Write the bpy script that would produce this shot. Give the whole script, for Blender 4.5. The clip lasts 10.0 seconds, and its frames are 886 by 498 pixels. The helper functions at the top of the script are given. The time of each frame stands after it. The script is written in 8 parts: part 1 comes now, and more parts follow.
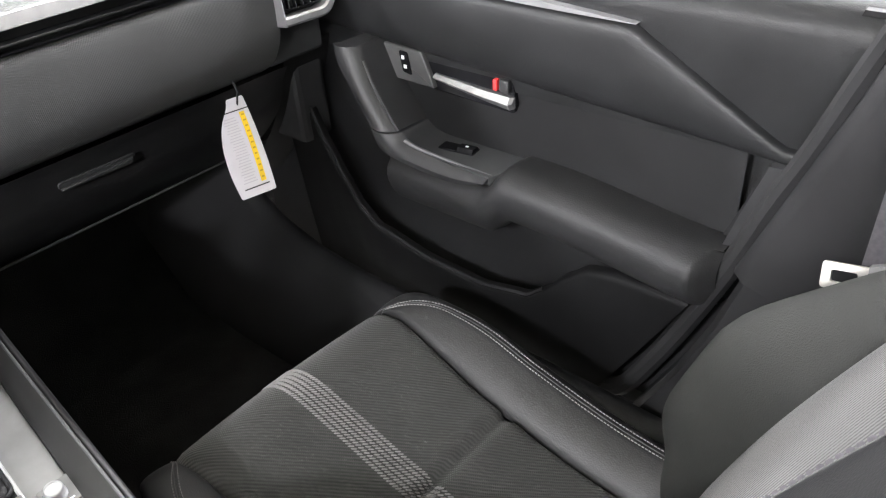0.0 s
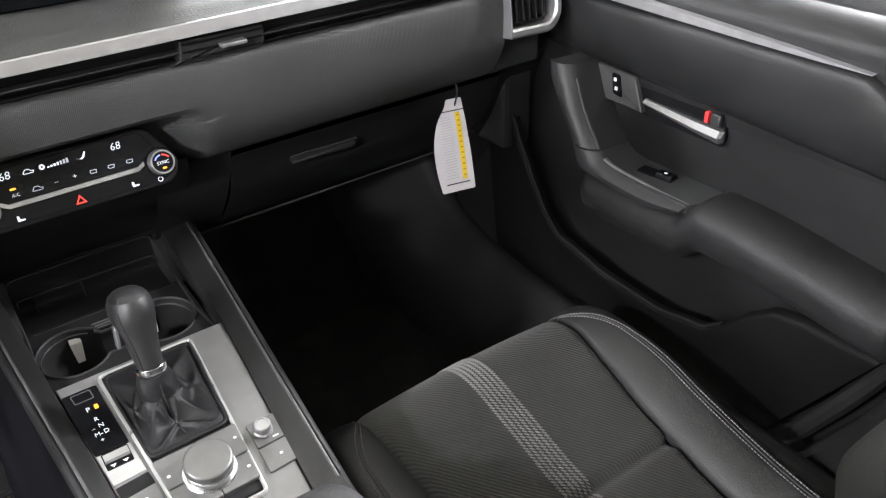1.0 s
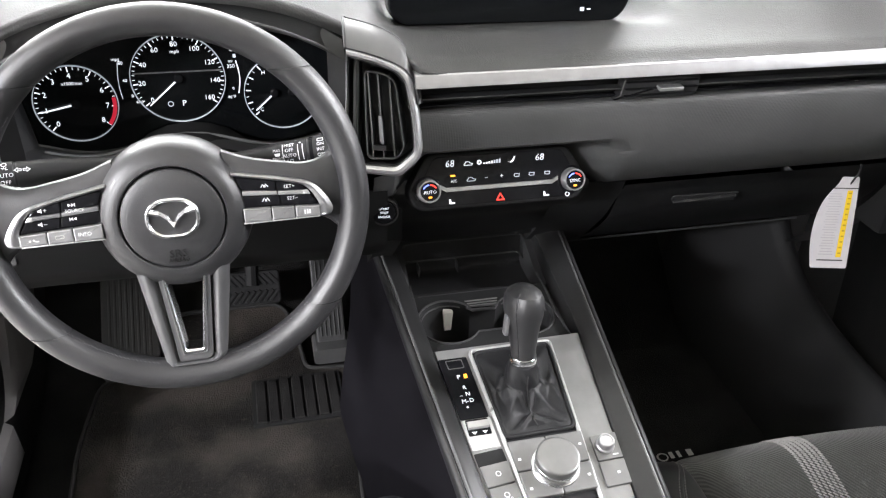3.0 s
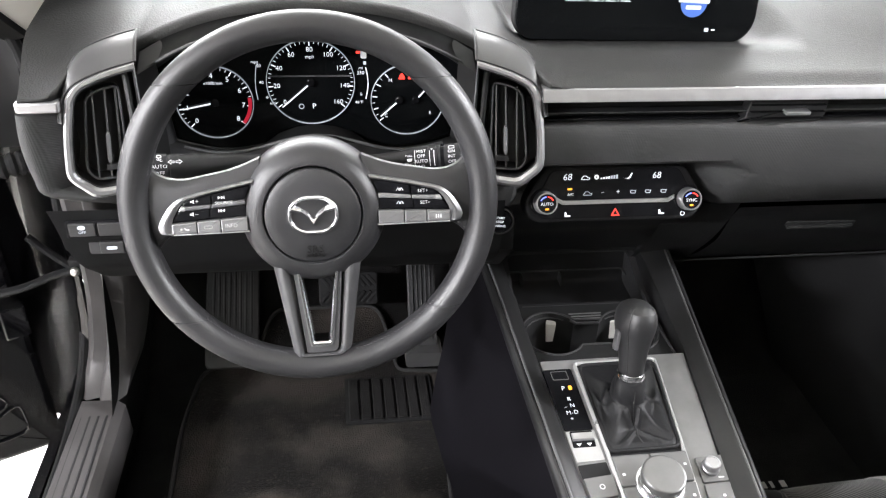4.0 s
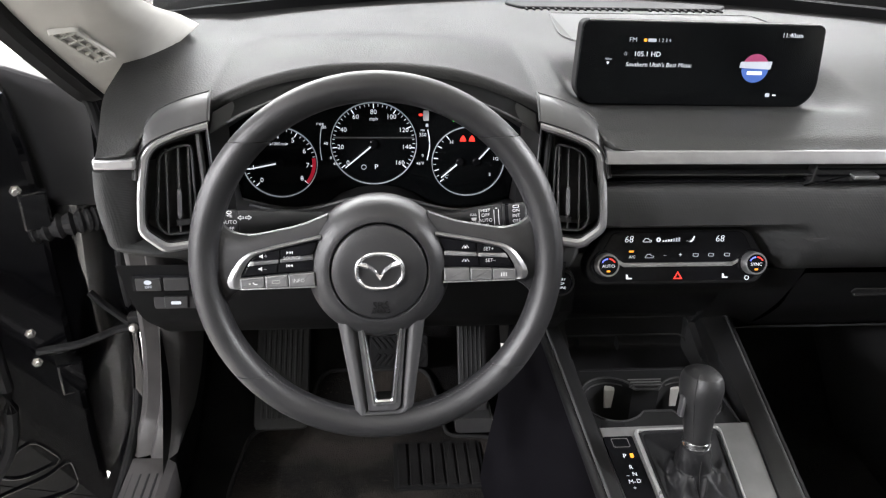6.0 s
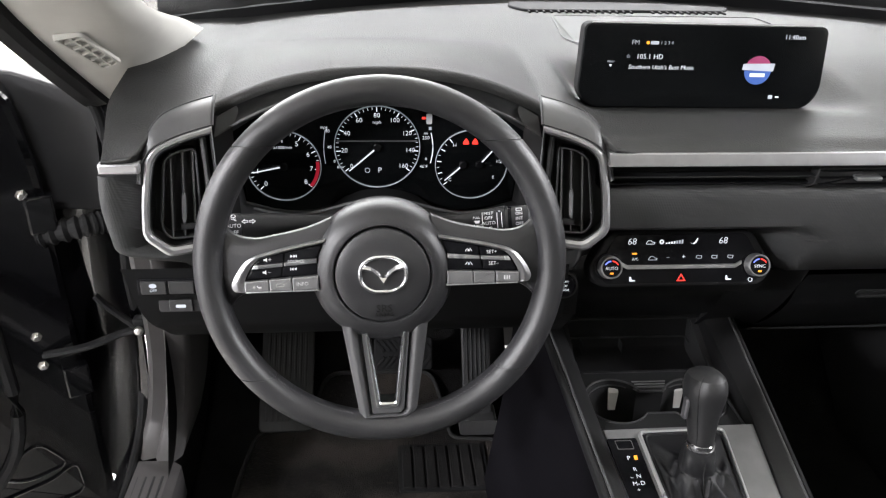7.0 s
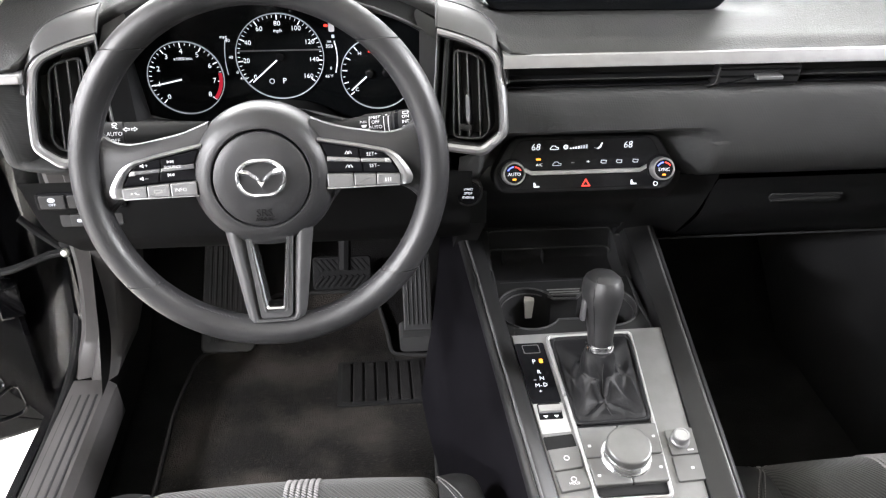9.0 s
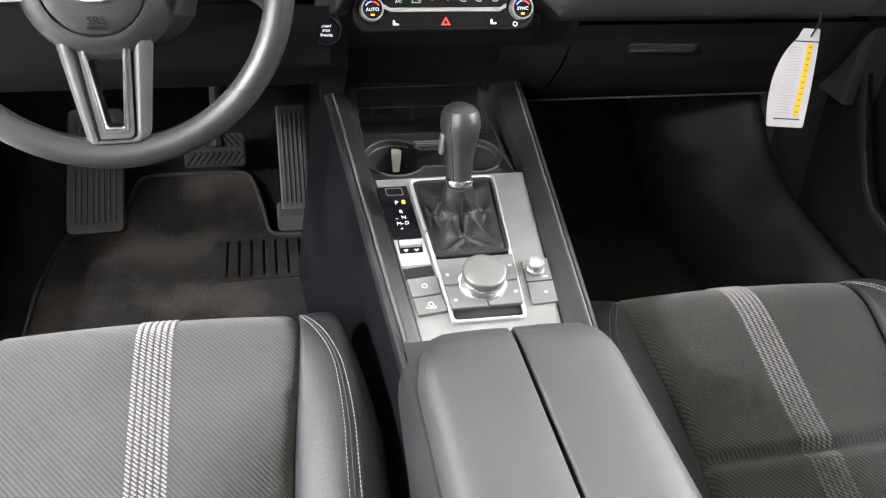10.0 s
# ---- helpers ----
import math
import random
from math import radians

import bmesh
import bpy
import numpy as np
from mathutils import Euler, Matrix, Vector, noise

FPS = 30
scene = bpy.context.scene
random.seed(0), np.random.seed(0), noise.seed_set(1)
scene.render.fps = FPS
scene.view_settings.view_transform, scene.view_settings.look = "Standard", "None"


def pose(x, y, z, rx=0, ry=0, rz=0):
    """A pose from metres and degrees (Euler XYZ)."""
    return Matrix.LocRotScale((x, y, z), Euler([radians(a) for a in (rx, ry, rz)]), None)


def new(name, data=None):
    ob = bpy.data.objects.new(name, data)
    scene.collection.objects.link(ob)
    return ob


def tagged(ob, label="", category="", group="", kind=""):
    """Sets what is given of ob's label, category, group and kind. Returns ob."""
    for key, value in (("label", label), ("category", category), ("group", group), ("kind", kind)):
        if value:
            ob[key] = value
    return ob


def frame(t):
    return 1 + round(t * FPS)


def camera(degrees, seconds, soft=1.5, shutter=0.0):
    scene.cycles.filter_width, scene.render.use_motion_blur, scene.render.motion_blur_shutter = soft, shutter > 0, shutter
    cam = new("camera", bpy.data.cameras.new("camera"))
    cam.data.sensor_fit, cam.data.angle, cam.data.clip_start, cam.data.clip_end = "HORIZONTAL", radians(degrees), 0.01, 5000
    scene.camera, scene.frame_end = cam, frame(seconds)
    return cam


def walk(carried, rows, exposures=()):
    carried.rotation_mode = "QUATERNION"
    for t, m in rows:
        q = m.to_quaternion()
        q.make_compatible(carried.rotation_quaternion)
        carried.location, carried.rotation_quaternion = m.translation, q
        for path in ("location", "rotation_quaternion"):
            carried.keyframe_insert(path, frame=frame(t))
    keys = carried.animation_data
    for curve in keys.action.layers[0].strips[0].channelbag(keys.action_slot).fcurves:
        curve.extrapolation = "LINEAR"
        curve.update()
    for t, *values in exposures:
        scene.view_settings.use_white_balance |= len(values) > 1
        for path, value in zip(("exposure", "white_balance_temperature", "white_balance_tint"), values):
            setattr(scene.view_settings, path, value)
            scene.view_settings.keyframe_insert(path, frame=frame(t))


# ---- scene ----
cam = camera(58.4, 10.0, soft=1.25)
METRES, TILT, LEAN, TURN = 0.65, -34.127, 3.820, -49.233
ROWS = [
    (0.0, 0.0, 0.0, 0.0, -0.0, 0.0, 0.0),
    (0.5, -0.0571, -0.0433, -0.0152, 4.81, 0.32, -3.73),
    (1.0, -0.1072, -0.0888, -0.0207, 9.69, 0.02, -8.92),
    (1.5, -0.1589, -0.1303, -0.0253, 15.63, -1.05, -14.31),
    (2.0, -0.228, -0.183, -0.0294, 20.44, -2.21, -18.41),
    (2.5, -0.2806, -0.2233, -0.0398, 24.83, -3.63, -21.13),
    (3.0, -0.3216, -0.2658, -0.047, 28.5, -5.02, -23.61),
    (4.5, -0.3929, -0.3558, -0.1053, 36.0, -6.36, -27.23),
    (5.0, -0.4032, -0.3547, -0.1188, 36.95, -4.95, -27.5),
    (5.5, -0.4034, -0.3499, -0.1243, 37.08, -3.3, -27.27),
    (7.0, -0.3985, -0.3533, -0.1207, 37.62, -3.04, -26.97),
    (7.5, -0.4008, -0.3504, -0.1219, 37.68, -3.18, -26.86),
    (8.0, -0.3886, -0.3412, -0.1198, 37.82, -3.77, -26.66),
    (8.5, -0.3266, -0.2902, -0.0866, 37.71, -6.22, -26.09),
    (9.0, -0.253, -0.2461, -0.0867, 37.16, -7.55, -25.86),
    (9.5, -0.1836, -0.2051, -0.1388, 34.55, -8.38, -25.83),
    (10.0, -0.105, -0.1736, -0.2186, 29.73, -8.67, -25.93),
]
walk(cam, [(t, pose(0.3413, -0.7337, 1.2475, TILT, LEAN, TURN) @ pose(METRES * x, METRES * y, METRES * z, 90 + pitch, roll, yaw)) for t, x, y, z, yaw, pitch, roll in ROWS],
     exposures=[(0.0, 1.62, 6380, 10), (0.5, 1.14, 6380, 10), (1.0, 1.2, 6380, 10), (1.5, 1.42, 6380, 10), (2.0, 1.53, 6380, 10), (3.0, 1.45, 6380, 10), (4.5, 1.1, 6380, 10), (5.0, 0.9, 6380, 10), (5.5, 0.71, 6380, 10), (8.0, 0.63, 6380, 10), (8.5, 1.03, 6380, 10), (9.0, 1.4, 6380, 10), (9.5, 1.66, 6380, 10), (10.0, 1.74, 6380, 10)])

# ---- light ----
world = bpy.data.worlds.new("showroom_air")
scene.world = world
world.use_nodes = True
world.node_tree.nodes["Background"].inputs[0].default_value = (0.92, 0.96, 1.0, 1)
world.node_tree.nodes["Background"].inputs[1].default_value = 0.3


def lamp(name, x, y, z, sx, sy, watts, colour=(1.0, 0.985, 1.005), rot=(0, 0, 0)):
    d = bpy.data.lights.new(name, "AREA")
    d.shape, d.size, d.size_y, d.energy, d.color = "RECTANGLE", sx, sy, watts, colour
    ob = new(name, d)
    ob.matrix_basis = pose(x, y, z, *rot)
    return ob


LAMPS = [(-2.6, 6.0), (0.4, 6.0), (3.4, 6.0), (-4.9, 2.6), (-4.9, -0.6), (-4.9, -3.8), (0.4, -3.8), (5.7, 1.6), (5.7, -1.2)]
POWER = {(-2.6, 6.0): 540, (0.4, 6.0): 540, (3.4, 6.0): 540, (-4.9, 2.6): 420, (-4.9, -0.6): 350, (-4.9, -3.8): 560, (0.4, -3.8): 170, (5.7, 1.6): 520, (5.7, -1.2): 520}
for lx, ly in LAMPS:
    lamp("ceiling_lamp", lx, ly, 3.62, 2.9 if ly > 5 else 1.2, 1.6 if ly > 5 else 0.6, POWER[lx, ly])


# ---- mesh tools ----
def smooth_between(a, b, x):
    t = min(1.0, max(0.0, (x - a) / (b - a)))
    return t * t * (3 - 2 * t)


def spline(points, t):
    """A smooth curve through the points, t from 0 to 1."""
    n = len(points) - 1
    k = min(int(t * n), n - 1)
    f = t * n - k
    p = [Vector(points[min(max(i, 0), n)]) for i in (k - 1, k, k + 1, k + 2)]
    return 0.5 * ((2 * p[1]) + (p[2] - p[0]) * f + (2 * p[0] - 5 * p[1] + 4 * p[2] - p[3]) * f * f + (3 * p[1] - p[0] - 3 * p[2] + p[3]) * f ** 3)


def curve(points, n):
    return [spline(points, i / (n - 1)) for i in range(n)]


def fr(o, u, v):
    """A frame at o with the axes u and v (w is their cross product)."""
    u, v = Vector(u).normalized(), Vector(v)
    w = u.cross(v).normalized()
    v = w.cross(u)
    m = Matrix((u, v, w)).transposed().to_4x4()
    m.translation = Vector(o)
    return m


def rrect(w, h, r, cx=0.0, cy=0.0, n=4):
    return rpoly([(cx - w / 2, cy - h / 2), (cx + w / 2, cy - h / 2), (cx + w / 2, cy + h / 2), (cx - w / 2, cy + h / 2)], r, n)


def rpoly(points, r, n=4):
    """A polygon with rounded corners."""
    out, k = [], len(points)
    rs = r if isinstance(r, (list, tuple)) else [r] * k
    for i in range(k):
        a, b, c = Vector(points[i - 1]), Vector(points[i]), Vector(points[(i + 1) % k])
        ra = min(rs[i], (a - b).length * 0.49, (c - b).length * 0.49)
        if ra < 1e-6:
            out.append(b)
            continue
        p, q = b + (a - b).normalized() * ra, b + (c - b).normalized() * ra
        for j in range(n + 1):
            f = j / n
            out.append(p * (1 - f) ** 2 + b * 2 * f * (1 - f) + q * f * f)
    return out


def inset(points, d):
    k, out = len(points), []
    for i in range(k):
        a, b, c = Vector(points[i - 1]), Vector(points[i]), Vector(points[(i + 1) % k])
        e, f = (b - a).normalized(), (c - b).normalized()
        n = Vector((-e.y - f.y, e.x + f.x))
        n = n.normalized() if n.length > 1e-9 else Vector((-e.y, e.x))
        out.append(b + n * d / max(0.35, n.dot(Vector((-e.y, e.x)))))
    return out


def circle(r, n=40, cx=0.0, cy=0.0, ry=None):
    return [Vector((cx + r * math.cos(2 * math.pi * i / n), cy + (ry or r) * math.sin(2 * math.pi * i / n))) for i in range(n)]


def faces_between(bm, rings, closed=True, cap=(True, True)):
    rows = [[bm.verts.new(p) for p in ring] for ring in rings]
    for a, b in zip(rows, rows[1:]):
        m = len(a)
        for i in range(m if closed else m - 1):
            j = (i + 1) % m
            bm.faces.new((a[i], a[j], b[j], b[i]))
    if closed and cap[0]:
        bm.faces.new(list(reversed(rows[0])))
    if closed and cap[1]:
        bm.faces.new(rows[-1])
    return rows


def loft(rings, closed=True, cap=(True, True)):
    bm = bmesh.new()
    faces_between(bm, rings, closed, cap)
    bmesh.ops.recalc_face_normals(bm, faces=bm.faces)
    return bm


def ext(outline, w0, w1, m=Matrix(), b=0.0, dome=0.0):
    """A plate: an outline in u, v from w0 to w1 in the frame m, with a rounded upper edge b."""
    o2 = [Vector(p) for p in outline]
    area = sum(o2[i - 1].x * o2[i].y - o2[i].x * o2[i - 1].y for i in range(len(o2)))
    if area < 0:
        o2.reverse()
    levels = [(0, w0), (0, w1 - b)] + ([(b * 0.3, w1 - b * 0.3), (b, w1)] if b else [])
    rings = []
    for d, w in levels:
        pts = inset(o2, d) if d else o2
        rings.append([m @ Vector((p.x, p.y, w)) for p in pts])
    bm = bmesh.new()
    faces_between(bm, rings)
    bmesh.ops.recalc_face_normals(bm, faces=bm.faces)
    return bm


def band(outer, inner, w0, w1, m=Matrix(), b=0.0012):
    """A frame between two outlines of as many points."""
    bm = bmesh.new()
    mid = lambda f, w: [m @ Vector((*(Vector(p) * (1 - f) + Vector(q) * f), w)) for p, q in zip(outer, inner)]
    wid = max(1e-5, (Vector(outer[0]) - Vector(inner[0])).length)
    e = min(0.4, b / wid)
    rings = [mid(0, w0), mid(0, w1 - b), mid(e, w1), mid(1 - e, w1), mid(1, w1 - b), mid(1, w0)]
    faces_between(bm, rings + [rings[0]], True, (False, False))
    bmesh.ops.remove_doubles(bm, verts=bm.verts, dist=1e-6)
    bmesh.ops.recalc_face_normals(bm, faces=bm.faces)
    return bm


def box(x0, x1, y0, y1, z0, z1, b=0.002, m=Matrix()):
    bm = bmesh.new()
    bmesh.ops.create_cube(bm, size=1, matrix=m @ Matrix.Translation(((x0 + x1) / 2, (y0 + y1) / 2, (z0 + z1) / 2)) @ Matrix.Diagonal((x1 - x0, y1 - y0, z1 - z0, 1)))
    if b:
        bmesh.ops.bevel(bm, geom=bm.edges[:], offset=min(b, 0.45 * min(x1 - x0, y1 - y0, z1 - z0)), segments=2, profile=0.5, affect="EDGES")
    return bm


def tube(points, r, n=10, closed=False, flat=1.0, up=(0, 0, 1)):
    pts = [Vector(p) for p in points]
    k, rings = len(pts), []
    for i, p in enumerate(pts):
        a = pts[i - 1] if i or closed else p
        c = pts[(i + 1) % k] if i < k - 1 or closed else p
        t = (c - a).normalized()
        s = t.cross(Vector(up))
        s = s.normalized() if s.length > 1e-4 else t.orthogonal().normalized()
        u = s.cross(t)
        ri = r(i / max(1, k - 1)) if callable(r) else r
        rings.append([p + ri * (s * math.cos(2 * math.pi * j / n) + u * flat * math.sin(2 * math.pi * j / n)) for j in range(n)])
    bm = bmesh.new()
    if closed:
        faces_between(bm, rings + [rings[0]], True, (False, False))
        bmesh.ops.remove_doubles(bm, verts=bm.verts, dist=1e-6)
    else:
        faces_between(bm, rings)
    bmesh.ops.recalc_face_normals(bm, faces=bm.faces)
    return bm


def lathe(profile, m=Matrix(), n=40):
    """A turned shape: profile of (radius, height) about the frame's w."""
    bm = bmesh.new()
    faces_between(bm, [[m @ Vector((max(r, 1e-5) * math.cos(2 * math.pi * i / n), max(r, 1e-5) * math.sin(2 * math.pi * i / n), h)) for i in range(n)] for r, h in profile])
    bmesh.ops.recalc_face_normals(bm, faces=bm.faces)
    return bm


def sheet(fn, nu, nv, thick=0.0):
    """A surface fn(a, b) with a, b from 0 to 1."""
    bm = bmesh.new()
    faces_between(bm, [[fn(i / nu, j / nv) for j in range(nv + 1)] for i in range(nu + 1)], False)
    if thick:
        bmesh.ops.solidify(bm, geom=bm.faces[:], thickness=thick)
    return bm


def join(*bms):
    out = bmesh.new()
    for b in bms:
        me = bpy.data.meshes.new("joined")
        b.to_mesh(me)
        b.free()
        out.from_mesh(me)
        bpy.data.meshes.remove(me)
    return out


def part(name, bm, material, parent, label="", sharp=22, kind=""):
    """One mesh object out of a bmesh, under a thing or a part."""
    me = bpy.data.meshes.new(name)
    bm.to_mesh(me)
    bm.free()
    me.materials.append(material)
    me.polygons.foreach_set("use_smooth", [True] * len(me.polygons))
    me.set_sharp_from_angle(angle=radians(sharp))
    ob = new(name, me)
    if parent:
        ob.parent = parent
        if parent.type == "EMPTY":
            ob.matrix_parent_inverse = Matrix.Translation(-parent.location)
    return tagged(ob, label, kind=kind)


def thing(name, label, category, at=(0, 0, 0), group="", kind=""):
    ob = new(name)
    ob.empty_display_size = 0.02
    ob.location = at
    return tagged(ob, label, category, group, kind)


def solo(name, bm, material, label, category, group="", kind="", sharp=32):
    return tagged(part(name, bm, material, None, sharp=sharp), label, category, group, kind)


def words(text, size, m, material, parent, name="lettering", depth=0.0002, shear=0.0, thin=0.014):
    """Lettering with the built-in font, centred on the frame m."""
    cu = bpy.data.curves.new(name, "FONT")
    cu.body, cu.size, cu.align_x, cu.align_y, cu.extrude, cu.shear, cu.resolution_u, cu.offset = text, size, "CENTER", "CENTER", depth, shear, 2, -thin * size
    tmp = new(name, cu)
    me = bpy.data.meshes.new_from_object(tmp)
    bpy.data.objects.remove(tmp)
    bpy.data.curves.remove(cu)
    me.name = name
    me.materials.clear()
    me.materials.append(material)
    me.transform(m)
    ob = new(name, me)
    ob.parent = parent
    if parent.type == "EMPTY":
        ob.matrix_parent_inverse = Matrix.Translation(-parent.location)
    return ob


def stitches(lines, pitch, length, width, height, slant=0.0):
    """Thread dashes along lines of (place, normal)."""
    verts, faces = [], []
    for line in lines:
        run, nxt = 0.0, 0.0
        for (p, n), (q, _) in zip(line, line[1:]):
            d = (q - p).length
            if d < 1e-9:
                continue
            t = (q - p) / d
            while nxt <= run + d:
                c = p + t * (nxt - run)
                s = t.cross(n).normalized()
                tt = (t + s * slant).normalized()
                ss = tt.cross(n).normalized()
                k = len(verts)
                for a, w, h in ((-1, 0.35, 0.0), (-0.6, 1, 0.75), (0.6, 1, 0.75), (1, 0.35, 0.0)):
                    b = c + tt * (a * length / 2)
                    verts += [b - ss * (w * width / 2) - n * height * 0.4, b + n * height * (0.2 + h), b + ss * (w * width / 2) - n * height * 0.4]
                for r in range(3):
                    i = k + 3 * r
                    faces += [(i, i + 3, i + 4, i + 1), (i + 1, i + 4, i + 5, i + 2)]
                nxt += pitch
            run += d
    me = bpy.data.meshes.new("thread")
    me.from_pydata([tuple(v) for v in verts], [], faces)
    bm = bmesh.new()
    bm.from_mesh(me)
    bpy.data.meshes.remove(me)
    return bm


# ---- materials ----
def material(name, col, rough=0.5, metal=0.0, var=0.12, scale=14.0, grain=0.0, grain_scale=900.0, bump=0.0, spec=0.5, coat=0.0, cells=False, rough_var=0.08, sheen=0.0):
    """A surface with broad variation of tone, fine variation of gloss and a fine relief."""
    m = bpy.data.materials.new(name)
    m.use_nodes = True
    t = m.node_tree
    b = t.nodes["Principled BSDF"]
    co = t.nodes.new("ShaderNodeTexCoord")
    n1 = t.nodes.new("ShaderNodeTexNoise")
    n1.inputs["Scale"].default_value, n1.inputs["Detail"].default_value = scale, 6
    t.links.new(co.outputs["Object"], n1.inputs["Vector"])
    ramp = t.nodes.new("ShaderNodeMix")
    ramp.data_type = "RGBA"
    ramp.inputs[6].default_value = (*[c * (1 - var) for c in col], 1)
    ramp.inputs[7].default_value = (*[min(1, c * (1 + var)) for c in col], 1)
    spread = t.nodes.new("ShaderNodeMapRange")
    spread.inputs["From Min"].default_value, spread.inputs["From Max"].default_value = 0.36, 0.66
    t.links.new(n1.outputs["Fac"], spread.inputs["Value"])
    t.links.new(spread.outputs["Result"], ramp.inputs[0])
    t.links.new(ramp.outputs[2], b.inputs["Base Color"])
    n2 = t.nodes.new("ShaderNodeTexVoronoi" if cells else "ShaderNodeTexNoise")
    n2.inputs["Scale"].default_value = grain_scale
    t.links.new(co.outputs["Object"], n2.inputs["Vector"])
    mr = t.nodes.new("ShaderNodeMapRange")
    mr.inputs["To Min"].default_value, mr.inputs["To Max"].default_value = max(0.02, rough - rough_var), min(1, rough + rough_var)
    t.links.new(n1.outputs["Fac"], mr.inputs["Value"])
    t.links.new(mr.outputs["Result"], b.inputs["Roughness"])
    b.inputs["Metallic"].default_value = metal
    b.inputs["Specular IOR Level"].default_value = spec
    b.inputs["Coat Weight"].default_value = coat
    b.inputs["Coat Roughness"].default_value = 0.04
    b.inputs["Sheen Weight"].default_value = sheen
    if bump:
        bp = t.nodes.new("ShaderNodeBump")
        bp.inputs["Strength"].default_value, bp.inputs["Distance"].default_value = bump, grain or 0.0004
        t.links.new(n2.outputs[0], bp.inputs["Height"])
        t.links.new(bp.outputs["Normal"], b.inputs["Normal"])
    return m


def glow(name, col, strength):
    m = bpy.data.materials.new(name)
    m.use_nodes = True
    b = m.node_tree.nodes["Principled BSDF"]
    b.inputs["Base Color"].default_value = (*[c * 0.5 for c in col], 1)
    b.inputs["Emission Color"].default_value = (*col, 1)
    b.inputs["Emission Strength"].default_value = strength
    return m


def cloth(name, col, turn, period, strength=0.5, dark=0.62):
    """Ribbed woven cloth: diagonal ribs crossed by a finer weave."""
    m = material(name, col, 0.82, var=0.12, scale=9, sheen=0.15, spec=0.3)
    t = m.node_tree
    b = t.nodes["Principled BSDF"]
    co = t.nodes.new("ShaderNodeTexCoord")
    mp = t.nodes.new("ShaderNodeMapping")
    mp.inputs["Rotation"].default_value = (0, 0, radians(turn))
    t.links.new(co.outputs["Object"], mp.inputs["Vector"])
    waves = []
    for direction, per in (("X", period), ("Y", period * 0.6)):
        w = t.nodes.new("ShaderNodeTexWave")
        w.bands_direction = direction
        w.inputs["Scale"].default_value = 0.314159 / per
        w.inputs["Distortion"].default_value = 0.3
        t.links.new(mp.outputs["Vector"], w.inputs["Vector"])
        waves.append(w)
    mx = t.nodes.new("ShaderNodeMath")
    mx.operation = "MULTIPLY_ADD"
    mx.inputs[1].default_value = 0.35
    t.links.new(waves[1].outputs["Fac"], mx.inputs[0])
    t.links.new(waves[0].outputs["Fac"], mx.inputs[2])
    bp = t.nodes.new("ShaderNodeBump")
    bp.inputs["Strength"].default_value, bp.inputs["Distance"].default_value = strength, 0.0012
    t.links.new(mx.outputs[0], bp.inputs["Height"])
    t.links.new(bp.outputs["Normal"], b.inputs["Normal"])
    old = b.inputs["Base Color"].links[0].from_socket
    # Rib valleys are shaded in the base colour too, besides the bump.
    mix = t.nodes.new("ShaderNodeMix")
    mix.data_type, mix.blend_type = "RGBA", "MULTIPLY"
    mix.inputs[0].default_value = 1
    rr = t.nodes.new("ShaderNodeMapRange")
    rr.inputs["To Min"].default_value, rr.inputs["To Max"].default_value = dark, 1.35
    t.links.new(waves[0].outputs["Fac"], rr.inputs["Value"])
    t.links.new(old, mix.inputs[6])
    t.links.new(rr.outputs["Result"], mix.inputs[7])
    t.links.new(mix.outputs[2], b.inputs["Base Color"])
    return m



def dotted(name, col, pitch):
    """Soft skin with a fine lattice of raised dots, laid over both side and face by their distance along."""
    m = material(name, col, 0.5, var=0.1, scale=8)
    t = m.node_tree
    b = t.nodes["Principled BSDF"]

    def calc(op, a, c):
        n = t.nodes.new("ShaderNodeMath")
        n.operation = op
        for i, v in enumerate((a, c)):
            if v is None:
                continue
            if isinstance(v, (int, float)):
                n.inputs[i].default_value = v
            else:
                t.links.new(v, n.inputs[i])
        return n.outputs[0]

    co = t.nodes.new("ShaderNodeTexCoord")
    sp = t.nodes.new("ShaderNodeSeparateXYZ")
    t.links.new(co.outputs["Object"], sp.inputs[0])
    along = calc("SUBTRACT", sp.outputs[0], calc("MULTIPLY", sp.outputs[1], 0.8))
    up = calc("ADD", sp.outputs[2], calc("MULTIPLY", sp.outputs[1], 0.3))
    k = 2 * math.pi / pitch
    s1 = calc("SINE", calc("MULTIPLY", calc("ADD", along, up), k), None)
    s2 = calc("SINE", calc("MULTIPLY", calc("SUBTRACT", along, up), k), None)
    h = calc("MULTIPLY", s1, s2)
    bp = t.nodes.new("ShaderNodeBump")
    bp.inputs["Strength"].default_value, bp.inputs["Distance"].default_value = 0.24, 0.0006
    t.links.new(h, bp.inputs["Height"])
    t.links.new(bp.outputs["Normal"], b.inputs["Normal"])
    return m


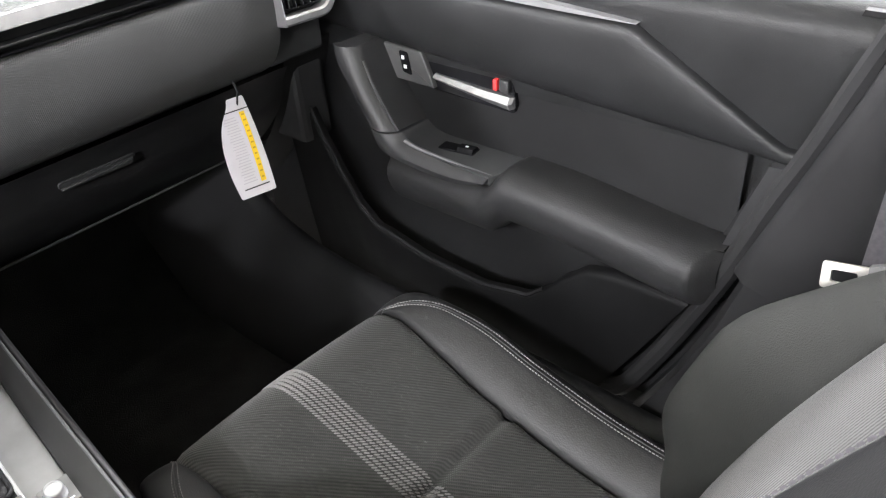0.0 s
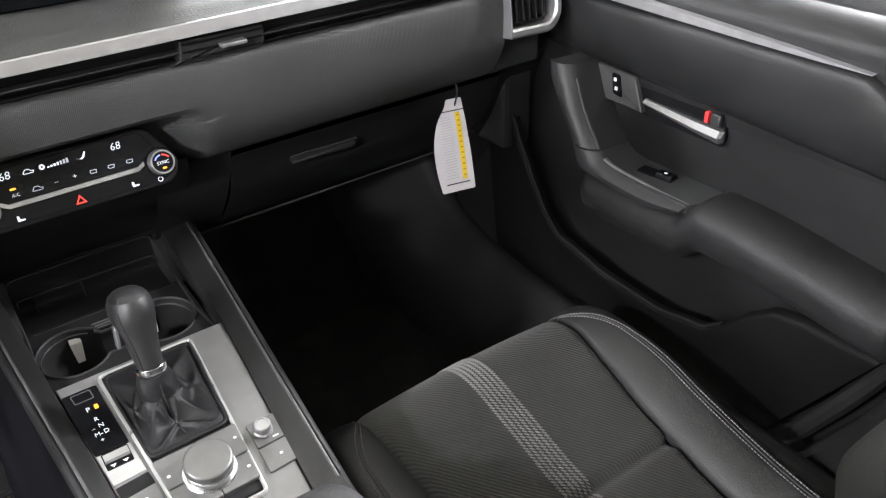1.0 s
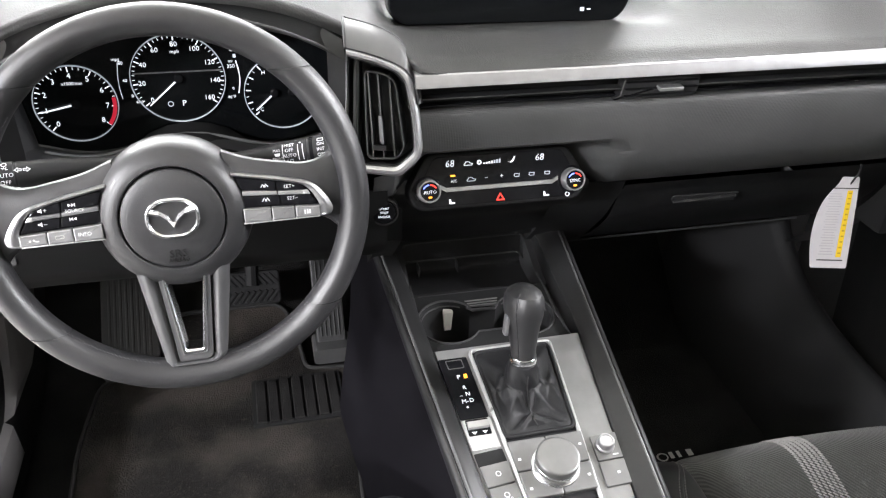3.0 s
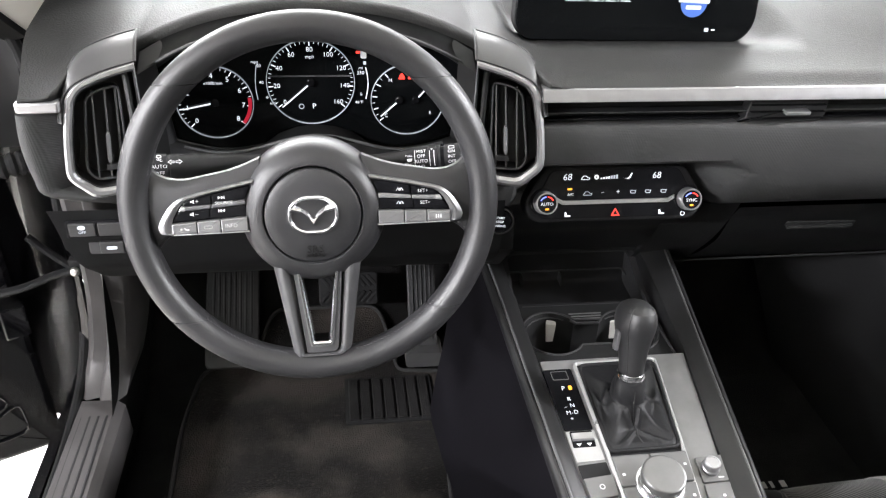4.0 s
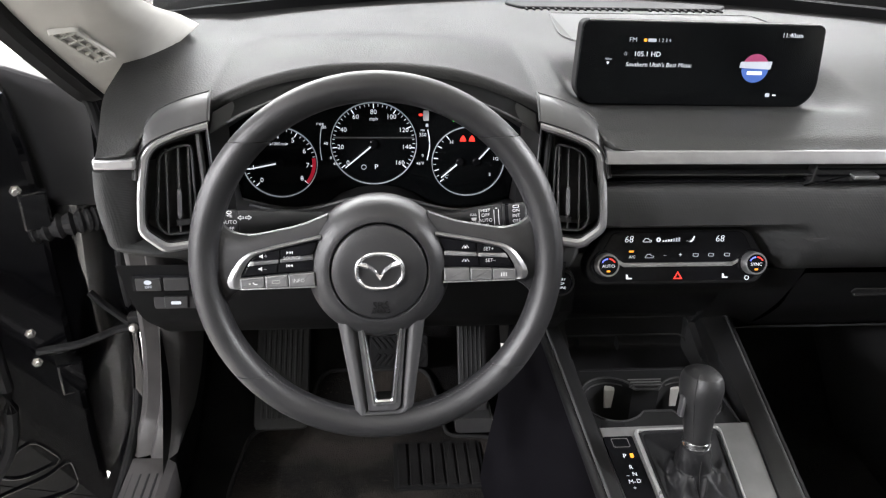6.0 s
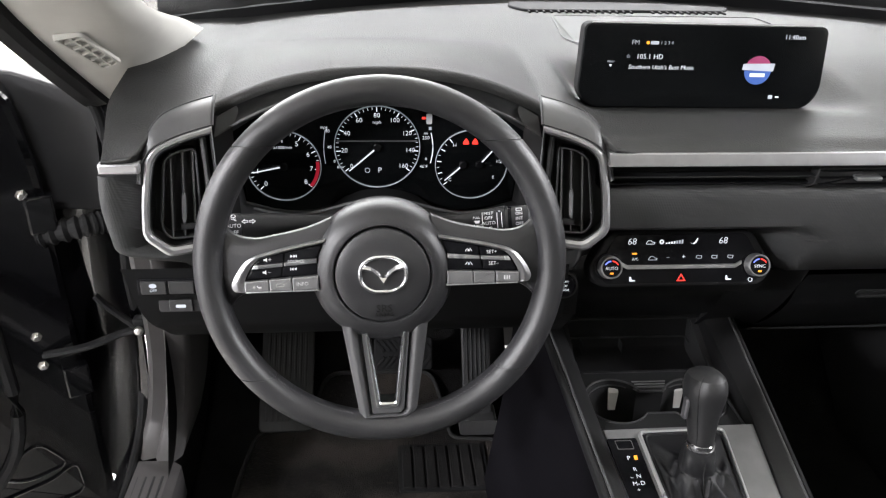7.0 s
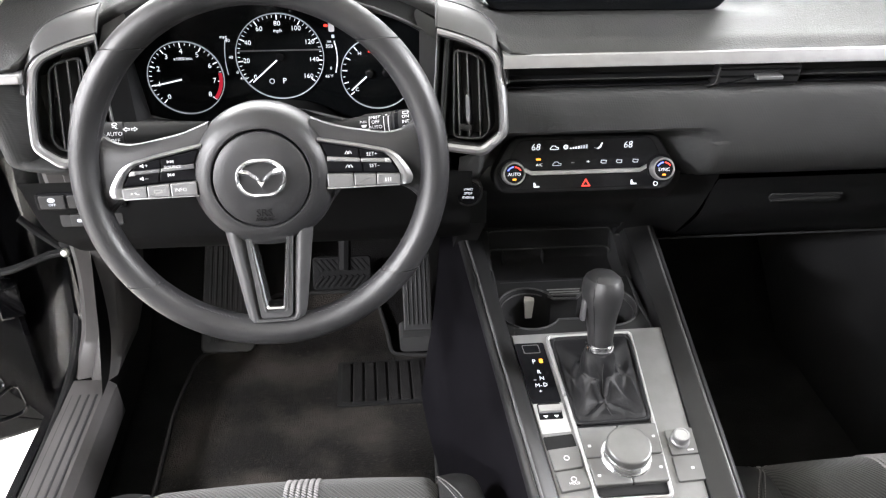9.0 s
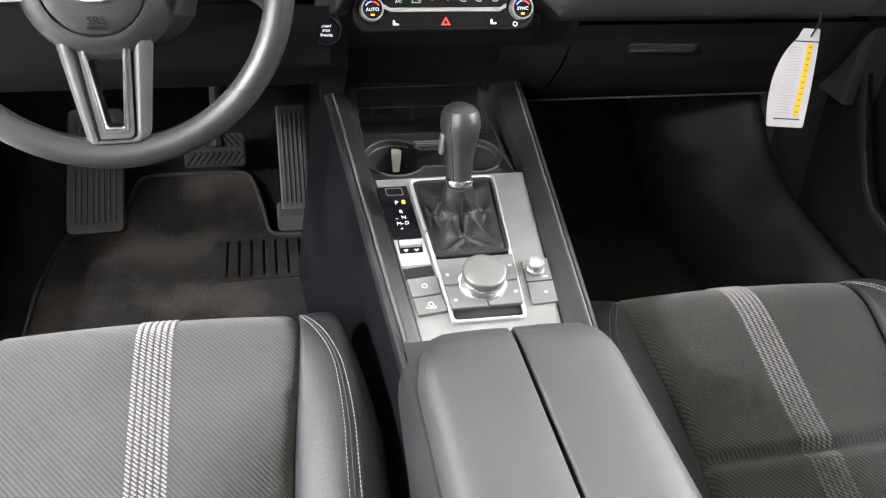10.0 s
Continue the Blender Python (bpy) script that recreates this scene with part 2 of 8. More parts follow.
def speckle(m, scale, lo, hi, col):
    """Lint, dust or worn patches of another colour over a material."""
    t = m.node_tree
    b = t.nodes["Principled BSDF"]
    co = t.nodes.new("ShaderNodeTexCoord")
    n = t.nodes.new("ShaderNodeTexNoise")
    n.inputs["Scale"].default_value, n.inputs["Detail"].default_value = scale, 5
    t.links.new(co.outputs["Object"], n.inputs["Vector"])
    r = t.nodes.new("ShaderNodeMapRange")
    r.inputs["From Min"].default_value, r.inputs["From Max"].default_value = lo, hi
    t.links.new(n.outputs["Fac"], r.inputs["Value"])
    old = b.inputs["Base Color"].links[0].from_socket
    mix = t.nodes.new("ShaderNodeMix")
    mix.data_type = "RGBA"
    t.links.new(r.outputs["Result"], mix.inputs[0])
    t.links.new(old, mix.inputs[6])
    mix.inputs[7].default_value = (*col, 1)
    t.links.new(mix.outputs[2], b.inputs["Base Color"])


SOFT = material("soft_touch_black", (0.029, 0.030, 0.031), 0.55, bump=0.25, grain=0.0004, grain_scale=700, cells=True)
DOORSKIN = material("door_soft_skin", (0.0225, 0.023, 0.024), 0.5, bump=0.3, grain=0.0004, grain_scale=600, cells=True)
PADTOP = material("grained_dash_skin", (0.040, 0.040, 0.0392), 0.52, spec=0.5, rough_var=0.02, bump=0.5, grain=0.0006, grain_scale=420, cells=True)
PATTERN = dotted("dotted_dash_skin", (0.096, 0.097, 0.0975), 0.0040)
HARD = material("hard_black_plastic", (0.019, 0.019, 0.020), 0.46, bump=0.2, grain=0.0003, grain_scale=800)
DARK = material("matte_black_plastic", (0.017, 0.017, 0.018), 0.6, bump=0.15, grain=0.0003)
PIANO = material("gloss_black_plastic", (0.007, 0.007, 0.008), 0.12, coat=0.0, spec=0.10, rough_var=0.04)
GAITER = material("gaiter_leather", (0.010, 0.010, 0.0112), 0.55, spec=0.3, bump=0.35, grain=0.0005, grain_scale=520, cells=True)
ARMSKIN = material("armrest_leatherette", (0.030, 0.030, 0.031), 0.56, bump=0.35, grain=0.0005, grain_scale=520, cells=True, scale=6)
LEATHER = material("black_leatherette", (0.0135, 0.0135, 0.0142), 0.54, bump=0.35, grain=0.0005, grain_scale=520, cells=True, scale=6)
BACKSKIN = material("dull_seat_skin", (0.018, 0.0187, 0.0173), 0.85, spec=0.25, bump=0.5, grain=0.0006, grain_scale=700, cells=True, scale=9)
GRIPSKIN = material("lever_leather", (0.016, 0.016, 0.017), 0.47, bump=0.2, grain=0.0003, grain_scale=900, cells=True)
WHEELSKIN = material("smooth_black_leather", (0.0205, 0.0205, 0.022), 0.43, bump=0.25, grain=0.0003, grain_scale=900, cells=True)
SATIN = material("satin_silver", (0.42, 0.42, 0.43), 0.36, 0.8, var=0.05, scale=60, bump=0.05)
STRIPSILVER = material("dash_strip_silver", (0.30, 0.30, 0.31), 0.34, 0.8, var=0.05, scale=60, bump=0.05)
TRIMBRIGHT = material("bright_silver_paint", (0.54, 0.54, 0.54), 0.3, 0.6, var=0.05, scale=60)
KEYSILVER = material("silver_key_paint", (0.30, 0.30, 0.305), 0.38, 0.8, var=0.05, scale=60, bump=0.05)
DIALTOP = material("brushed_dial_metal", (0.19, 0.19, 0.19), 0.42, 0.8, var=0.05, scale=80, bump=0.06)
CHROME = material("bright_chrome", (0.88, 0.88, 0.9), 0.20, 1.0, var=0.03, rough_var=0.04)
GUNMETAL = material("satin_graphite", (0.20, 0.20, 0.21), 0.38, 0.7, var=0.06, scale=60)
CAPGREY = material("satin_cap_grey", (0.065, 0.065, 0.066), 0.42, 0.25, var=0.05, scale=60)
GRIPEDGE = material("satin_charcoal", (0.028, 0.028, 0.030), 0.48, 0.15, var=0.06, scale=60)
PLATE = material("console_grey_film", (0.20, 0.20, 0.20), 0.40, 0.4, var=0.08, scale=40, bump=0.08, grain_scale=1600)
KEYTOP = material("console_key_plastic", (0.14, 0.14, 0.139), 0.42, 0.3, var=0.06, scale=50)
SWITCHTRIM = material("brushed_switch_trim", (0.36, 0.36, 0.37), 0.38, 1.0, var=0.03, scale=60, rough_var=0.03)
LOWERSPOKE = material("graphite_spoke_paint", (0.085, 0.085, 0.088), 0.36, 0.35, var=0.05, scale=60)
SILVERPLATE = material("switch_plate_silver", (0.45, 0.45, 0.45), 0.34, 0.5, var=0.05, scale=60)
RAILSKIN = material("rail_plastic", (0.010, 0.010, 0.0105), 0.44, bump=0.15, grain=0.0003, grain_scale=800)
RAILEDGE = material("rail_edge_plastic", (0.075, 0.075, 0.077), 0.4, 0.1, var=0.1, scale=60)
FLANK = material("shaded_flank_skin", (0.0034, 0.0031, 0.0042), 0.8, spec=0.06, bump=0.3, grain=0.0004, grain_scale=600, cells=True)
KEYGREY = material("grey_key_plastic", (0.10, 0.10, 0.10), 0.42, 0.2, var=0.06, scale=50)
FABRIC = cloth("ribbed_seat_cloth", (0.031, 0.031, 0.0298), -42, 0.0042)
THREAD = material("pale_thread", (0.15, 0.145, 0.145), 0.75, var=0.15, scale=200)
BINDING = material("mat_binding", (0.008, 0.008, 0.008), 0.8, var=0.2, scale=150, bump=0.5, grain=0.001, grain_scale=900)
DARKTHREAD = material("dark_thread", (0.09, 0.085, 0.095), 0.7, var=0.15, scale=200)
CARPET = material("black_carpet", (0.014, 0.0135, 0.0135), 0.95, bump=0.9, grain=0.002, grain_scale=600, var=0.3, spec=0.1)
MATPILE = material("floor_mat_pile", (0.0062, 0.0054, 0.005), 0.95, bump=1.0, grain=0.003, grain_scale=420, var=0.45, scale=7, spec=0.06, sheen=0.05)
speckle(MATPILE, 160, 0.58, 0.72, (0.026, 0.0215, 0.018))
speckle(MATPILE, 6.5, 0.47, 0.64, (0.034, 0.029, 0.0255))
RUBBER = material("black_rubber", (0.010, 0.010, 0.0105), 0.75, bump=0.15, spec=0.2)
STALKSKIN = material("stalk_plastic", (0.014, 0.014, 0.015), 0.5, bump=0.2, spec=0.25)
HOODSKIN = material("darkened_black_skin", (0.0055, 0.0055, 0.006), 0.6, bump=0.3, grain=0.0004, grain_scale=600, spec=0.2, cells=True)
KICK = material("kick_trim_plastic", (0.058, 0.055, 0.055), 0.52, bump=0.2, grain=0.0004, grain_scale=600, cells=True)
TRIMDARK = material("pillar_dark_plastic", (0.009, 0.009, 0.0095), 0.6, bump=0.2, grain=0.0004, grain_scale=600, spec=0.18)
BODY = material("black_body_paint", (0.003, 0.003, 0.0035), 0.06, coat=0.0, spec=0.5, rough_var=0.03, bump=0.02, grain_scale=120)
STEEL = material("zinc_steel", (0.6, 0.58, 0.55), 0.3, 1.0, bump=0.2)
LINER = material("pale_trim_cloth", (0.60, 0.59, 0.55), 0.85, bump=0.3, grain=0.0005, grain_scale=900, var=0.05)
LINERDARK = material("shaded_outlet_cloth", (0.46, 0.45, 0.43), 0.85, var=0.05)
PAPER = material("white_card", (0.56, 0.545, 0.575), 0.6, var=0.04)
YELLOW = material("yellow_print", (0.80, 0.55, 0.02), 0.6, var=0.08)
INK = material("grey_print", (0.44, 0.43, 0.47), 0.6)
OCHRE = material("ochre_print", (0.46, 0.30, 0.02), 0.6)
BLACKINK = material("black_print", (0.02, 0.02, 0.02), 0.6)
RED = material("red_mark", (0.6, 0.03, 0.03), 0.5)
SCREEN = material("dark_display_glass", (0.004, 0.0045, 0.005), 0.16, rough_var=0.03, spec=0.28)
TILE = material("pale_floor_tile", (0.62, 0.59, 0.54), 0.25, var=0.06, scale=3, bump=0.05)
GROUT = material("tile_grout", (0.25, 0.24, 0.22), 0.9)
PLASTER = material("white_plaster", (0.8, 0.8, 0.8), 0.9, var=0.04, bump=0.1)
DIMWALL = material("dark_reflection_wall", (0.10, 0.10, 0.105), 0.9, var=0.06, bump=0.1)
PALEKEY = material("pale_insert", (0.55, 0.54, 0.52), 0.5, var=0.05)
W = glow("white_symbol_light", (0.9, 0.93, 1.0), 0.58)
# Weak glow on the chrome dial rings replaces their reflections.
RINGGLOW = glow("dial_ring_glow", (0.85, 0.9, 1.0), 0.11)
WDIM = glow("dim_symbol_light", (0.8, 0.85, 0.95), 0.22)
AMBER = glow("amber_light", (1.0, 0.36, 0.03), 0.9)
REDL = glow("red_light", (1.0, 0.045, 0.03), 0.95)
REDDIM = glow("dim_red_light", (0.7, 0.02, 0.05), 0.22)
BLUEL = glow("blue_light", (0.15, 0.2, 1.0), 1.2)
GREENL = glow("green_light", (0.1, 0.9, 0.1), 1.0)
MAGENTA = glow("magenta_light", (0.62, 0.10, 0.26), 0.14)
AZURE = glow("azure_light", (0.10, 0.22, 0.72), 0.16)
PANEL = glow("lamp_diffuser", (1.0, 0.97, 0.92), 6.0)
ICE = material("printed_symbols", (0.8, 0.8, 0.82), 0.5)


def glass_material(name, tint):
    m = bpy.data.materials.new(name)
    m.use_nodes = True
    t = m.node_tree
    t.nodes.remove(t.nodes["Principled BSDF"])
    tr, gl, mx, fn = (t.nodes.new(k) for k in ("ShaderNodeBsdfTransparent", "ShaderNodeBsdfGlossy", "ShaderNodeMixShader", "ShaderNodeFresnel"))
    tr.inputs[0].default_value = (*tint, 1)
    gl.inputs["Roughness"].default_value = 0.02
    fn.inputs[0].default_value = 1.5
    t.links.new(fn.outputs[0], mx.inputs[0])
    t.links.new(tr.outputs[0], mx.inputs[1])
    t.links.new(gl.outputs[0], mx.inputs[2])
    t.links.new(mx.outputs[0], t.nodes["Material Output"].inputs["Surface"])
    return m


GLASS = glass_material("window_glass", (0.86, 0.9, 0.87))
PRIVACY = glass_material("privacy_glass", (0.24, 0.25, 0.25))

# ---- showroom and car shell ----
CX = 0.376  # the car's middle; the steering wheel stands at x = 0

solo("floor", box(-7, 7.8, -7, 8, -0.1, -0.004, 0), GROUT, "grout bed under pale square showroom floor tiles", "floor", kind="structure")
floor_ob = bpy.data.objects["floor"]
solo("ceiling", box(-7, 7.8, -7, 8, 3.7, 3.8, 0), PLASTER, "white plastered showroom ceiling with lamp panels", "ceiling", kind="structure")
solo("wall_north", box(-7, 7.8, 8, 8.1, 0, 3.7, 0), PLASTER, "plain white showroom wall", "wall", kind="structure")
# South and east walls are unseen, darkened to cut reflections and fill light.
solo("wall_south", box(-7, 7.8, -7.1, -7, 0, 3.7, 0), DIMWALL, "unseen wall, dark grey to dim reflections in the car", "wall", kind="structure")
solo("wall_west", box(-7.1, -7, -7, 8, 0, 3.7, 0), PLASTER, "plain white showroom wall", "wall", kind="structure")
solo("wall_east", box(7.8, 7.9, -7, 8, 0, 3.7, 0), DIMWALL, "unseen wall, dark grey to dim reflections in the car", "wall", kind="structure")
for lx, ly in LAMPS:
    cl = thing("ceiling_light", "flat white rectangular ceiling light panel, lit", "ceiling light", (lx, ly, 3.7), "ceiling lights")
    hx, hy = (1.45, 0.8) if ly > 5 else (0.6, 0.3)
    part("diffuser", box(lx - hx, lx + hx, ly - hy, ly + hy, 3.66, 3.69, 0.003), PANEL, cl)
    part("housing", band([(lx - hx - 0.04, ly - hy - 0.05), (lx + hx + 0.04, ly - hy - 0.05), (lx + hx + 0.04, ly + hy + 0.05), (lx - hx - 0.04, ly + hy + 0.05)], [(lx - hx, ly - hy), (lx + hx, ly - hy), (lx + hx, ly + hy), (lx - hx, ly + hy)], 3.65, 3.7), PLASTER, cl)

shell = thing("car_shell", "black painted car body with pale headliner, seen from inside", "car body", (CX, -0.6, 0.2), kind="structure")


def roof_point(a, b):
    x = CX + (a - 0.5) * 1.16
    y = 0.12 - 2.5 * b
    return Vector((x, y, 1.56 + 0.05 * math.sin(math.pi * a) + 0.05 * math.sin(math.pi * min(1, b * 1.2)) - 0.12 * b * b))


part("headliner", sheet(roof_point, 16, 24, 0.03), LINER, shell)
# body sides behind the front doors, with openings for the rear windows, and the tail
for side, name in ((1.0, "passenger"), (-1.0, "driver")):
    xs = lambda z: CX + side * (0.80 if z < 1.0 else 0.80 - (z - 1.0) * 0.36)
    for y0, y1, z0, z1 in ((-2.6, -0.62, 0.2, 1.0), (-0.72, -0.6, 1.0, 1.58), (-1.72, -1.6, 1.0, 1.55), (-2.6, -2.45, 1.0, 1.5)):
        part("body_side", sheet(lambda a, b: Vector((xs(z0 + (z1 - z0) * b), y0 + (y1 - y0) * a, z0 + (z1 - z0) * b)), 4, 8, 0.03), LINER if z0 > 0.9 else BODY, shell)
    g = part("rear_glass", sheet(lambda a, b: Vector((xs(1.0 + 0.5 * b), -0.73 - 0.88 * a, 1.0 + 0.5 * b)), 2, 4), PRIVACY, shell)
part("tail_panel", box(CX - 0.8, CX + 0.8, -2.66, -2.6, 0.2, 1.05, 0.01), DARK, shell)
part("rear_floor", box(CX - 0.74, CX + 0.74, -2.6, -0.72, 0.24, 0.29, 0.01), CARPET, shell)
g = part("tail_glass", sheet(lambda a, b: Vector((CX + (a - 0.5) * 1.3, -2.6 + 0.25 * b, 1.05 + 0.42 * b)), 4, 4), PRIVACY, shell)
part("roof_rail", tube(curve([(CX + 0.78, -0.62, 1.0), (CX + 0.6, -0.6, 1.52), (CX + 0.58, -0.2, 1.55), (CX + 0.6, 0.12, 1.5)], 24), 0.035, 10), LINER, shell)


def screen_foot(x):
    return 1.06 - 0.44 * min(1.0, abs((x - CX) / 0.75)) ** 1.6


def screen_point(a, b):
    x = CX + (2 * a - 1) * (0.73 - 0.14 * b)
    return Vector((x, screen_foot(x) * (1 - b) + 0.13 * b, 1.052 + 0.508 * b))


g = part("windscreen", sheet(screen_point, 20, 10), GLASS, shell, "clear laminated windscreen with a dark border")
g.visible_shadow = False
part("windscreen_border", sheet(lambda a, b: screen_point(a, b * 0.075 - 0.02) + Vector((0, -0.004, 0)), 40, 4), DARK, shell)


def bonnet_point(a, b):
    x = CX + (a - 0.5) * 1.5
    return Vector((x, 1.02 + 1.05 * b + 0.14 * (1 - (2 * a - 1) ** 2), 1.02 - 0.10 * b - 0.06 * (2 * a - 1) ** 2))


part("bonnet", sheet(bonnet_point, 20, 10, 0.02), BODY, shell)
part("firewall", box(CX - 0.74, CX + 0.74, 0.98, 1.0, 0.2, 1.0, 0.004), DARK, shell)

# floor and toe boards
FLOOR = [(-0.75, 0.276), (-0.2, 0.276), (0.25, 0.276), (0.5, 0.280), (0.62, 0.32), (0.78, 0.45), (0.96, 0.66)]
for x0, x1 in ((-0.36, 0.26), (0.49, 1.09)):
    part("floor_carpet", sheet(lambda a, b: Vector((x0 + (x1 - x0) * a, *spline([(0, *p) for p in FLOOR], b).yz)), 8, 40, 0.01), CARPET, shell, "black carpeted car floor and toe board")

# passenger side kick panel and sill
sill = []
for y, z, x in ((0.93, 0.93, 1.045), (0.72, 0.90, 1.045), (0.60, 0.80, 1.04), (0.50, 0.68, 1.036), (0.42, 0.59, 1.032), (0.34, 0.527, 1.03), (0.27, 0.500, 1.03), (0.20, 0.485, 1.03), (0.10, 0.477, 1.03), (0.0, 0.475, 1.03), (-0.2, 0.475, 1.03), (-0.44, 0.470, 1.03), (-0.72, 0.46, 1.03)):
    fl = 0.27 + max(0.0, y - 0.5) * 0.75
    zi = fl + (z - fl) * 0.45
    sill.append([(x - 0.105, y, fl), (x - 0.065, y, zi), (x - 0.018, y, z - 0.022), (x - 0.006, y, z - 0.005), (x + 0.006, y, z), (x + 0.018, y, z - 0.003), (x + 0.024, y, z - 0.02), (x + 0.026, y, 0.27)])
sill = [[spline([r[j] for r in sill], i / 60) for j in range(8)] for i in range(61)]
part("sill_trim", loft(sill), TRIMDARK, shell, "black plastic door sill and kick trim", sharp=60)

# lower edge of the pillar behind the passenger door
bp = thing("pillar_trim", "dark plastic pillar trim beside the seat belt", "pillar trim", (1.08, -0.58, 0.42), kind="structure")
part("upper_trim", loft([[(1.084, y + 0.004, z), (1.070, y, z), (1.058, y - 0.016, z - 0.003 * k), (1.054, y - 0.07, z - 0.012 * k), (1.07, y - 0.17, z - 0.02 * k), (1.15, y - 0.17, z - 0.02 * k), (1.15, y + 0.004, z)] for z, y, k in ((0.712, -0.4855, 1), (0.722, -0.4895, 1), (0.803, -0.521, 0), (0.872, -0.547, 0), (0.93, -0.570, 0), (1.2, -0.660, 0), (1.5, -0.72, 0))]), TRIMDARK, bp, "dark grained upper trim", sharp=50)
part("lower_trim", loft([[(1.080, y, z), (1.068, y - 0.008, z), (1.060, y - 0.08, z - 0.016 * k), (1.060, -0.72, z - 0.03 * k), (1.15, -0.72, z), (1.15, y, z)] for z, y, k in ((0.40, -0.36, 0), (0.433, -0.376, 0), (0.53, -0.427, 0), (0.627, -0.468, 0), (0.709, -0.494, 1))]), TRIMDARK, bp)

# ---- dashboard ----
dash = thing("dashboard", "black soft dashboard with a satin silver trim strip across it", "dashboard", (CX, 0.3, 0.7))


def brow_z(x):
    """Height of the hood's rolled front edge over the dials."""
    return 1.100 - 2.2 * abs(x) ** 2.4


def hood_rise(x):
    k = abs(x)
    return brow_z(x) - 1.0330 if k < 0.20 else (brow_z(0.20) - 1.0330) * (1 - smooth_between(0.20, 0.305, k))


def dash_top(x, y):
    z = 1.0235 + 0.0065 * smooth_between(0.146, 0.190, y) + 0.032 * smooth_between(0.18, 0.50, y) + 0.006 * (y - 0.5) - 0.014 * smooth_between(0.7, 1.05, y) - 0.008 * (x - 0.376) ** 2
    z += hood_rise(x) * (1 - smooth_between(0.26, 0.60, y))
    z += 0.012 * smooth_between(-0.22, -0.31, x) * smooth_between(0.15, 0.3, y)
    d = smooth_between(0.235, 0.27, x) * (1 - smooth_between(0.605, 0.660, x)) * smooth_between(0.25, 0.33, y) * (1 - smooth_between(0.38, 0.44, y))
    return z - 0.020 * d


ROLL = [(0.010, -0.040, 0), (0.001, -0.022, 0), (-0.002, -0.010, 0), (0.001, -0.003, 0), (0.008, 0.0, 0)]


def end_shift(y):
    """How far the pad's driver-side end bulges out behind its rounded front corner."""
    return 0.010 - 0.030 * smooth_between(0.11, 0.31, y)


def pad_point(a, b):
    """Top pad: it rolls over at the front, behind the vent caps and over the dials."""
    x = -0.312 + 1.392 * a
    k = abs(x)
    back = 1.0 if k < 0.195 else 1 - min(1.0, (k - 0.195) / 0.075) ** 2.2
    y0 = 0.150 - 0.006 * smooth_between(-0.262, -0.272, x) + 0.085 * back
    full = 1 - 0.72 * smooth_between(0.258, 0.270, k)
    end = smooth_between(-0.250, -0.312, x)
    if b < 0.2:
        r = spline(ROLL, b / 0.2)
        return Vector((x + end * end_shift(y0), y0 + r.x * (0.4 + 0.6 * full), dash_top(x, y0 + 0.008 * (0.4 + 0.6 * full)) + r.y * full))
    y1 = y0 + 0.008 * (0.4 + 0.6 * full)
    y = y1 + (screen_foot(x) + 0.012 - y1) * ((b - 0.2) / 0.8) ** 2.0
    return Vector((x + end * end_shift(y), y, dash_top(x, y)))


# Two hidden boxes added inside the dash to block light leaks.
part("dash_light_block", box(-0.29, 1.06, 0.40, 0.94, 0.78, 0.99, 0.01), DARK, dash)
part("dash_end_light_block", box(1.05, 1.112, 0.22, 0.94, 0.68, 1.0, 0.01), DARK, dash)
part("top_pad", sheet(pad_point, 220, 60, 0.012), PADTOP, dash, "grey-black grained top pad with a hood over the dials", sharp=50)
def strip(x0, x1, z0, z1, y0, depth, mtl, name, b=0.003, label=""):
    return part(name, box(x0, x1, y0, y0 + depth, z0, z1, b), mtl, dash, label)


strip(-0.309, -0.264, 1.0010, 1.0135, 0.1420, 0.03, SATIN, "trim_strip", 0.003, "satin silver trim strip")
for x0, x1, y0 in ((0.262, 0.985, 0.1400),):
    part("trim_strip", loft([[(x, y0 + 0.004, 1.0065), (x, y0, 1.0080), (x, y0 + 0.0006, 1.0098), (x, y0 + 0.0075, 1.0200), (x, y0 + 0.0095, 1.0210), (x, y0 + 0.04, 1.0210), (x, y0 + 0.04, 1.0065)] for x in (x0, x1)]), STRIPSILVER, dash, "satin silver trim strip")
strip(0.262, 0.985, 0.966, 1.0085, 0.172, 0.03, RUBBER, "slot_back", 0.002)
strip(0.262, 0.985, 0.986, 0.9885, 0.158, 0.02, HARD, "slot_rib", 0.001)
strip(0.262, 0.985, 0.976, 0.9785, 0.162, 0.02, PIANO, "slot_rib", 0.001)


def face(a, b):
    """The soft face under the slot, which rolls under towards the glove box."""
    p = spline([(0, 0.172, 0.974), (0, 0.154, 0.970), (0, 0.149, 0.942), (0, 0.152, 0.900), (0, 0.166, 0.868), (0, 0.186, 0.845), (0, 0.215, 0.828)], b)
    x0 = 0.270 - 0.055 * smooth_between(0.906, 0.896, p.z)
    x = x0 + (0.990 - x0) * a
    w = smooth_between(0.235, 0.275, x) * (1 - smooth_between(0.480, 0.545, x))
    return Vector((x, p.y + 0.052 * w * smooth_between(0.924, 0.904, p.z), p.z))


part("face_pad", sheet(face, 90, 40, 0.01), PATTERN, dash, "black dotted soft pad")
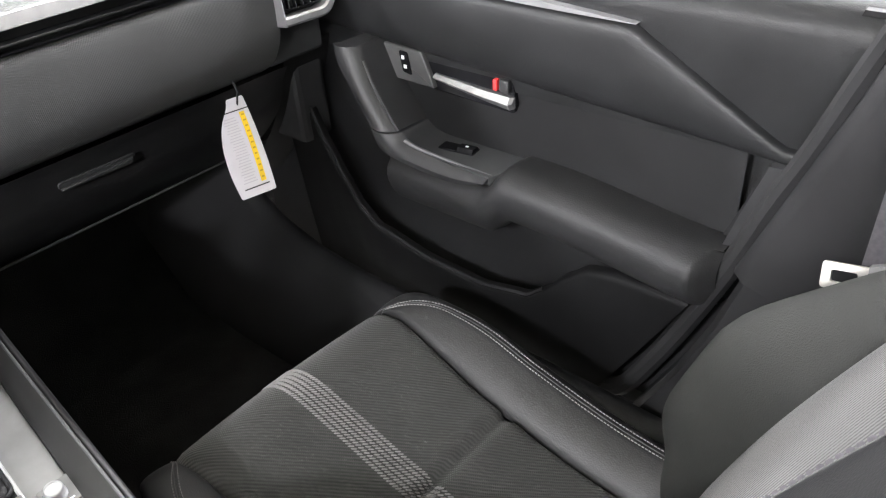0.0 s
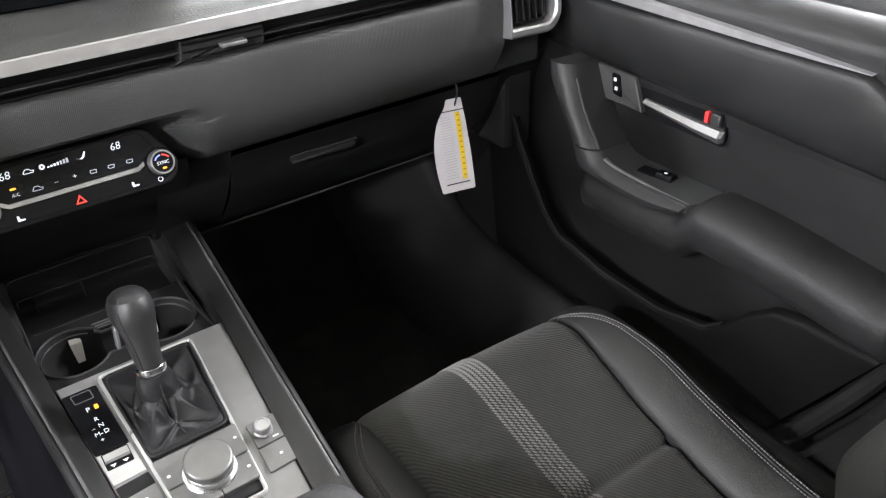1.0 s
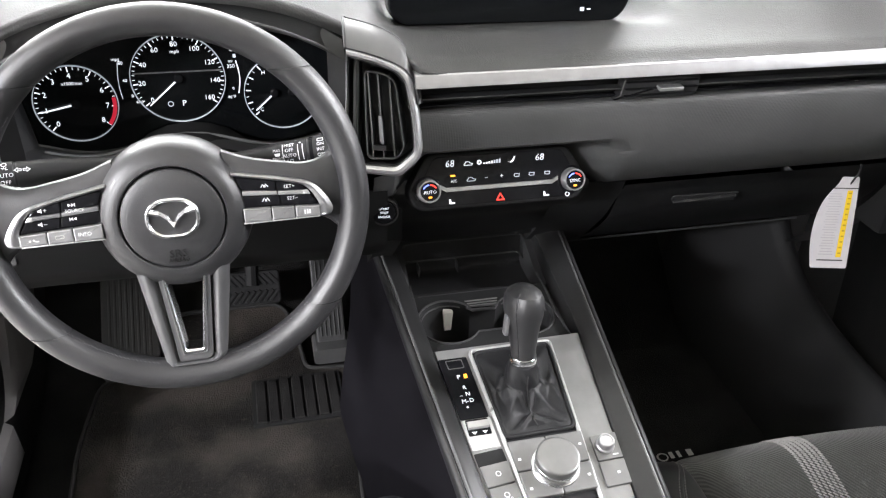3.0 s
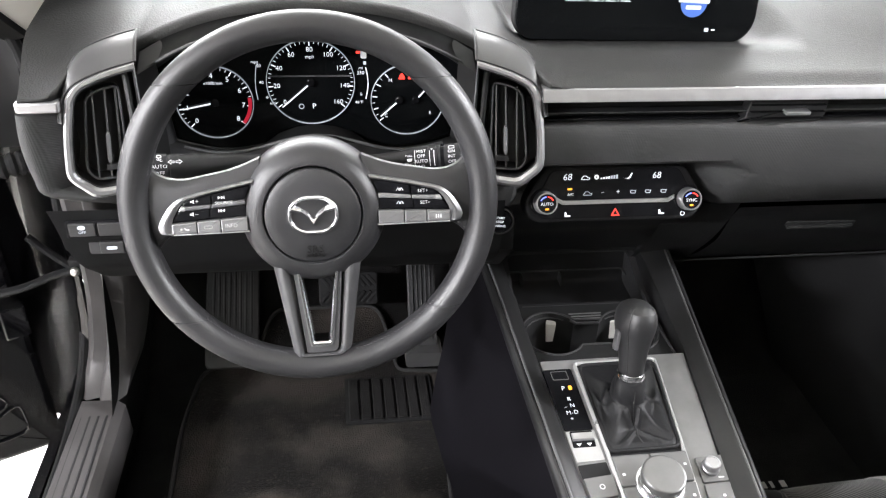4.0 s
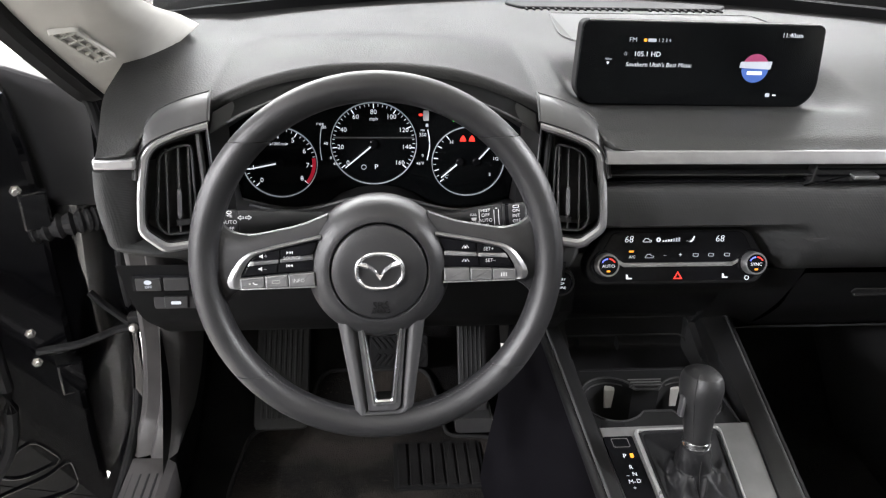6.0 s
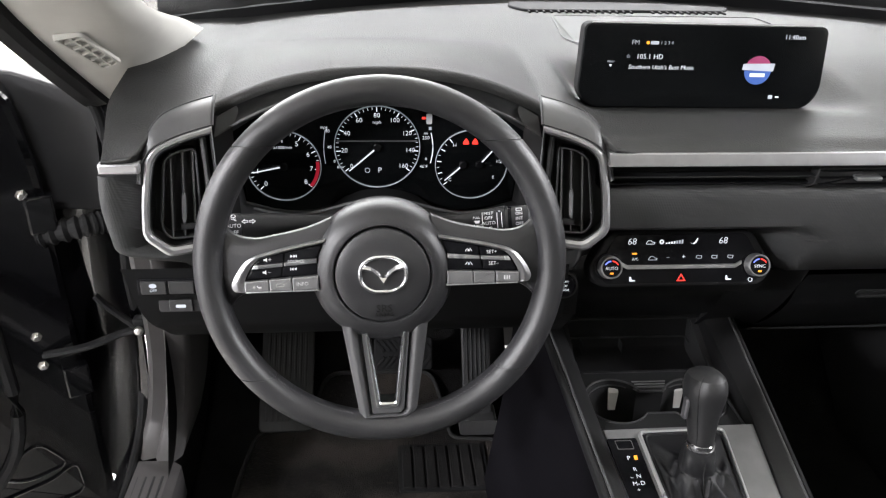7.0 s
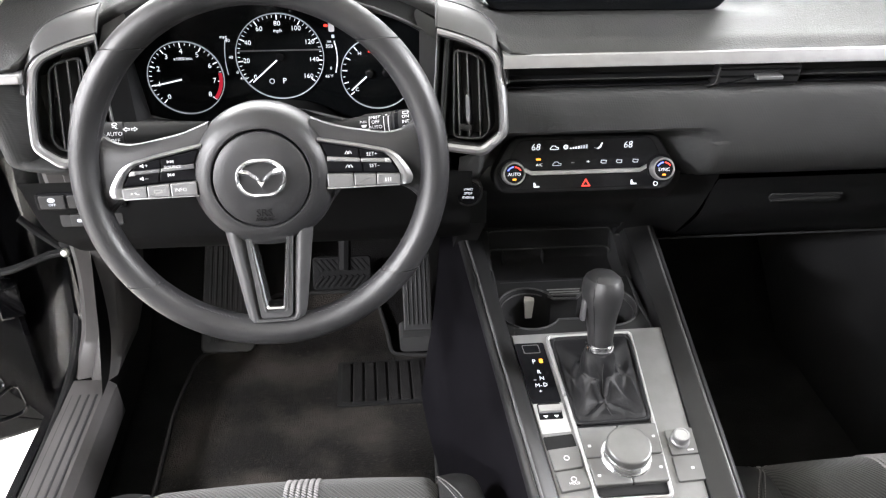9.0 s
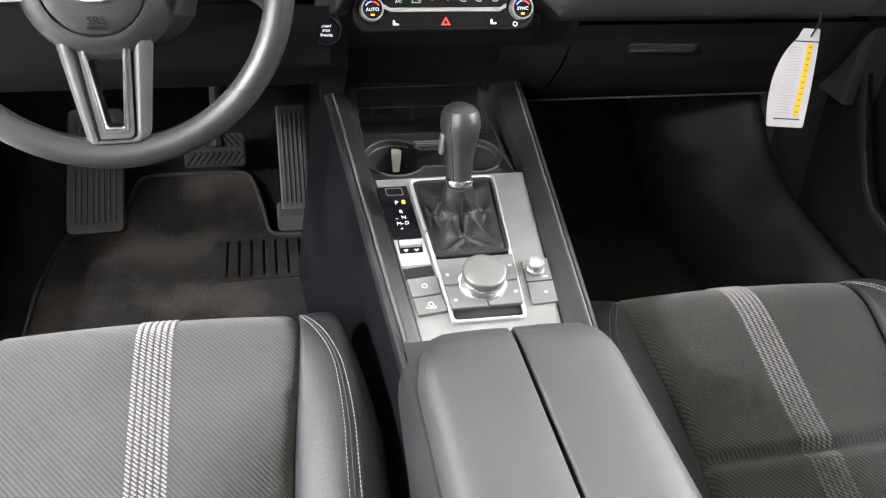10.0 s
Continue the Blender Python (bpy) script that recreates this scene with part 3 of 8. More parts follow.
# driver side face under the outer vent
def outer_face(a, b):
    """Face under the outer vent, which wraps round the dashboard's end and rolls under."""
    z = 0.999 - 0.135 * b
    left = -0.311 - 0.004 * math.sin(math.pi * min(1, b * 1.6)) + 0.075 * smooth_between(0.62, 1.0, b) ** 2
    y = 0.137 + 0.012 * b + 0.030 * smooth_between(0.75, 1.0, b)
    if a < 0.4:
        f = 1 - a / 0.4
        return Vector((left + 0.012 * f * f - 0.004 * math.sin(math.pi * f), y + 0.010 + 0.30 * f, z))
    f = (a - 0.4) / 0.6
    return Vector((left + (-0.264 + 0.094 * smooth_between(0.72, 0.80, b) - left) * f, y + 0.010 * (1 - f) ** 6 + 0.045 * f * f, z))


part("outer_face", sheet(outer_face, 40, 24, 0.006), PATTERN, dash, "black dotted soft face", sharp=60)
part("end_cap", sheet(lambda a, b: Vector((-0.3155 + end_shift(0.153 + 0.42 * a) + 0.004 * smooth_between(0.5, 1.0, b), 0.153 + 0.42 * a, 0.998 + (dash_top(-0.312, 0.150 + 0.42 * a) - 1.001) * b)), 20, 8, 0.004), PADTOP, dash)
# cluster surround between the vents, down to the knee panel
part("knee_panel", sheet(lambda a, b: Vector((-0.312 + 0.545 * a, *spline([(0, 0.165, 0.872), (0, 0.168, 0.81), (0, 0.185, 0.775), (0, 0.25, 0.735), (0, 0.45, 0.74)], b).yz)) + Vector((0.06 * b * (1 - a) ** 4, 0, 0)), 24, 20, 0.01), RUBBER, dash, "black plastic knee panel")
part("column_shroud", loft([[(x * k, y, 0.888 + z * k + dz) for x, z in circle(0.075, 20, ry=0.055)] for y, k, dz in ((0.05, 0.85, 0.03), (0.10, 1.0, 0.01), (0.2, 1.1, -0.02), (0.3, 1.1, -0.03))]), RUBBER, dash)
part("lower_face", sheet(lambda a, b: Vector((-0.178 + 0.362 * a, *spline([(0, 0.185, 0.925), (0, 0.172, 0.90), (0, 0.168, 0.86)], b).yz)), 12, 8, 0.008), RUBBER, dash)

# switch row under the outer vent
sw = part("switch_bank", ext(rrect(0.105, 0.022, 0.004), 0, 0.004, fr((-0.242, 0.166, 0.848), (1, 0, 0), (0, 0.03, 1)), 0.001), PIANO, dash)
for i in range(3):
    part("switch", ext(rrect(0.030, 0.017, 0.002), 0.004, 0.007, fr((-0.275 + 0.033 * i, 0.166, 0.848), (1, 0, 0), (0, 0.03, 1)), 0.001), HARD, sw)
words("OFF", 0.005, fr((-0.275, 0.1585, 0.8455), (1, 0, 0), (0, 0, 1)), WDIM, sw)
part("car_symbol", ext(circle(0.0045, 16, ry=0.003), 0, 0.0004, fr((-0.275, 0.1585, 0.852), (1, 0, 0), (0, 0, 1))), WDIM, sw)
sw2 = part("switch_pocket", ext(rrect(0.075, 0.020, 0.004), 0, 0.002, fr((-0.236, 0.1675, 0.821), (1, 0, 0), (0, 0.1, 1)), 0.001), DARK, dash)
part("switch", ext(rrect(0.028, 0.016, 0.002), 0.002, 0.006, fr((-0.246, 0.1675, 0.821), (1, 0, 0), (0, 0.1, 1)), 0.001), HARD, sw2)
part("hatch_symbol", ext(rrect(0.012, 0.004, 0.0015), 0.006, 0.0064, fr((-0.246, 0.1675, 0.821), (1, 0, 0), (0, 0.1, 1))), WDIM, sw2)

# glove box, bin and centre stack below
glove = thing("glove_box", "black plastic glove box with a slim recessed latch handle", "glove box", (0.78, 0.3, 0.66))
part("lid", sheet(lambda a, b: Vector((0.575 + 0.455 * a, *spline([(0, 0.205, 0.826), (0, 0.222, 0.80), (0, 0.245, 0.75), (0, 0.30, 0.69), (0, 0.36, 0.645)], b).yz)), 20, 16, 0.012), HARD, glove)
part("lid_lip", tube([(0.50 + 0.5 * i / 12, 0.352, 0.646) for i in range(13)], 0.0018, 8), SOFT, glove)
part("latch_recess", ext(rrect(0.108, 0.012, 0.005), 0, 0.002, fr((0.715, 0.2215, 0.787), (1, 0, -0.02), (0, -0.45, 1)), 0.001), DARK, glove)
part("latch_handle", ext(rpoly([(-0.05, -0.004), (0.05, -0.004), (0.05, 0.005), (0.02, 0.003), (-0.05, -0.001)], 0.001), 0.002, 0.006, fr((0.713, 0.2215, 0.785), (1, 0, -0.02), (0, -0.45, 1)), 0.001), HARD, glove)
part("panel_below_lid", sheet(lambda a, b: Vector((0.49 + 0.66 * a, 0.36 + 0.62 * b, 0.645 + 0.02 * b)), 6, 6, 0.01), DARK, dash)
part("glove_surround", sheet(lambda a, b: Vector((0.475 + 0.1 * a, *spline([(0, 0.205, 0.835), (0, 0.222, 0.80), (0, 0.26, 0.74), (0, 0.33, 0.66)], b).yz)), 6, 12, 0.01), DARK, dash)
part("side_filler", sheet(lambda a, b: Vector((1.03 + 0.09 * a, *spline([(0, 0.205, 0.85), (0, 0.225, 0.80), (0, 0.28, 0.70), (0, 0.40, 0.56)], b).yz)), 4, 12, 0.01), DARK, dash)
part("vent_side", box(0.985, 1.09, 0.185, 0.5, 0.84, 1.01, 0.006), SOFT, dash)


# ---- air vents ----
def vent(s):
    """An upright air vent: satin band round a dark box with leaning blades and a tab, under a rounded cap."""
    o = Vector((s * 0.268, 0.130, 0.920))
    u, v = Vector((-s * 1.0, 0.30, 0)).normalized(), Vector((0, 0.25, 1.0))
    m = fr(o, -u if s > 0 else u, v)
    fx = lambda pts: [(-x, y) for x, y in pts][::-1] if s > 0 else pts
    rx = lambda r: r[::-1] if s > 0 else r
    at = lambda x, y, h=0.0: m @ Vector((-x if s > 0 else x, y, h))
    t = thing("air_vent", "black upright air vent with satin silver surround and slim blades", "air vent", tuple(o), "dashboard air vents")
    outer = rpoly(fx([(0.0255, -0.0165), (0.0900, -0.0135), (0.0900, 0.1275), (0.0560, 0.1205), (0.0285, 0.1110), (0.0150, 0.0990), (0.0045, 0.0515), (0.0000, 0.0090)]), rx([0.008, 0.001, 0.001, 0.02, 0.014, 0.014, 0.02, 0.010]), 5)
    inner = rpoly(fx([(0.0300, -0.0062), (0.0885, -0.0045), (0.0885, 0.1185), (0.0575, 0.1125), (0.0320, 0.1035), (0.0228, 0.0935), (0.0125, 0.0505), (0.0088, 0.0130)]), rx([0.006, 0.001, 0.001, 0.02, 0.012, 0.010, 0.02, 0.008]), 5)
    part("surround", band(outer, inner, -0.03, 0.005, m, 0.0030), SATIN, t, "satin silver surround")
    mouth = rpoly(fx([(0.0290, 0.0015), (0.0660, 0.0000), (0.0715, 0.1045), (0.0470, 0.1015), (0.0335, 0.0935), (0.0205, 0.0150)]), 0.009, 5)
    part("housing", ext(inner, -0.052, -0.046, m), DARK, t)
    part("inner_wall", band(inset(inner, -0.001), inset(inner, 0.0015), -0.048, 0.0, m, 0.0005), DARK, t)
    part("side_bar", loft([[at(x, y, h) for x, h in ((0.0760, -0.03), (0.0760, -0.004), (0.0790, -0.002), (0.0820, -0.004), (0.0820, -0.03))] for y in (-0.004, 0.114)]), HARD, t)
    part("mouth", band(mouth, inset(mouth, 0.0026), -0.046, -0.006, m, 0.001), SOFT, t)
    for xt, xb in ((0.0425, 0.0330), (0.0555, 0.0460), (0.0665, 0.0580)):
        part("blade", loft([[at(x - 0.0009, y, -0.026), at(x - 0.0009, y, -0.008), at(x + 0.0009, y, -0.008), at(x + 0.0009, y, -0.026)] for x, y in ((xb, 0.004), (xt, 0.100))]), CAPGREY, t)
    part("tab", loft([[at(x - w, y, h) for h in (-0.008, 0.002)] + [at(x + w, y, h) for h in (0.002, -0.008)] for x, y, w in ((0.0470, 0.022, 0.0014), (0.0475, 0.025, 0.0022), (0.0500, 0.050, 0.0022), (0.0505, 0.054, 0.0014))]), GUNMETAL, t, "silver adjuster tab")
    part("tab_foot", loft([[at(x - 0.003, y, h) for h in (-0.012, -0.006)] + [at(x + 0.012, y, h) for h in (-0.006, -0.012)] for x, y in ((0.046, 0.012), (0.0465, 0.018))]), HARD, t)
    # rounded satin-grey cap on top, which runs back into the pad
    front = curve([(0.0070, 0.0700, 0.0), (0.0090, 0.0850, 0.0), (0.0150, 0.0995, 0.0), (0.0285, 0.1115, 0.0), (0.0560, 0.1212, 0.0), (0.0905, 0.1285, 0.0)], 30)
    depth = curve([(0.002, 0, 0), (0.014, 0, 0), (0.034, 0, 0), (0.047, 0, 0), (0.050, 0, 0), (0.050, 0, 0)], 30)
    rows = []
    for k in range(8):
        f = k / 7
        rows.append([at(p.x, p.y, 0.002) + Vector((s * 0.004 * f, d.x * f, d.x * (0.40 * f + 0.10 * math.sin(math.pi * f)) - 0.001)) for p, d in zip(front, depth)])
    bm = bmesh.new()
    faces_between(bm, rows, False)
    bmesh.ops.recalc_face_normals(bm, faces=bm.faces)
    bmesh.ops.solidify(bm, geom=bm.faces[:], thickness=0.004)
    part("cap", bm, CAPGREY, t, "satin grey cap")
    rim = rows[-1] + [r[-1] for r in rows[-2::-1]]
    part("cap_gap", tube([p + Vector((0, 0.001, -0.0006)) for p in rim], 0.0020, 6), DARK, t)
    part("cap_joint", tube([p + Vector((0, -0.0008, 0.0006)) for p in rows[0]], 0.0011, 6), DARK, t)
    return t


vent(-1)
vent(1)


def end_vent():
    t = thing("air_vent", "black upright air vent with a satin silver lower edge", "air vent", (1.03, 0.13, 0.9), "dashboard air vents")
    m = fr((0.984, 0.134, 0.909), (1, -0.10, 0), (0, 0.16, 1))
    outer = rpoly([(0, 0), (0.075, 0.0), (0.092, 0.022), (0.092, 0.10), (0.06, 0.135), (0.0, 0.15)], [0.002, 0.02, 0.012, 0.014, 0.016, 0.002])
    inner = rpoly([(0.003, 0.013), (0.068, 0.013), (0.080, 0.026), (0.080, 0.095), (0.054, 0.124), (0.003, 0.138)], [0.002, 0.016, 0.010, 0.012, 0.012, 0.002])
    part("surround", band(outer, inner, -0.05, 0.008, m, 0.003), SATIN, t)
    part("housing", ext(inner, -0.05, -0.018, m), DARK, t)
    mo = rpoly([(0.010, 0.018), (0.070, 0.018), (0.072, 0.1), (0.05, 0.115), (0.010, 0.122)], 0.008)
    part("mouth", band(mo, inset(mo, 0.0028), -0.02, -0.004, m, 0.001), PIANO, t)
    for i in range(5):
        part("blade", box(-0.0009, 0.0009, 0.02, 0.116 - 0.003 * i, -0.018, -0.005, 0.0006, m @ Matrix.Translation((0.018 + 0.0115 * i, 0, 0)) @ pose(0, 0, 0, 0, -14, 0)), HARD, t)
    part("tab", box(-0.0028, 0.0028, 0.05, 0.082, -0.006, 0.004, 0.002, m @ Matrix.Translation((0.041, 0, 0))), GUNMETAL, t, "silver adjuster tab")


end_vent()

# slim vent in the slot
sv = thing("slot_vent", "slim horizontal black air vent with a silver tab in the slot", "air vent", (0.57, 0.16, 0.98))
part("body", ext(rpoly([(-0.058, -0.014), (0.05, -0.014), (0.056, -0.006), (0.056, 0.012), (-0.045, 0.012), (-0.048, -0.008)], 0.002), 0, 0.016, fr((0.568, 0.172, 0.988), (1, 0, 0), (0, 0, 1)), 0.0015), DARK, sv)
for i in range(3):
    part("blade", box(0.524, 0.620, 0.152, 0.168, 0.9785 + 0.0085 * i, 0.9798 + 0.0085 * i, 0.0005), PIANO, sv)
part("tab", box(0.566, 0.598, 0.145, 0.158, 0.9855, 0.9905, 0.0015), SATIN, sv, "silver adjuster tab")

# ---- cluster ----
cl = thing("instrument_cluster", "lit instrument cluster with three round dials under a hood", "instrument cluster", (0, 0.3, 0.9))


def shroud(k, y, zoff):
    """Loop round the dials: arched top, straight cheeks, waved foot."""
    pts = []
    for i in range(21):
        f = -1 + i / 10
        pts.append(Vector((0.200 * k * f, y, zoff + (0.052 + (0.112 - 0.052) * (1 - abs(f) ** 2.2)) * 1.0)))
    for i in range(21):
        f = 1 - i / 10
        pts.append(Vector((0.188 * k * f, y, zoff - 0.050 + 0.011 * math.cos(2 * math.pi * f / 1.24))))
    return pts


part("hood_lining", loft([shroud(0.985, 0.206, 0.968), shroud(0.975, 0.208, 0.968), shroud(0.965, 0.25, 0.960), shroud(0.955, 0.298, 0.945)], True, (False, False)), DARK, cl)
edge = shroud(0.985, 0.204, 0.9685)[:21]
part("opening_edge", tube(edge, 0.0022, 8), HARD, cl)
brow = [Vector((1.0 * p.x, 0.2365, brow_z(p.x) - 0.012)) for p in edge]
# Visor skin is darker than the pad's: the hood's shade is in its colour.
part("hood_visor", sheet(lambda a, b: spline(edge, a).lerp(spline(brow, a), b) + Vector((0, 0.006 * math.sin(math.pi * b), 0)), 60, 8, 0.002), HOODSKIN, cl, "grained underside of the hood, shaded by its colour", sharp=60)
for sx in (-1, 1):
    part("hood_shoulder", sheet(lambda a, b: Vector((sx * (0.1895 - 0.024 * a), 0.186 + 0.020 * a + 0.030 * b, 1.028 + 0.010 * a + 0.016 * b)), 6, 6, 0.003), HARD, cl)
    part("hood_cheek", sheet(lambda a, b: Vector((sx * (0.1905 - 0.020 * a), 0.186 + 0.018 * a, 0.905 + (0.123 + 0.010 * a) * b)), 6, 8, 0.003), HARD, cl)
    part("opening_edge", tube(curve([(sx * 0.1970, 0.204, 1.0215), (sx * 0.1960, 0.203, 0.985), (sx * 0.1915, 0.204, 0.945), (sx * 0.1850, 0.208, 0.920)], 16), 0.0020, 8), HARD, cl)
part("dial_glass", loft([shroud(0.96, 0.304, 0.946), shroud(0.96, 0.303, 0.946)]), SCREEN, cl, "dark dial background")
part("foot_rim", tube([p + Vector((0, -0.004, 0.003)) for p in shroud(0.97, 0.262, 0.957)[22:41]], 0.0022, 8), GUNMETAL, cl)
DF = fr((0, 0.3025, 0), (1, 0, 0), (0, 0, 1))


def dial(cx, cz, r, a0, a1, major, minor, labels, needle, size, name, red=None):
    d = part("dial", band(circle(r, 64, cx, cz), circle(r - 0.0008, 64, cx, cz), 0, 0.003, DF, 0.0003), RINGGLOW, cl, "chrome-ringed " + name)
    at = lambda f: radians(a0 + (a1 - a0) * f)
    for count, ln, wd in ((major, 0.0062, 0.0011), (minor, 0.0034, 0.0005)):
        bms = []
        for i in range(count + 1):
            a = at(i / count)
            bms.append(box(r - 0.0022 - ln, r - 0.0022, -wd / 2, wd / 2, 0.0004, 0.0008, 0, DF @ Matrix.Translation((cx, cz, 0)) @ Matrix.Rotation(a, 4, "Z")))
        part("scale_marks", join(*bms), W, d, kind="stuff")
    for i, s in enumerate(labels):
        if s:
            a = at(i / (len(labels) - 1))
            words(s, size, DF @ Matrix.Translation((cx + (r - 0.0130) * math.cos(a), cz + (r - 0.0134) * math.sin(a), 0.0006)), W, d)
    if red:
        a = [at(red[0] + (red[1] - red[0]) * i / 10) for i in range(11)]
        bm = bmesh.new()
        faces_between(bm, [[DF @ Vector((cx + q * math.cos(t), cz + q * math.sin(t), 0.0012)) for t in a] for q in (r - 0.0068, r - 0.0022)], False)
        part("red_zone", bm, REDDIM, d)
    for ncx, na, nl in needle:
        a = radians(na)
        mm = DF @ Matrix.Translation((cx + ncx, cz, 0.001)) @ Matrix.Rotation(a, 4, "Z")
        part("needle", loft([[mm @ Vector((x, -wd, h)) for h in (0.001, 0.002)] + [mm @ Vector((x, wd, h)) for h in (0.002, 0.001)] for x, wd in ((0.004, 0.0009), (nl, 0.0006))]), W, d)
        part("needle_boss", lathe([(0.0055, 0), (0.0055, 0.003), (0.004, 0.004), (0.0, 0.004)], DF @ Matrix.Translation((cx + ncx, cz, 0))), PIANO, d)
    return d


dial(-0.004, 0.9755, 0.0565, 218, -38, 8, 40, ["0", "20", "40", "60", "80", "100", "120", "140", "160"], [(0, 221, 0.05)], 0.0088, "speedometer")
dial(-0.1270, 0.9497, 0.0488, 225, -40, 8, 32, ["0", "1", "2", "3", "4", "5", "6", "7", "8"], [(0, 192, 0.042)], 0.0095, "rev counter", (0.82, 1.0))
dial(0.1215, 0.9505, 0.0488, 218, 130, 4, 8, ["C", "", "", "", "H"], [(-0.011, 222, 0.033), (0.011, 50, 0.027)], 0.007, "temperature and fuel dial")
info = part("info_panel", ext(rrect(0.105, 0.0016, 0.0005, -0.004, 0.984), 0.0002, 0.001, DF), GUNMETAL, cl)
for s, size, x, z in (("mph", 0.0064, -0.004, 1.0095), ("P", 0.0105, -0.001, 0.943), ("mpg", 0.0056, -0.073, 1.003), ("80", 0.0057, -0.068, 0.998), ("40", 0.0057, -0.0665, 0.976), ("0", 0.0057, -0.0605, 0.956), ("6mi", 0.0056, -0.0535, 0.948), ("46°F", 0.0056, 0.0575, 0.948), ("350", 0.0066, 0.060, 0.988), ("mi", 0.0057, 0.060, 0.9945), ("0", 0.0057, 0.0605, 0.959), ("x1000/min", 0.0056, -0.127, 0.9755), ("1/2", 0.0064, 0.1585, 0.9545), ("E", 0.006, 0.152, 0.932)):
    words(s, size, DF @ Matrix.Translation((x, z, 0.001)), W if size > 0.0055 else WDIM, info)
part("range_bar", tube([DF @ Vector((0.0665 + 0.003 * math.sin(i / 8 * 3.1), 0.953 + 0.042 * i / 8, 0.001)) for i in range(9)], 0.0007, 6), W, info)
part("economy_bar", tube([DF @ Vector((-0.0740 + 0.003 * (1 - math.sin(0.5 + i / 8 * 2.6)), 0.953 + 0.046 * i / 8, 0.001)) for i in range(9)], 0.0005, 6), WDIM, info)
part("car_symbol", ext(rrect(0.0075, 0.014, 0.002, 0.064, 1.014), 0.0004, 0.001, DF), ICE, info)
part("door_open_symbol", ext(rrect(0.005, 0.003, 0.001, 0.057, 1.015), 0.0004, 0.001, DF), REDL, info)
part("pump_symbol", ext(rrect(0.0035, 0.0042, 0.0005, 0.0655, 1.001), 0.0004, 0.001, DF), WDIM, info)
for x in (0.1135, 0.1255):
    part("warning_symbol", ext(rpoly([(x - 0.0042, 0.979), (x + 0.0042, 0.979), (x + 0.003, 0.984), (x, 0.9875), (x - 0.003, 0.984)], 0.001), 0.0004, 0.0012, DF), REDL, info)
part("lamp_symbol", ext(rrect(0.006, 0.004, 0.001, 0.102, 1.008), 0.0004, 0.0012, DF), GREENL, info)
part("brake_symbol", band(circle(0.0035, 20, -0.0175, 0.943), circle(0.0027, 20, -0.0175, 0.943), 0.0004, 0.001, DF, 0.0002), WDIM, info)

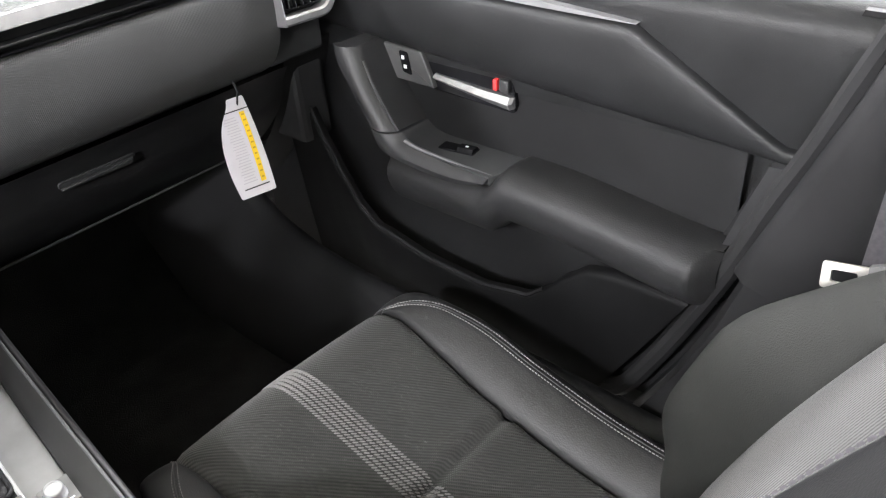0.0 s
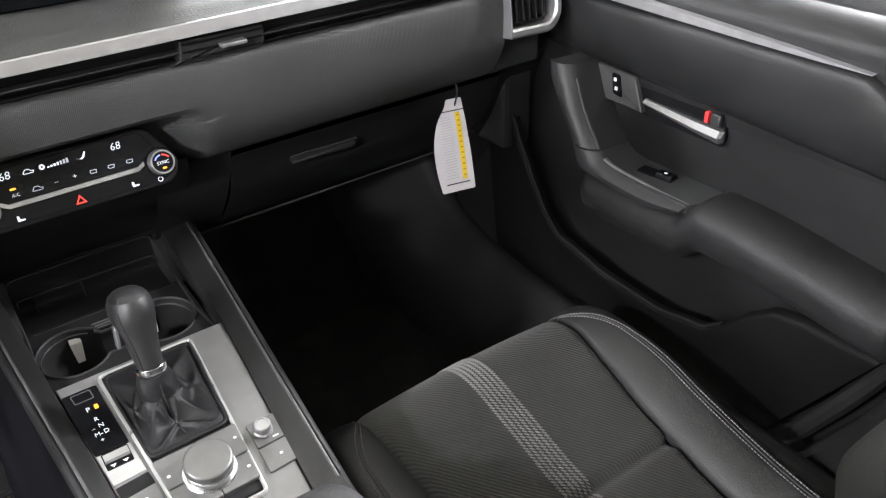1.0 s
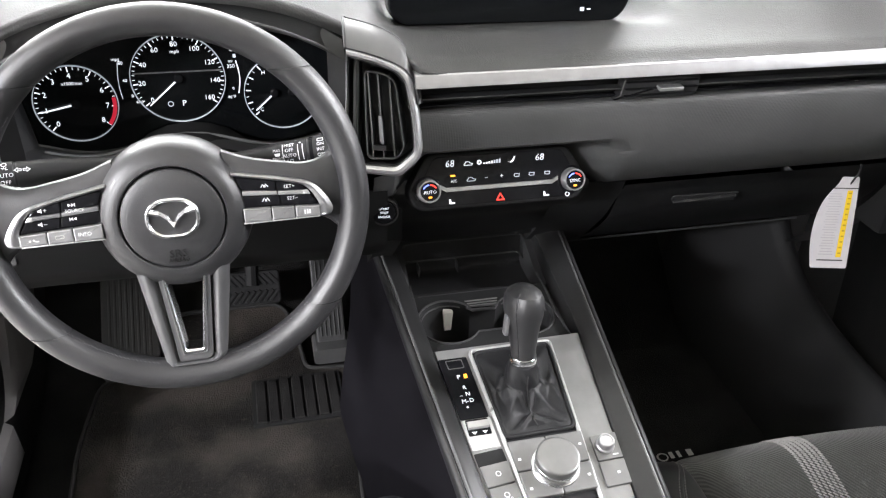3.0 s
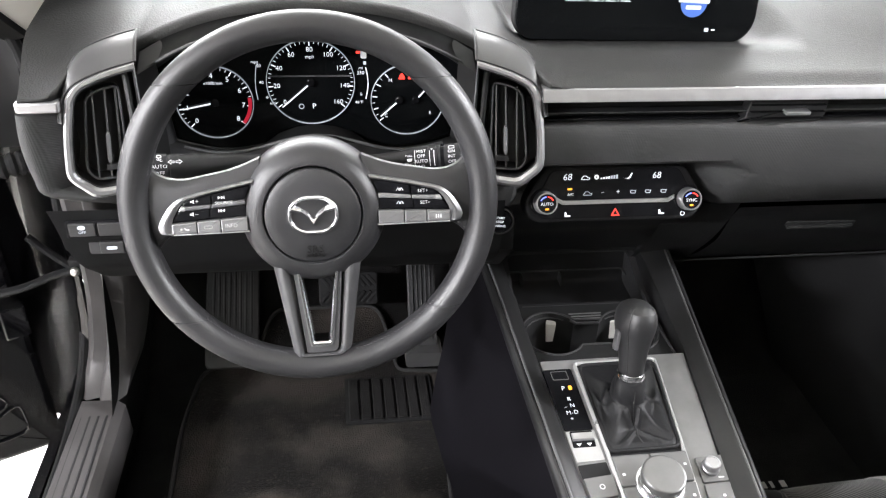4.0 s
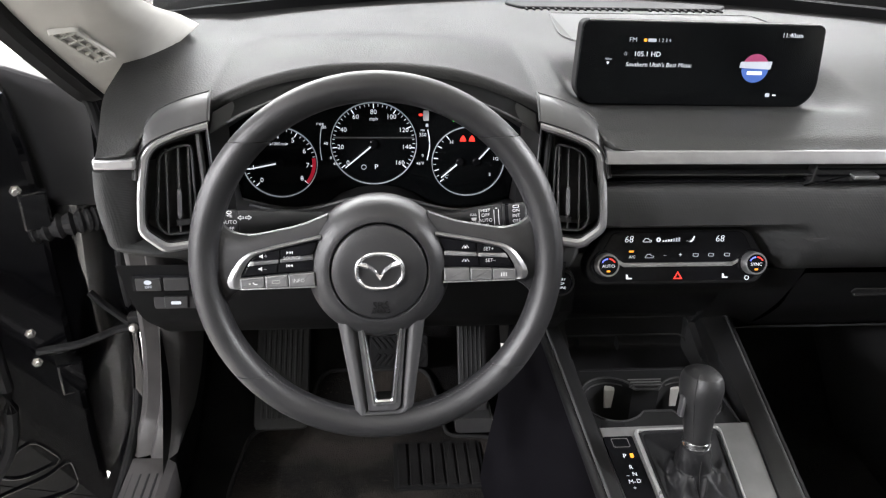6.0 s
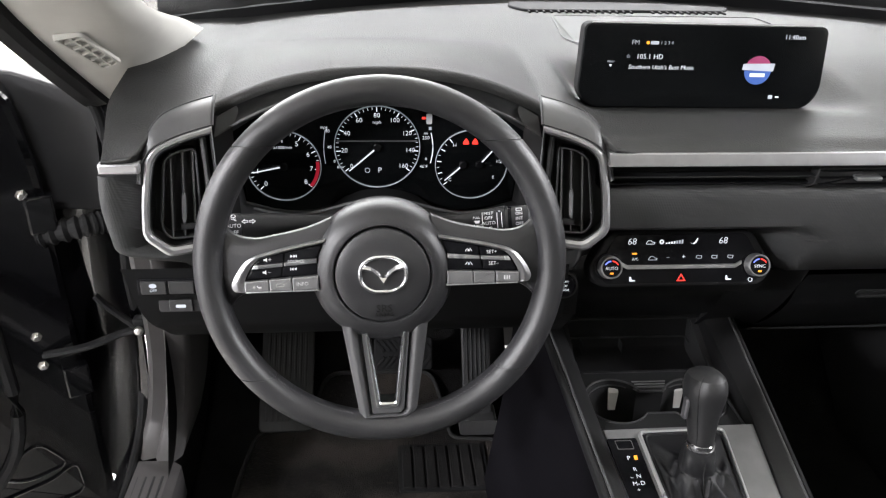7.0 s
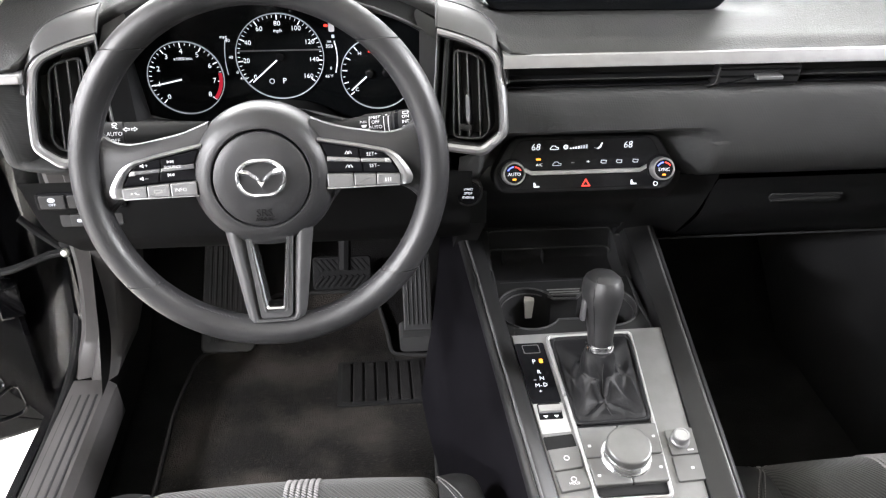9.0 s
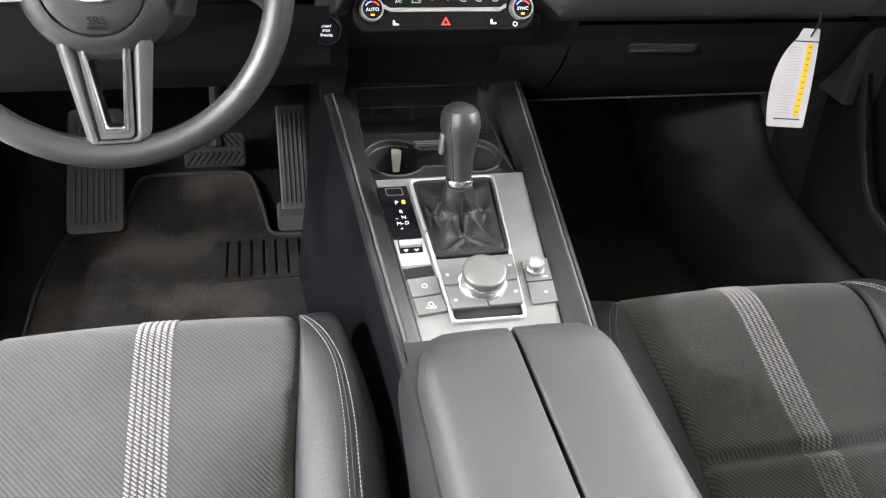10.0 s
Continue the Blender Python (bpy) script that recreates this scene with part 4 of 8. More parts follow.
# ---- column stalks ----
def stalk(side):
    t = thing("column_stalk", "black column stalk with a ribbed end and white printed symbols", "stalk", (side * 0.07, 0.09, 0.95), "steering column stalks")
    a, b = (Vector((0.045, 0.100, 0.953)), Vector((0.168, 0.078, 0.9735))) if side > 0 else (Vector((-0.048, 0.100, 0.9595)), Vector((-0.1820, 0.078, 0.9665)))
    d = (b - a).normalized()
    ln = (b - a).length
    axis = Matrix.Translation(a) @ d.to_track_quat("Z", "Y").to_matrix().to_4x4()
    along = lambda f: f if side < 0 else (f * 1.36 if f < 0.3 else 0.595 + (f - 0.545) * 0.765)
    turned = lambda profile: lathe([(r, ln * along(f)) for r, f in profile], axis, 32)
    n = (Vector((0, -0.86, 0.51)) - d * d.dot(Vector((0, -0.86, 0.51)))).normalized()
    across = n.cross(d) * side
    right = d * side

    def skin(f, ang, r):
        nn = (n * math.cos(ang) + across * math.sin(ang)).normalized()
        return fr(a + d * (ln * along(f)) + nn * r, right, nn.cross(right))

    if side > 0:
        part("arm", turned([(0.0095, 0), (0.0110, 0.18), (0.0128, 0.36), (0.0140, 0.40), (0.0142, 0.43), (0.0142, 0.60), (0.0136, 0.605), (0.0136, 0.62)]), STALKSKIN, t)
        part("ring", turned([(0.0138, 0.62), (0.0144, 0.625), (0.0144, 0.72), (0.0138, 0.725), (0.0138, 0.62)]), STALKSKIN, t)
        part("dial_end", turned([(0.0136, 0.725), (0.0148, 0.74), (0.0148, 0.985), (0.0135, 1.0), (0.0, 1.0)]), STALKSKIN, t)
        part("collar", turned([(0.0150, 0.76), (0.0150, 0.80), (0.0146, 0.80), (0.0146, 0.76)]), PIANO, t)
        for i, s_ in enumerate(("MIST", "OFF", "AUTO", "LO")):
            words(s_, 0.0052, skin(0.545, 0.60 - 0.40 * i, 0.0143), ICE, t)
        part("divider", tube([skin(0.475, 0.75 - 0.2 * i, 0.0143).translation for i in range(9)], 0.0003, 5), ICE, t)
        for x0 in (0.640, 0.690):
            part("level_mark", tube([skin(x0, 0.6 - 0.2 * i, 0.0145).translation for i in range(7)], 0.0003, 5), ICE, t)
        words("+", 0.0050, skin(0.665, 0.72, 0.0145), ICE, t)
        for i, s_ in enumerate(("ON", "INT", "OFF")):
            words(s_, 0.0050, skin(0.885, 0.36 - 0.38 * i, 0.0149), ICE, t)
        words("FULL", 0.0036, skin(0.410, 0.30, 0.0143), ICE, t)
        words("FRONT", 0.0034, skin(0.415, -0.30, 0.0143), ICE, t)
        part("wiper_symbol", ext(rpoly([(-0.003, 0.001), (0.003, 0.001), (0.002, -0.002), (-0.002, -0.002)], 0.0005), 0, 0.0003, skin(0.415, 0.0, 0.0143)), ICE, t)
        for ang in (0.72, -0.78):
            part("wiper_symbol", band(rrect(0.0065, 0.0042, 0.001), rrect(0.0054, 0.0032, 0.0006), 0, 0.0003, skin(0.885, ang, 0.0149), 0.0001), ICE, t)
        part("pointer", ext([(-0.0015, 0), (0.0015, 0.0013), (0.0015, -0.0013)], 0, 0.0003, skin(0.955, -0.40, 0.0149)), ICE, t)
    else:
        part("arm", turned([(0.0095, 0), (0.0112, 0.20), (0.0128, 0.42), (0.0134, 0.52), (0.0134, 0.735), (0.0128, 0.74), (0.0128, 0.75)]), STALKSKIN, t)
        part("dial_end", turned([(0.0128, 0.75), (0.0140, 0.76), (0.0140, 0.985), (0.0126, 1.0), (0.0, 1.0)]), STALKSKIN, t)
        for i, s_ in enumerate(("AUTO", "OFF")):
            words(s_, 0.0056, skin(0.812, -0.06 - 0.50 * i, 0.0141), ICE, t)
        part("lamp_symbol", band(circle(0.0026, 16), circle(0.0020, 16), 0, 0.0003, skin(0.812, 0.78, 0.0141), 0.0001), ICE, t)
        for k in range(4):
            part("lamp_ray", tube([skin(0.812, 0.36, 0.0141) @ Vector((0.001 * math.cos(k * 0.785), 0.001 * math.sin(k * 0.785), 0)), skin(0.812, 0.36, 0.0141) @ Vector((0.0032 * math.cos(k * 0.785), 0.0032 * math.sin(k * 0.785), 0))], 0.0003, 5), ICE, t)
        for q, way in ((0.672, 1), (0.722, -1)):
            part("arrow_symbol", band([(way * x, way * y) for x, y in ((-0.0028, -0.0012), (0.0004, -0.0012), (0.0004, -0.0028), (0.0040, 0), (0.0004, 0.0028), (0.0004, 0.0012), (-0.0028, 0.0012))], [(way * x, way * y) for x, y in ((-0.0022, -0.0006), (0.0010, -0.0006), (0.0010, -0.0014), (0.0030, 0), (0.0010, 0.0014), (0.0010, 0.0006), (-0.0022, 0.0006))], 0, 0.0003, skin(q, 0.28, 0.0135), 0.0001), ICE, t)


stalk(-1)
stalk(1)

# ---- display ----
ds = thing("infotainment_display", "wide black display on the dashboard showing a radio station", "display", (0.43, 0.33, 1.02))
DM = fr((0.4285, 0.322, 1.0750), (1, 0.0, -0.012), (0, 0.09, 1))
out = rpoly([(-0.152, -0.050), (0.150, -0.050), (0.1660, -0.028), (0.163, 0.056), (-0.163, 0.056), (-0.1660, -0.032)], [0.012, 0.014, 0.014, 0.009, 0.009, 0.012], 6)
part("casing", ext(inset(out, -0.0015), -0.022, -0.0008, DM, 0.002), RUBBER, ds)
part("panel", ext(out, -0.001, 0.0012, DM, 0.0008), SCREEN, ds, "dark glass panel")
part("bright_edge", tube([DM @ Vector((x, 0.0575, -0.0005)) for x in (-0.155, -0.05, 0.05, 0.155)], 0.0011, 8), SATIN, ds)
part("stand", loft([[DM @ Vector((x * k, z, w)) for x, z in ((-0.10, -0.05), (0.10, -0.05), (0.10, 0.02), (-0.10, 0.02))] for w, k in ((-0.02, 1.0), (-0.05, 0.9))]), HARD, ds)


def show(s, size, x, z, mtl=W, sh=0.0):
    words(s, size, DM @ Matrix.Translation((x, z, 0.0014)), mtl, ds, "screen_text", 0.0001, sh, 0.008)


show("FM", 0.0085, -0.096, 0.0335, WDIM)
part("station_bar", ext(rrect(0.011, 0.0042, 0.001, -0.0705, 0.0335), 0.0012, 0.0015, DM), WDIM, ds)
show("1 2 3 4", 0.0062, -0.054, 0.0335, WDIM)
part("station_mark", ext(rrect(0.0042, 0.0042, 0.002, -0.0795, 0.0335), 0.0012, 0.0015, DM), AMBER, ds)
show("105.1 HD", 0.0092, -0.075, 0.0155)
show("Southern Utah's Best Music", 0.0080, -0.0580, 0.0020, W, 0.12)
show("11:40am", 0.0085, 0.1185, 0.0435)
show("MENU", 0.0034, -0.1265, 0.0085, WDIM)
show("☆", 0.006, -0.104, 0.0155, WDIM)
part("pointer_symbol", ext([(-0.1285, 0.005), (-0.1265, 0.0015), (-0.1245, 0.005)], 0.0012, 0.0015, DM), W, ds)
part("station_disc_upper", ext([(0.0745 + 0.0185 * math.cos(a), 0.0005 + 0.0185 * math.sin(a)) for a in [math.pi * i / 20 for i in range(21)]], 0.0012, 0.0014, DM), MAGENTA, ds)
part("station_disc_lower", ext([(0.0745 + 0.0185 * math.cos(a), -0.0002 + 0.0185 * math.sin(a)) for a in [math.pi + math.pi * i / 20 for i in range(21)]], 0.0012, 0.0014, DM), AZURE, ds)
part("station_bar", ext(rpoly([(0.0525, 0.0005), (0.0955, -0.001), (0.0970, 0.0095), (0.0535, 0.0085)], 0.001), 0.0014, 0.0017, DM), WDIM, ds)
part("station_bar", ext(rrect(0.021, 0.0048, 0.001, 0.0745, -0.006), 0.0014, 0.0017, DM), W, ds)
part("status_symbol", ext(rrect(0.006, 0.005, 0.001, 0.098, -0.035), 0.0012, 0.0015, DM), WDIM, ds)
part("status_symbol", ext(rrect(0.005, 0.0018, 0.0004, 0.1075, -0.035), 0.0012, 0.0015, DM), W, ds)

# defroster grille and speaker field behind the display
grille_o = rpoly([(0.262, 0.93), (0.250, 0.87), (0.272, 0.808), (0.655, 0.808), (0.690, 0.87), (0.690, 0.93)], [0.01, 0.02, 0.015, 0.015, 0.02, 0.01])
bm = bmesh.new()
faces_between(bm, [[Vector((p.x, p.y, dash_top(p.x, p.y) + h)) for p in inset(grille_o, d)] for d, h in ((0, -0.004), (0, 0.0035), (0.002, 0.005), (0.012, 0.005))])
grille = part("defroster_grille", bm, RUBBER, dash, "black defroster grille")
for i in range(28):
    if i not in (15, 16):
        x = 0.278 + 0.0138 * i
        part("grille_tooth", box(x, x + 0.004, 0.792, 0.812, dash_top(x, 0.8) - 0.003, dash_top(x, 0.8) + 0.0035, 0.001), RUBBER, grille)
part("speaker_field", sheet(lambda a, b: Vector((0.313 + (0.688 - 0.313) * a - (0.006 - 0.008 * a) * b, 0.753 - 0.225 * b, dash_top(0.313 + 0.37 * a, 0.753 - 0.225 * b) + 0.0012)), 30, 14, 0.001), PATTERN, dash, "dotted speaker field")
rimline = [(0.313, 0.755), (0.5, 0.757), (0.684, 0.758), (0.694, 0.74), (0.697, 0.70), (0.690, 0.53), (0.5, 0.528), (0.311, 0.527), (0.297, 0.56), (0.295, 0.59)]
part("speaker_field_seam", tube([Vector((p.x, p.y, dash_top(p.x, p.y) + 0.001)) for p in rpoly(rimline, 0.01, 4)], 0.0013, 6, True), HARD, dash)

# ---- climate panel ----
hv = thing("climate_panel", "gloss black climate control panel with two knobs and lit symbols", "climate panel", (CX, 0.18, 0.85))
HF = fr((CX + 0.0012, 0.1690, 0.8657), (1, 0, 0), (0, 0.42, 1))
part("surround", ext(rpoly([(-0.108, -0.029), (0.108, -0.029), (0.120, -0.004), (0.092, 0.043), (-0.092, 0.043), (-0.120, -0.004)], 0.014, 6), -0.03, 0.002, HF, 0.003), HOODSKIN, hv)
part("glass_front", ext(rpoly([(-0.100, -0.024), (0.100, -0.024), (0.106, -0.002), (0.084, 0.038), (-0.084, 0.038), (-0.106, -0.002)], 0.008, 5), 0, 0.0032, HF, 0.0008), PIANO, hv)
part("silver_bar", loft([[HF @ Vector((x, z + dz, w)) for dz, w in ((-0.0028, 0.003), (-0.0022, 0.0055), (0.0022, 0.0055), (0.0028, 0.003))] for x, z in ((-0.078, 0.001), (-0.070, -0.0035), (0.070, -0.0035), (0.078, 0.001))]), SATIN, hv, "satin silver bar")
for s in (-1, 1):
    k = part("knob", lathe([(0.0150, 0.0), (0.0150, 0.004), (0.0144, 0.0065), (0.0141, 0.0160), (0.0136, 0.0172), (0.0124, 0.0172), (0.0119, 0.0160), (0, 0.0160)], HF @ Matrix.Translation(((0.0965 if s > 0 else -0.0935), -0.0025, 0))), SATIN, hv, "knurled satin silver knob")
    km = HF @ Matrix.Translation(((0.0965 if s > 0 else -0.0935), -0.0025, 0.0162))
    part("knob_base", lathe([(0.0180, 0.0), (0.0180, 0.003), (0.0172, 0.0042), (0.0152, 0.0042)], HF @ Matrix.Translation(((0.0965 if s > 0 else -0.0935), -0.0025, 0))), PIANO, k)
    part("knob_face", ext(circle(0.0118, 32), 0, 0.0004, km), PIANO, k)
    words("AUTO" if s < 0 else "SYNC", 0.0058, km @ Matrix.Translation((0, -0.001, 0.0006)), W, k)
    for a0, a1, mtl in ((95, 150, BLUEL), (30, 85, REDL)):
        a = [radians(a0 + (a1 - a0) * i / 8) for i in range(9)]
        bm = bmesh.new()
        faces_between(bm, [[km @ Vector((q * math.cos(t), q * math.sin(t) - 0.001, 0.0008)) for t in a] for q in (0.0100, 0.0085)], False)
        part("temperature_arc", bm, mtl, k)
    part("indicator", ext(rrect(0.0044, 0.0022, 0.0006, 0, -0.0072), 0.0004, 0.0008, km), AMBER, k)
for s, size, x, z in (("68", 0.0120, -0.064, 0.0285), ("68", 0.0120, 0.054, 0.0285), ("A/C", 0.0050, -0.0595, 0.0065), ("–", 0.008, -0.017, 0.0085), ("+", 0.009, 0.003, 0.0085)):
    words(s, size, HF @ Matrix.Translation((x, z, 0.0036)), W, hv, shear=0.15 if s == "68" else 0)


def sym(name, pts, mtl=W, x=0.0, z=0.0, r=0.0006, outline=False):
    o = [Vector((p[0] + x, p[1] + z)) for p in pts]
    if outline:
        part(name, band(o, inset(o, 0.00065), 0.0032, 0.0037, HF, 0.0001), mtl, hv)
    else:
        part(name, ext(rpoly(o, r, 2), 0.0032, 0.0037, HF), mtl, hv)


car_pts = [(-0.006, -0.0015), (-0.005, -0.0025), (0.005, -0.0025), (0.006, 0), (0.003, 0.0005), (0.001, 0.0025), (-0.003, 0.0025), (-0.0045, 0.0005)]
sym("recirculation_symbol", car_pts, x=-0.040, z=0.0275, outline=True)
sym("recirculation_symbol", car_pts, WDIM, -0.037, 0.0075, outline=True)
for i in range(7):
    sym("fan_bar", [(0, -0.0025), (0.0022, -0.0025), (0.0026, -0.001 + 0.0006 * i), (0.0004, -0.001 + 0.0006 * i)], W if i < 4 else WDIM, -0.0205 + 0.0034 * i, 0.028, 0.0002)
part("fan_symbol", band(circle(0.003, 12, -0.0255, 0.028), circle(0.0012, 12, -0.0255, 0.028), 0.0032, 0.0037, HF, 0.0001), W, hv)
sym("airflow_symbol", [(-0.006, -0.002), (-0.002, -0.003), (0.001, -0.001), (0.004, 0.004), (0.0055, 0.0035), (0.003, -0.002), (0.0, -0.004)], x=0.0165, z=0.0285, r=0.0002)
for x in (0.023, 0.043, 0.064):
    sym("airflow_symbol", [(-0.004, -0.001), (-0.002, -0.0024), (0.003, -0.0024), (0.004, 0.0015), (-0.003, 0.002)], WDIM, x=x, z=0.0085, outline=True)
part("indicator", ext(rrect(0.006, 0.0022, 0.0006, -0.0605, 0.0135), 0.0032, 0.0037, HF), AMBER, hv)
tri_o, tri_i = [(-0.006, -0.0045), (0.006, -0.0045), (0, 0.0055)], [(-0.0036, -0.0031), (0.0036, -0.0031), (0, 0.0028)]
part("hazard_symbol", band([(x, z - 0.0175) for x, z in tri_o], [(x, z - 0.0175) for x, z in tri_i], 0.0032, 0.0037, HF, 0.0002), REDL, hv)
for x in (-0.063, 0.062):
    sym("seat_symbol", [(-0.004, -0.003), (0.003, -0.003), (0.004, -0.0015), (-0.001, -0.001), (-0.002, 0.003), (-0.004, 0.003)], x=x, z=-0.0185)
part("power_symbol", band(circle(0.003, 16, 0.0905, -0.0215), circle(0.0022, 16, 0.0905, -0.0215), 0.0032, 0.0037, HF, 0.0001), W, hv)

st = thing("start_button", "round black push button for starting the engine", "button", (0.229, 0.17, 0.838))
SM = fr((0.229, 0.169, 0.838), (1, -0.12, 0), (0, 0.12, 1))
part("ring", lathe([(0.0185, -0.012), (0.0185, 0.002), (0.0165, 0.003), (0.0155, 0.001), (0.0155, -0.012)], SM), HARD, st)
part("cap", lathe([(0.0152, -0.01), (0.0152, 0.0035), (0.0142, 0.0045), (0, 0.0045)], SM), PIANO, st)
for i, s in enumerate(("START", "STOP", "ENGINE")):
    words(s, 0.0042, SM @ Matrix.Translation((0, 0.0055 - 0.0055 * i, 0.0048)), W, st)

# ---- steering wheel ----
sw_ob = thing("steering_wheel", "black leather three-spoke steering wheel with silver switch trim", "steering wheel", (0, 0.06, 0.94))
WM = fr((0.0005, 0.0188, 0.951), (1, 0, 0), (0, math.sin(radians(16.1)), math.cos(radians(16.1)))) @ Matrix.Rotation(radians(1.3), 4, "Z")
RIM, RIM_W, RIM_D = 0.1732, 0.0150, 0.0180
SEAM_UP, SEAM_LOW = 0.1225, -0.112


def rim_point(theta, phi, k=1.0):
    """A point of the rim's skin: angle theta round the wheel, phi round the grip; fuller at the thumbs."""
    deg = math.degrees(theta) % 360
    g = k * (1.0 + 0.02 * math.exp(-((deg - 150) / 11) ** 2) + 0.02 * math.exp(-((deg - 30) / 11) ** 2))
    c = Vector((math.cos(theta), math.sin(theta), 0))
    return WM @ (c * (RIM + RIM_W * g * math.cos(phi)) + Vector((0, 0, RIM_D * g * math.sin(phi))))


def seam_angle(level, right, phi):
    """Angle at which a level seam crosses the rim."""
    a = math.asin(level / (RIM + RIM_W * math.cos(phi)))
    return a if right else math.pi - a


PHIS = [2 * math.pi * j / 28 for j in range(28)]
ENDS = [(SEAM_UP, True, 0), (SEAM_UP, False, 0), (SEAM_LOW, False, 0), (SEAM_LOW, True, 1), (SEAM_UP, True, 1)]
for (la, ra, ta), (lb, rb, tb) in zip(ENDS, ENDS[1:]):
    rings = []
    for f, k in [(0.0, 0.93), (0.0, 1.0)] + [(i / 34, 1.0) for i in range(1, 34)] + [(1.0, 1.0), (1.0, 0.93)]:
        ring = []
        for p in PHIS:
            a = seam_angle(la, ra, p) + 2 * math.pi * ta + 0.0050
            b = seam_angle(lb, rb, p) + 2 * math.pi * tb - 0.0050
            ring.append(rim_point(a + (b - a) * f, p, k))
        rings.append(ring)
    part("rim_section", loft(rings), WHEELSKIN, sw_ob)
part("rim_core", loft([[rim_point(radians(6 * i), p, 0.935) for p in PHIS] for i in range(61)], True, (False, False)), DARK, sw_ob)
lines = []
for a0, a1 in ((49, 84), (96, 131), (222, 257), (283, 318), (143, 166), (196, 216), (14, 37), (324, 344)):
    line = []
    for i in range(60):
        a = radians(a0 + (a1 - a0) * i / 59)
        q = rim_point(a, radians(155))
        n = (q - rim_point(a, 0, 0.0)).normalized()
        line.append((q - n * 0.0004, n))
    lines.append(line)
part("rim_stitching", stitches(lines, 0.0040, 0.0036, 0.0011, 0.0008, 0.7), DARKTHREAD, sw_ob, kind="stuff")
# boss with its padded cover
BOSS = WM @ Matrix.Translation((-0.0003, -0.0068, 0))
part("boss", lathe([(0.060, -0.060), (0.070, -0.045), (0.0735, -0.026), (0.0737, -0.012), (0.0722, -0.001), (0.0690, 0.0075), (0.0640, 0.0140), (0.0580, 0.0185), (0.0530, 0.0203), (0.0500, 0.0204), (0.0488, 0.0190), (0.0484, 0.0150), (0.0484, 0.0030)], BOSS, 72), WHEELSKIN, sw_ob, "smooth black boss", sharp=50)
pad = part("horn_pad", lathe([(0.0476, 0.006), (0.0476, 0.0182), (0.0466, 0.0200), (0.0445, 0.0212), (0.035, 0.0226), (0.018, 0.0236), (0, 0.0240)], BOSS @ Matrix.Translation((0, -0.0006, 0)), 64), WHEELSKIN, sw_ob, "round padded airbag cover")
EM = WM @ Matrix.Translation((0, -0.0052, 0.0236))
badge = rpoly([(-0.0125, -0.0192), (0.0125, -0.0192), (0.0245, -0.0085), (0.0245, 0.0095), (0.0120, 0.0192), (-0.0120, 0.0192), (-0.0245, 0.0095), (-0.0245, -0.0085)], 0.0125, 6)
part("emblem_ring", band(badge, inset(badge, 0.0036), -0.001, 0.0046, EM, 0.0016), CHROME, pad, "chrome oval badge")
wing = [(-0.0216, 0.0108), (-0.0125, 0.0082), (-0.0050, 0.0030), (0, -0.0042), (0.0050, 0.0030), (0.0125, 0.0082), (0.0216, 0.0108), (0.0220, 0.0046), (0.0110, 0.0022), (0.0040, -0.0045), (0, -0.0118), (-0.0040, -0.0045), (-0.0110, 0.0022), (-0.0220, 0.0046)]
bm = bmesh.new()
upper, under = wing[:7], wing[7:][::-1]
faces_between(bm, [[EM @ Vector((x, z, -0.001)) for x, z in under], [EM @ Vector((x, z, 0.0012)) for x, z in under], [EM @ Vector(((p[0] + q[0]) / 2, 0.45 * p[1] + 0.55 * q[1], 0.0044)) for p, q in zip(upper, under)], [EM @ Vector((x, z, 0.0010)) for x, z in upper], [EM @ Vector((x, z, -0.001)) for x, z in upper]], False, (False, False))
part("emblem_wing", bm, CHROME, pad, "ridged chrome wings", sharp=5)
words("SRS", 0.0110, WM @ Matrix.Translation((-0.0002, -0.0405, 0.0232)), RUBBER, pad, depth=0.0007)
words("AIRBAG", 0.0056, WM @ Matrix.Translation((-0.0002, -0.0470, 0.0223)), RUBBER, pad, depth=0.0007)
part("boss_mark", ext(rrect(0.0060, 0.0024, 0.0008), 0, 0.0004, WM @ Matrix.Translation((-0.0003, -0.0585, 0.0196))), DARK, sw_ob)
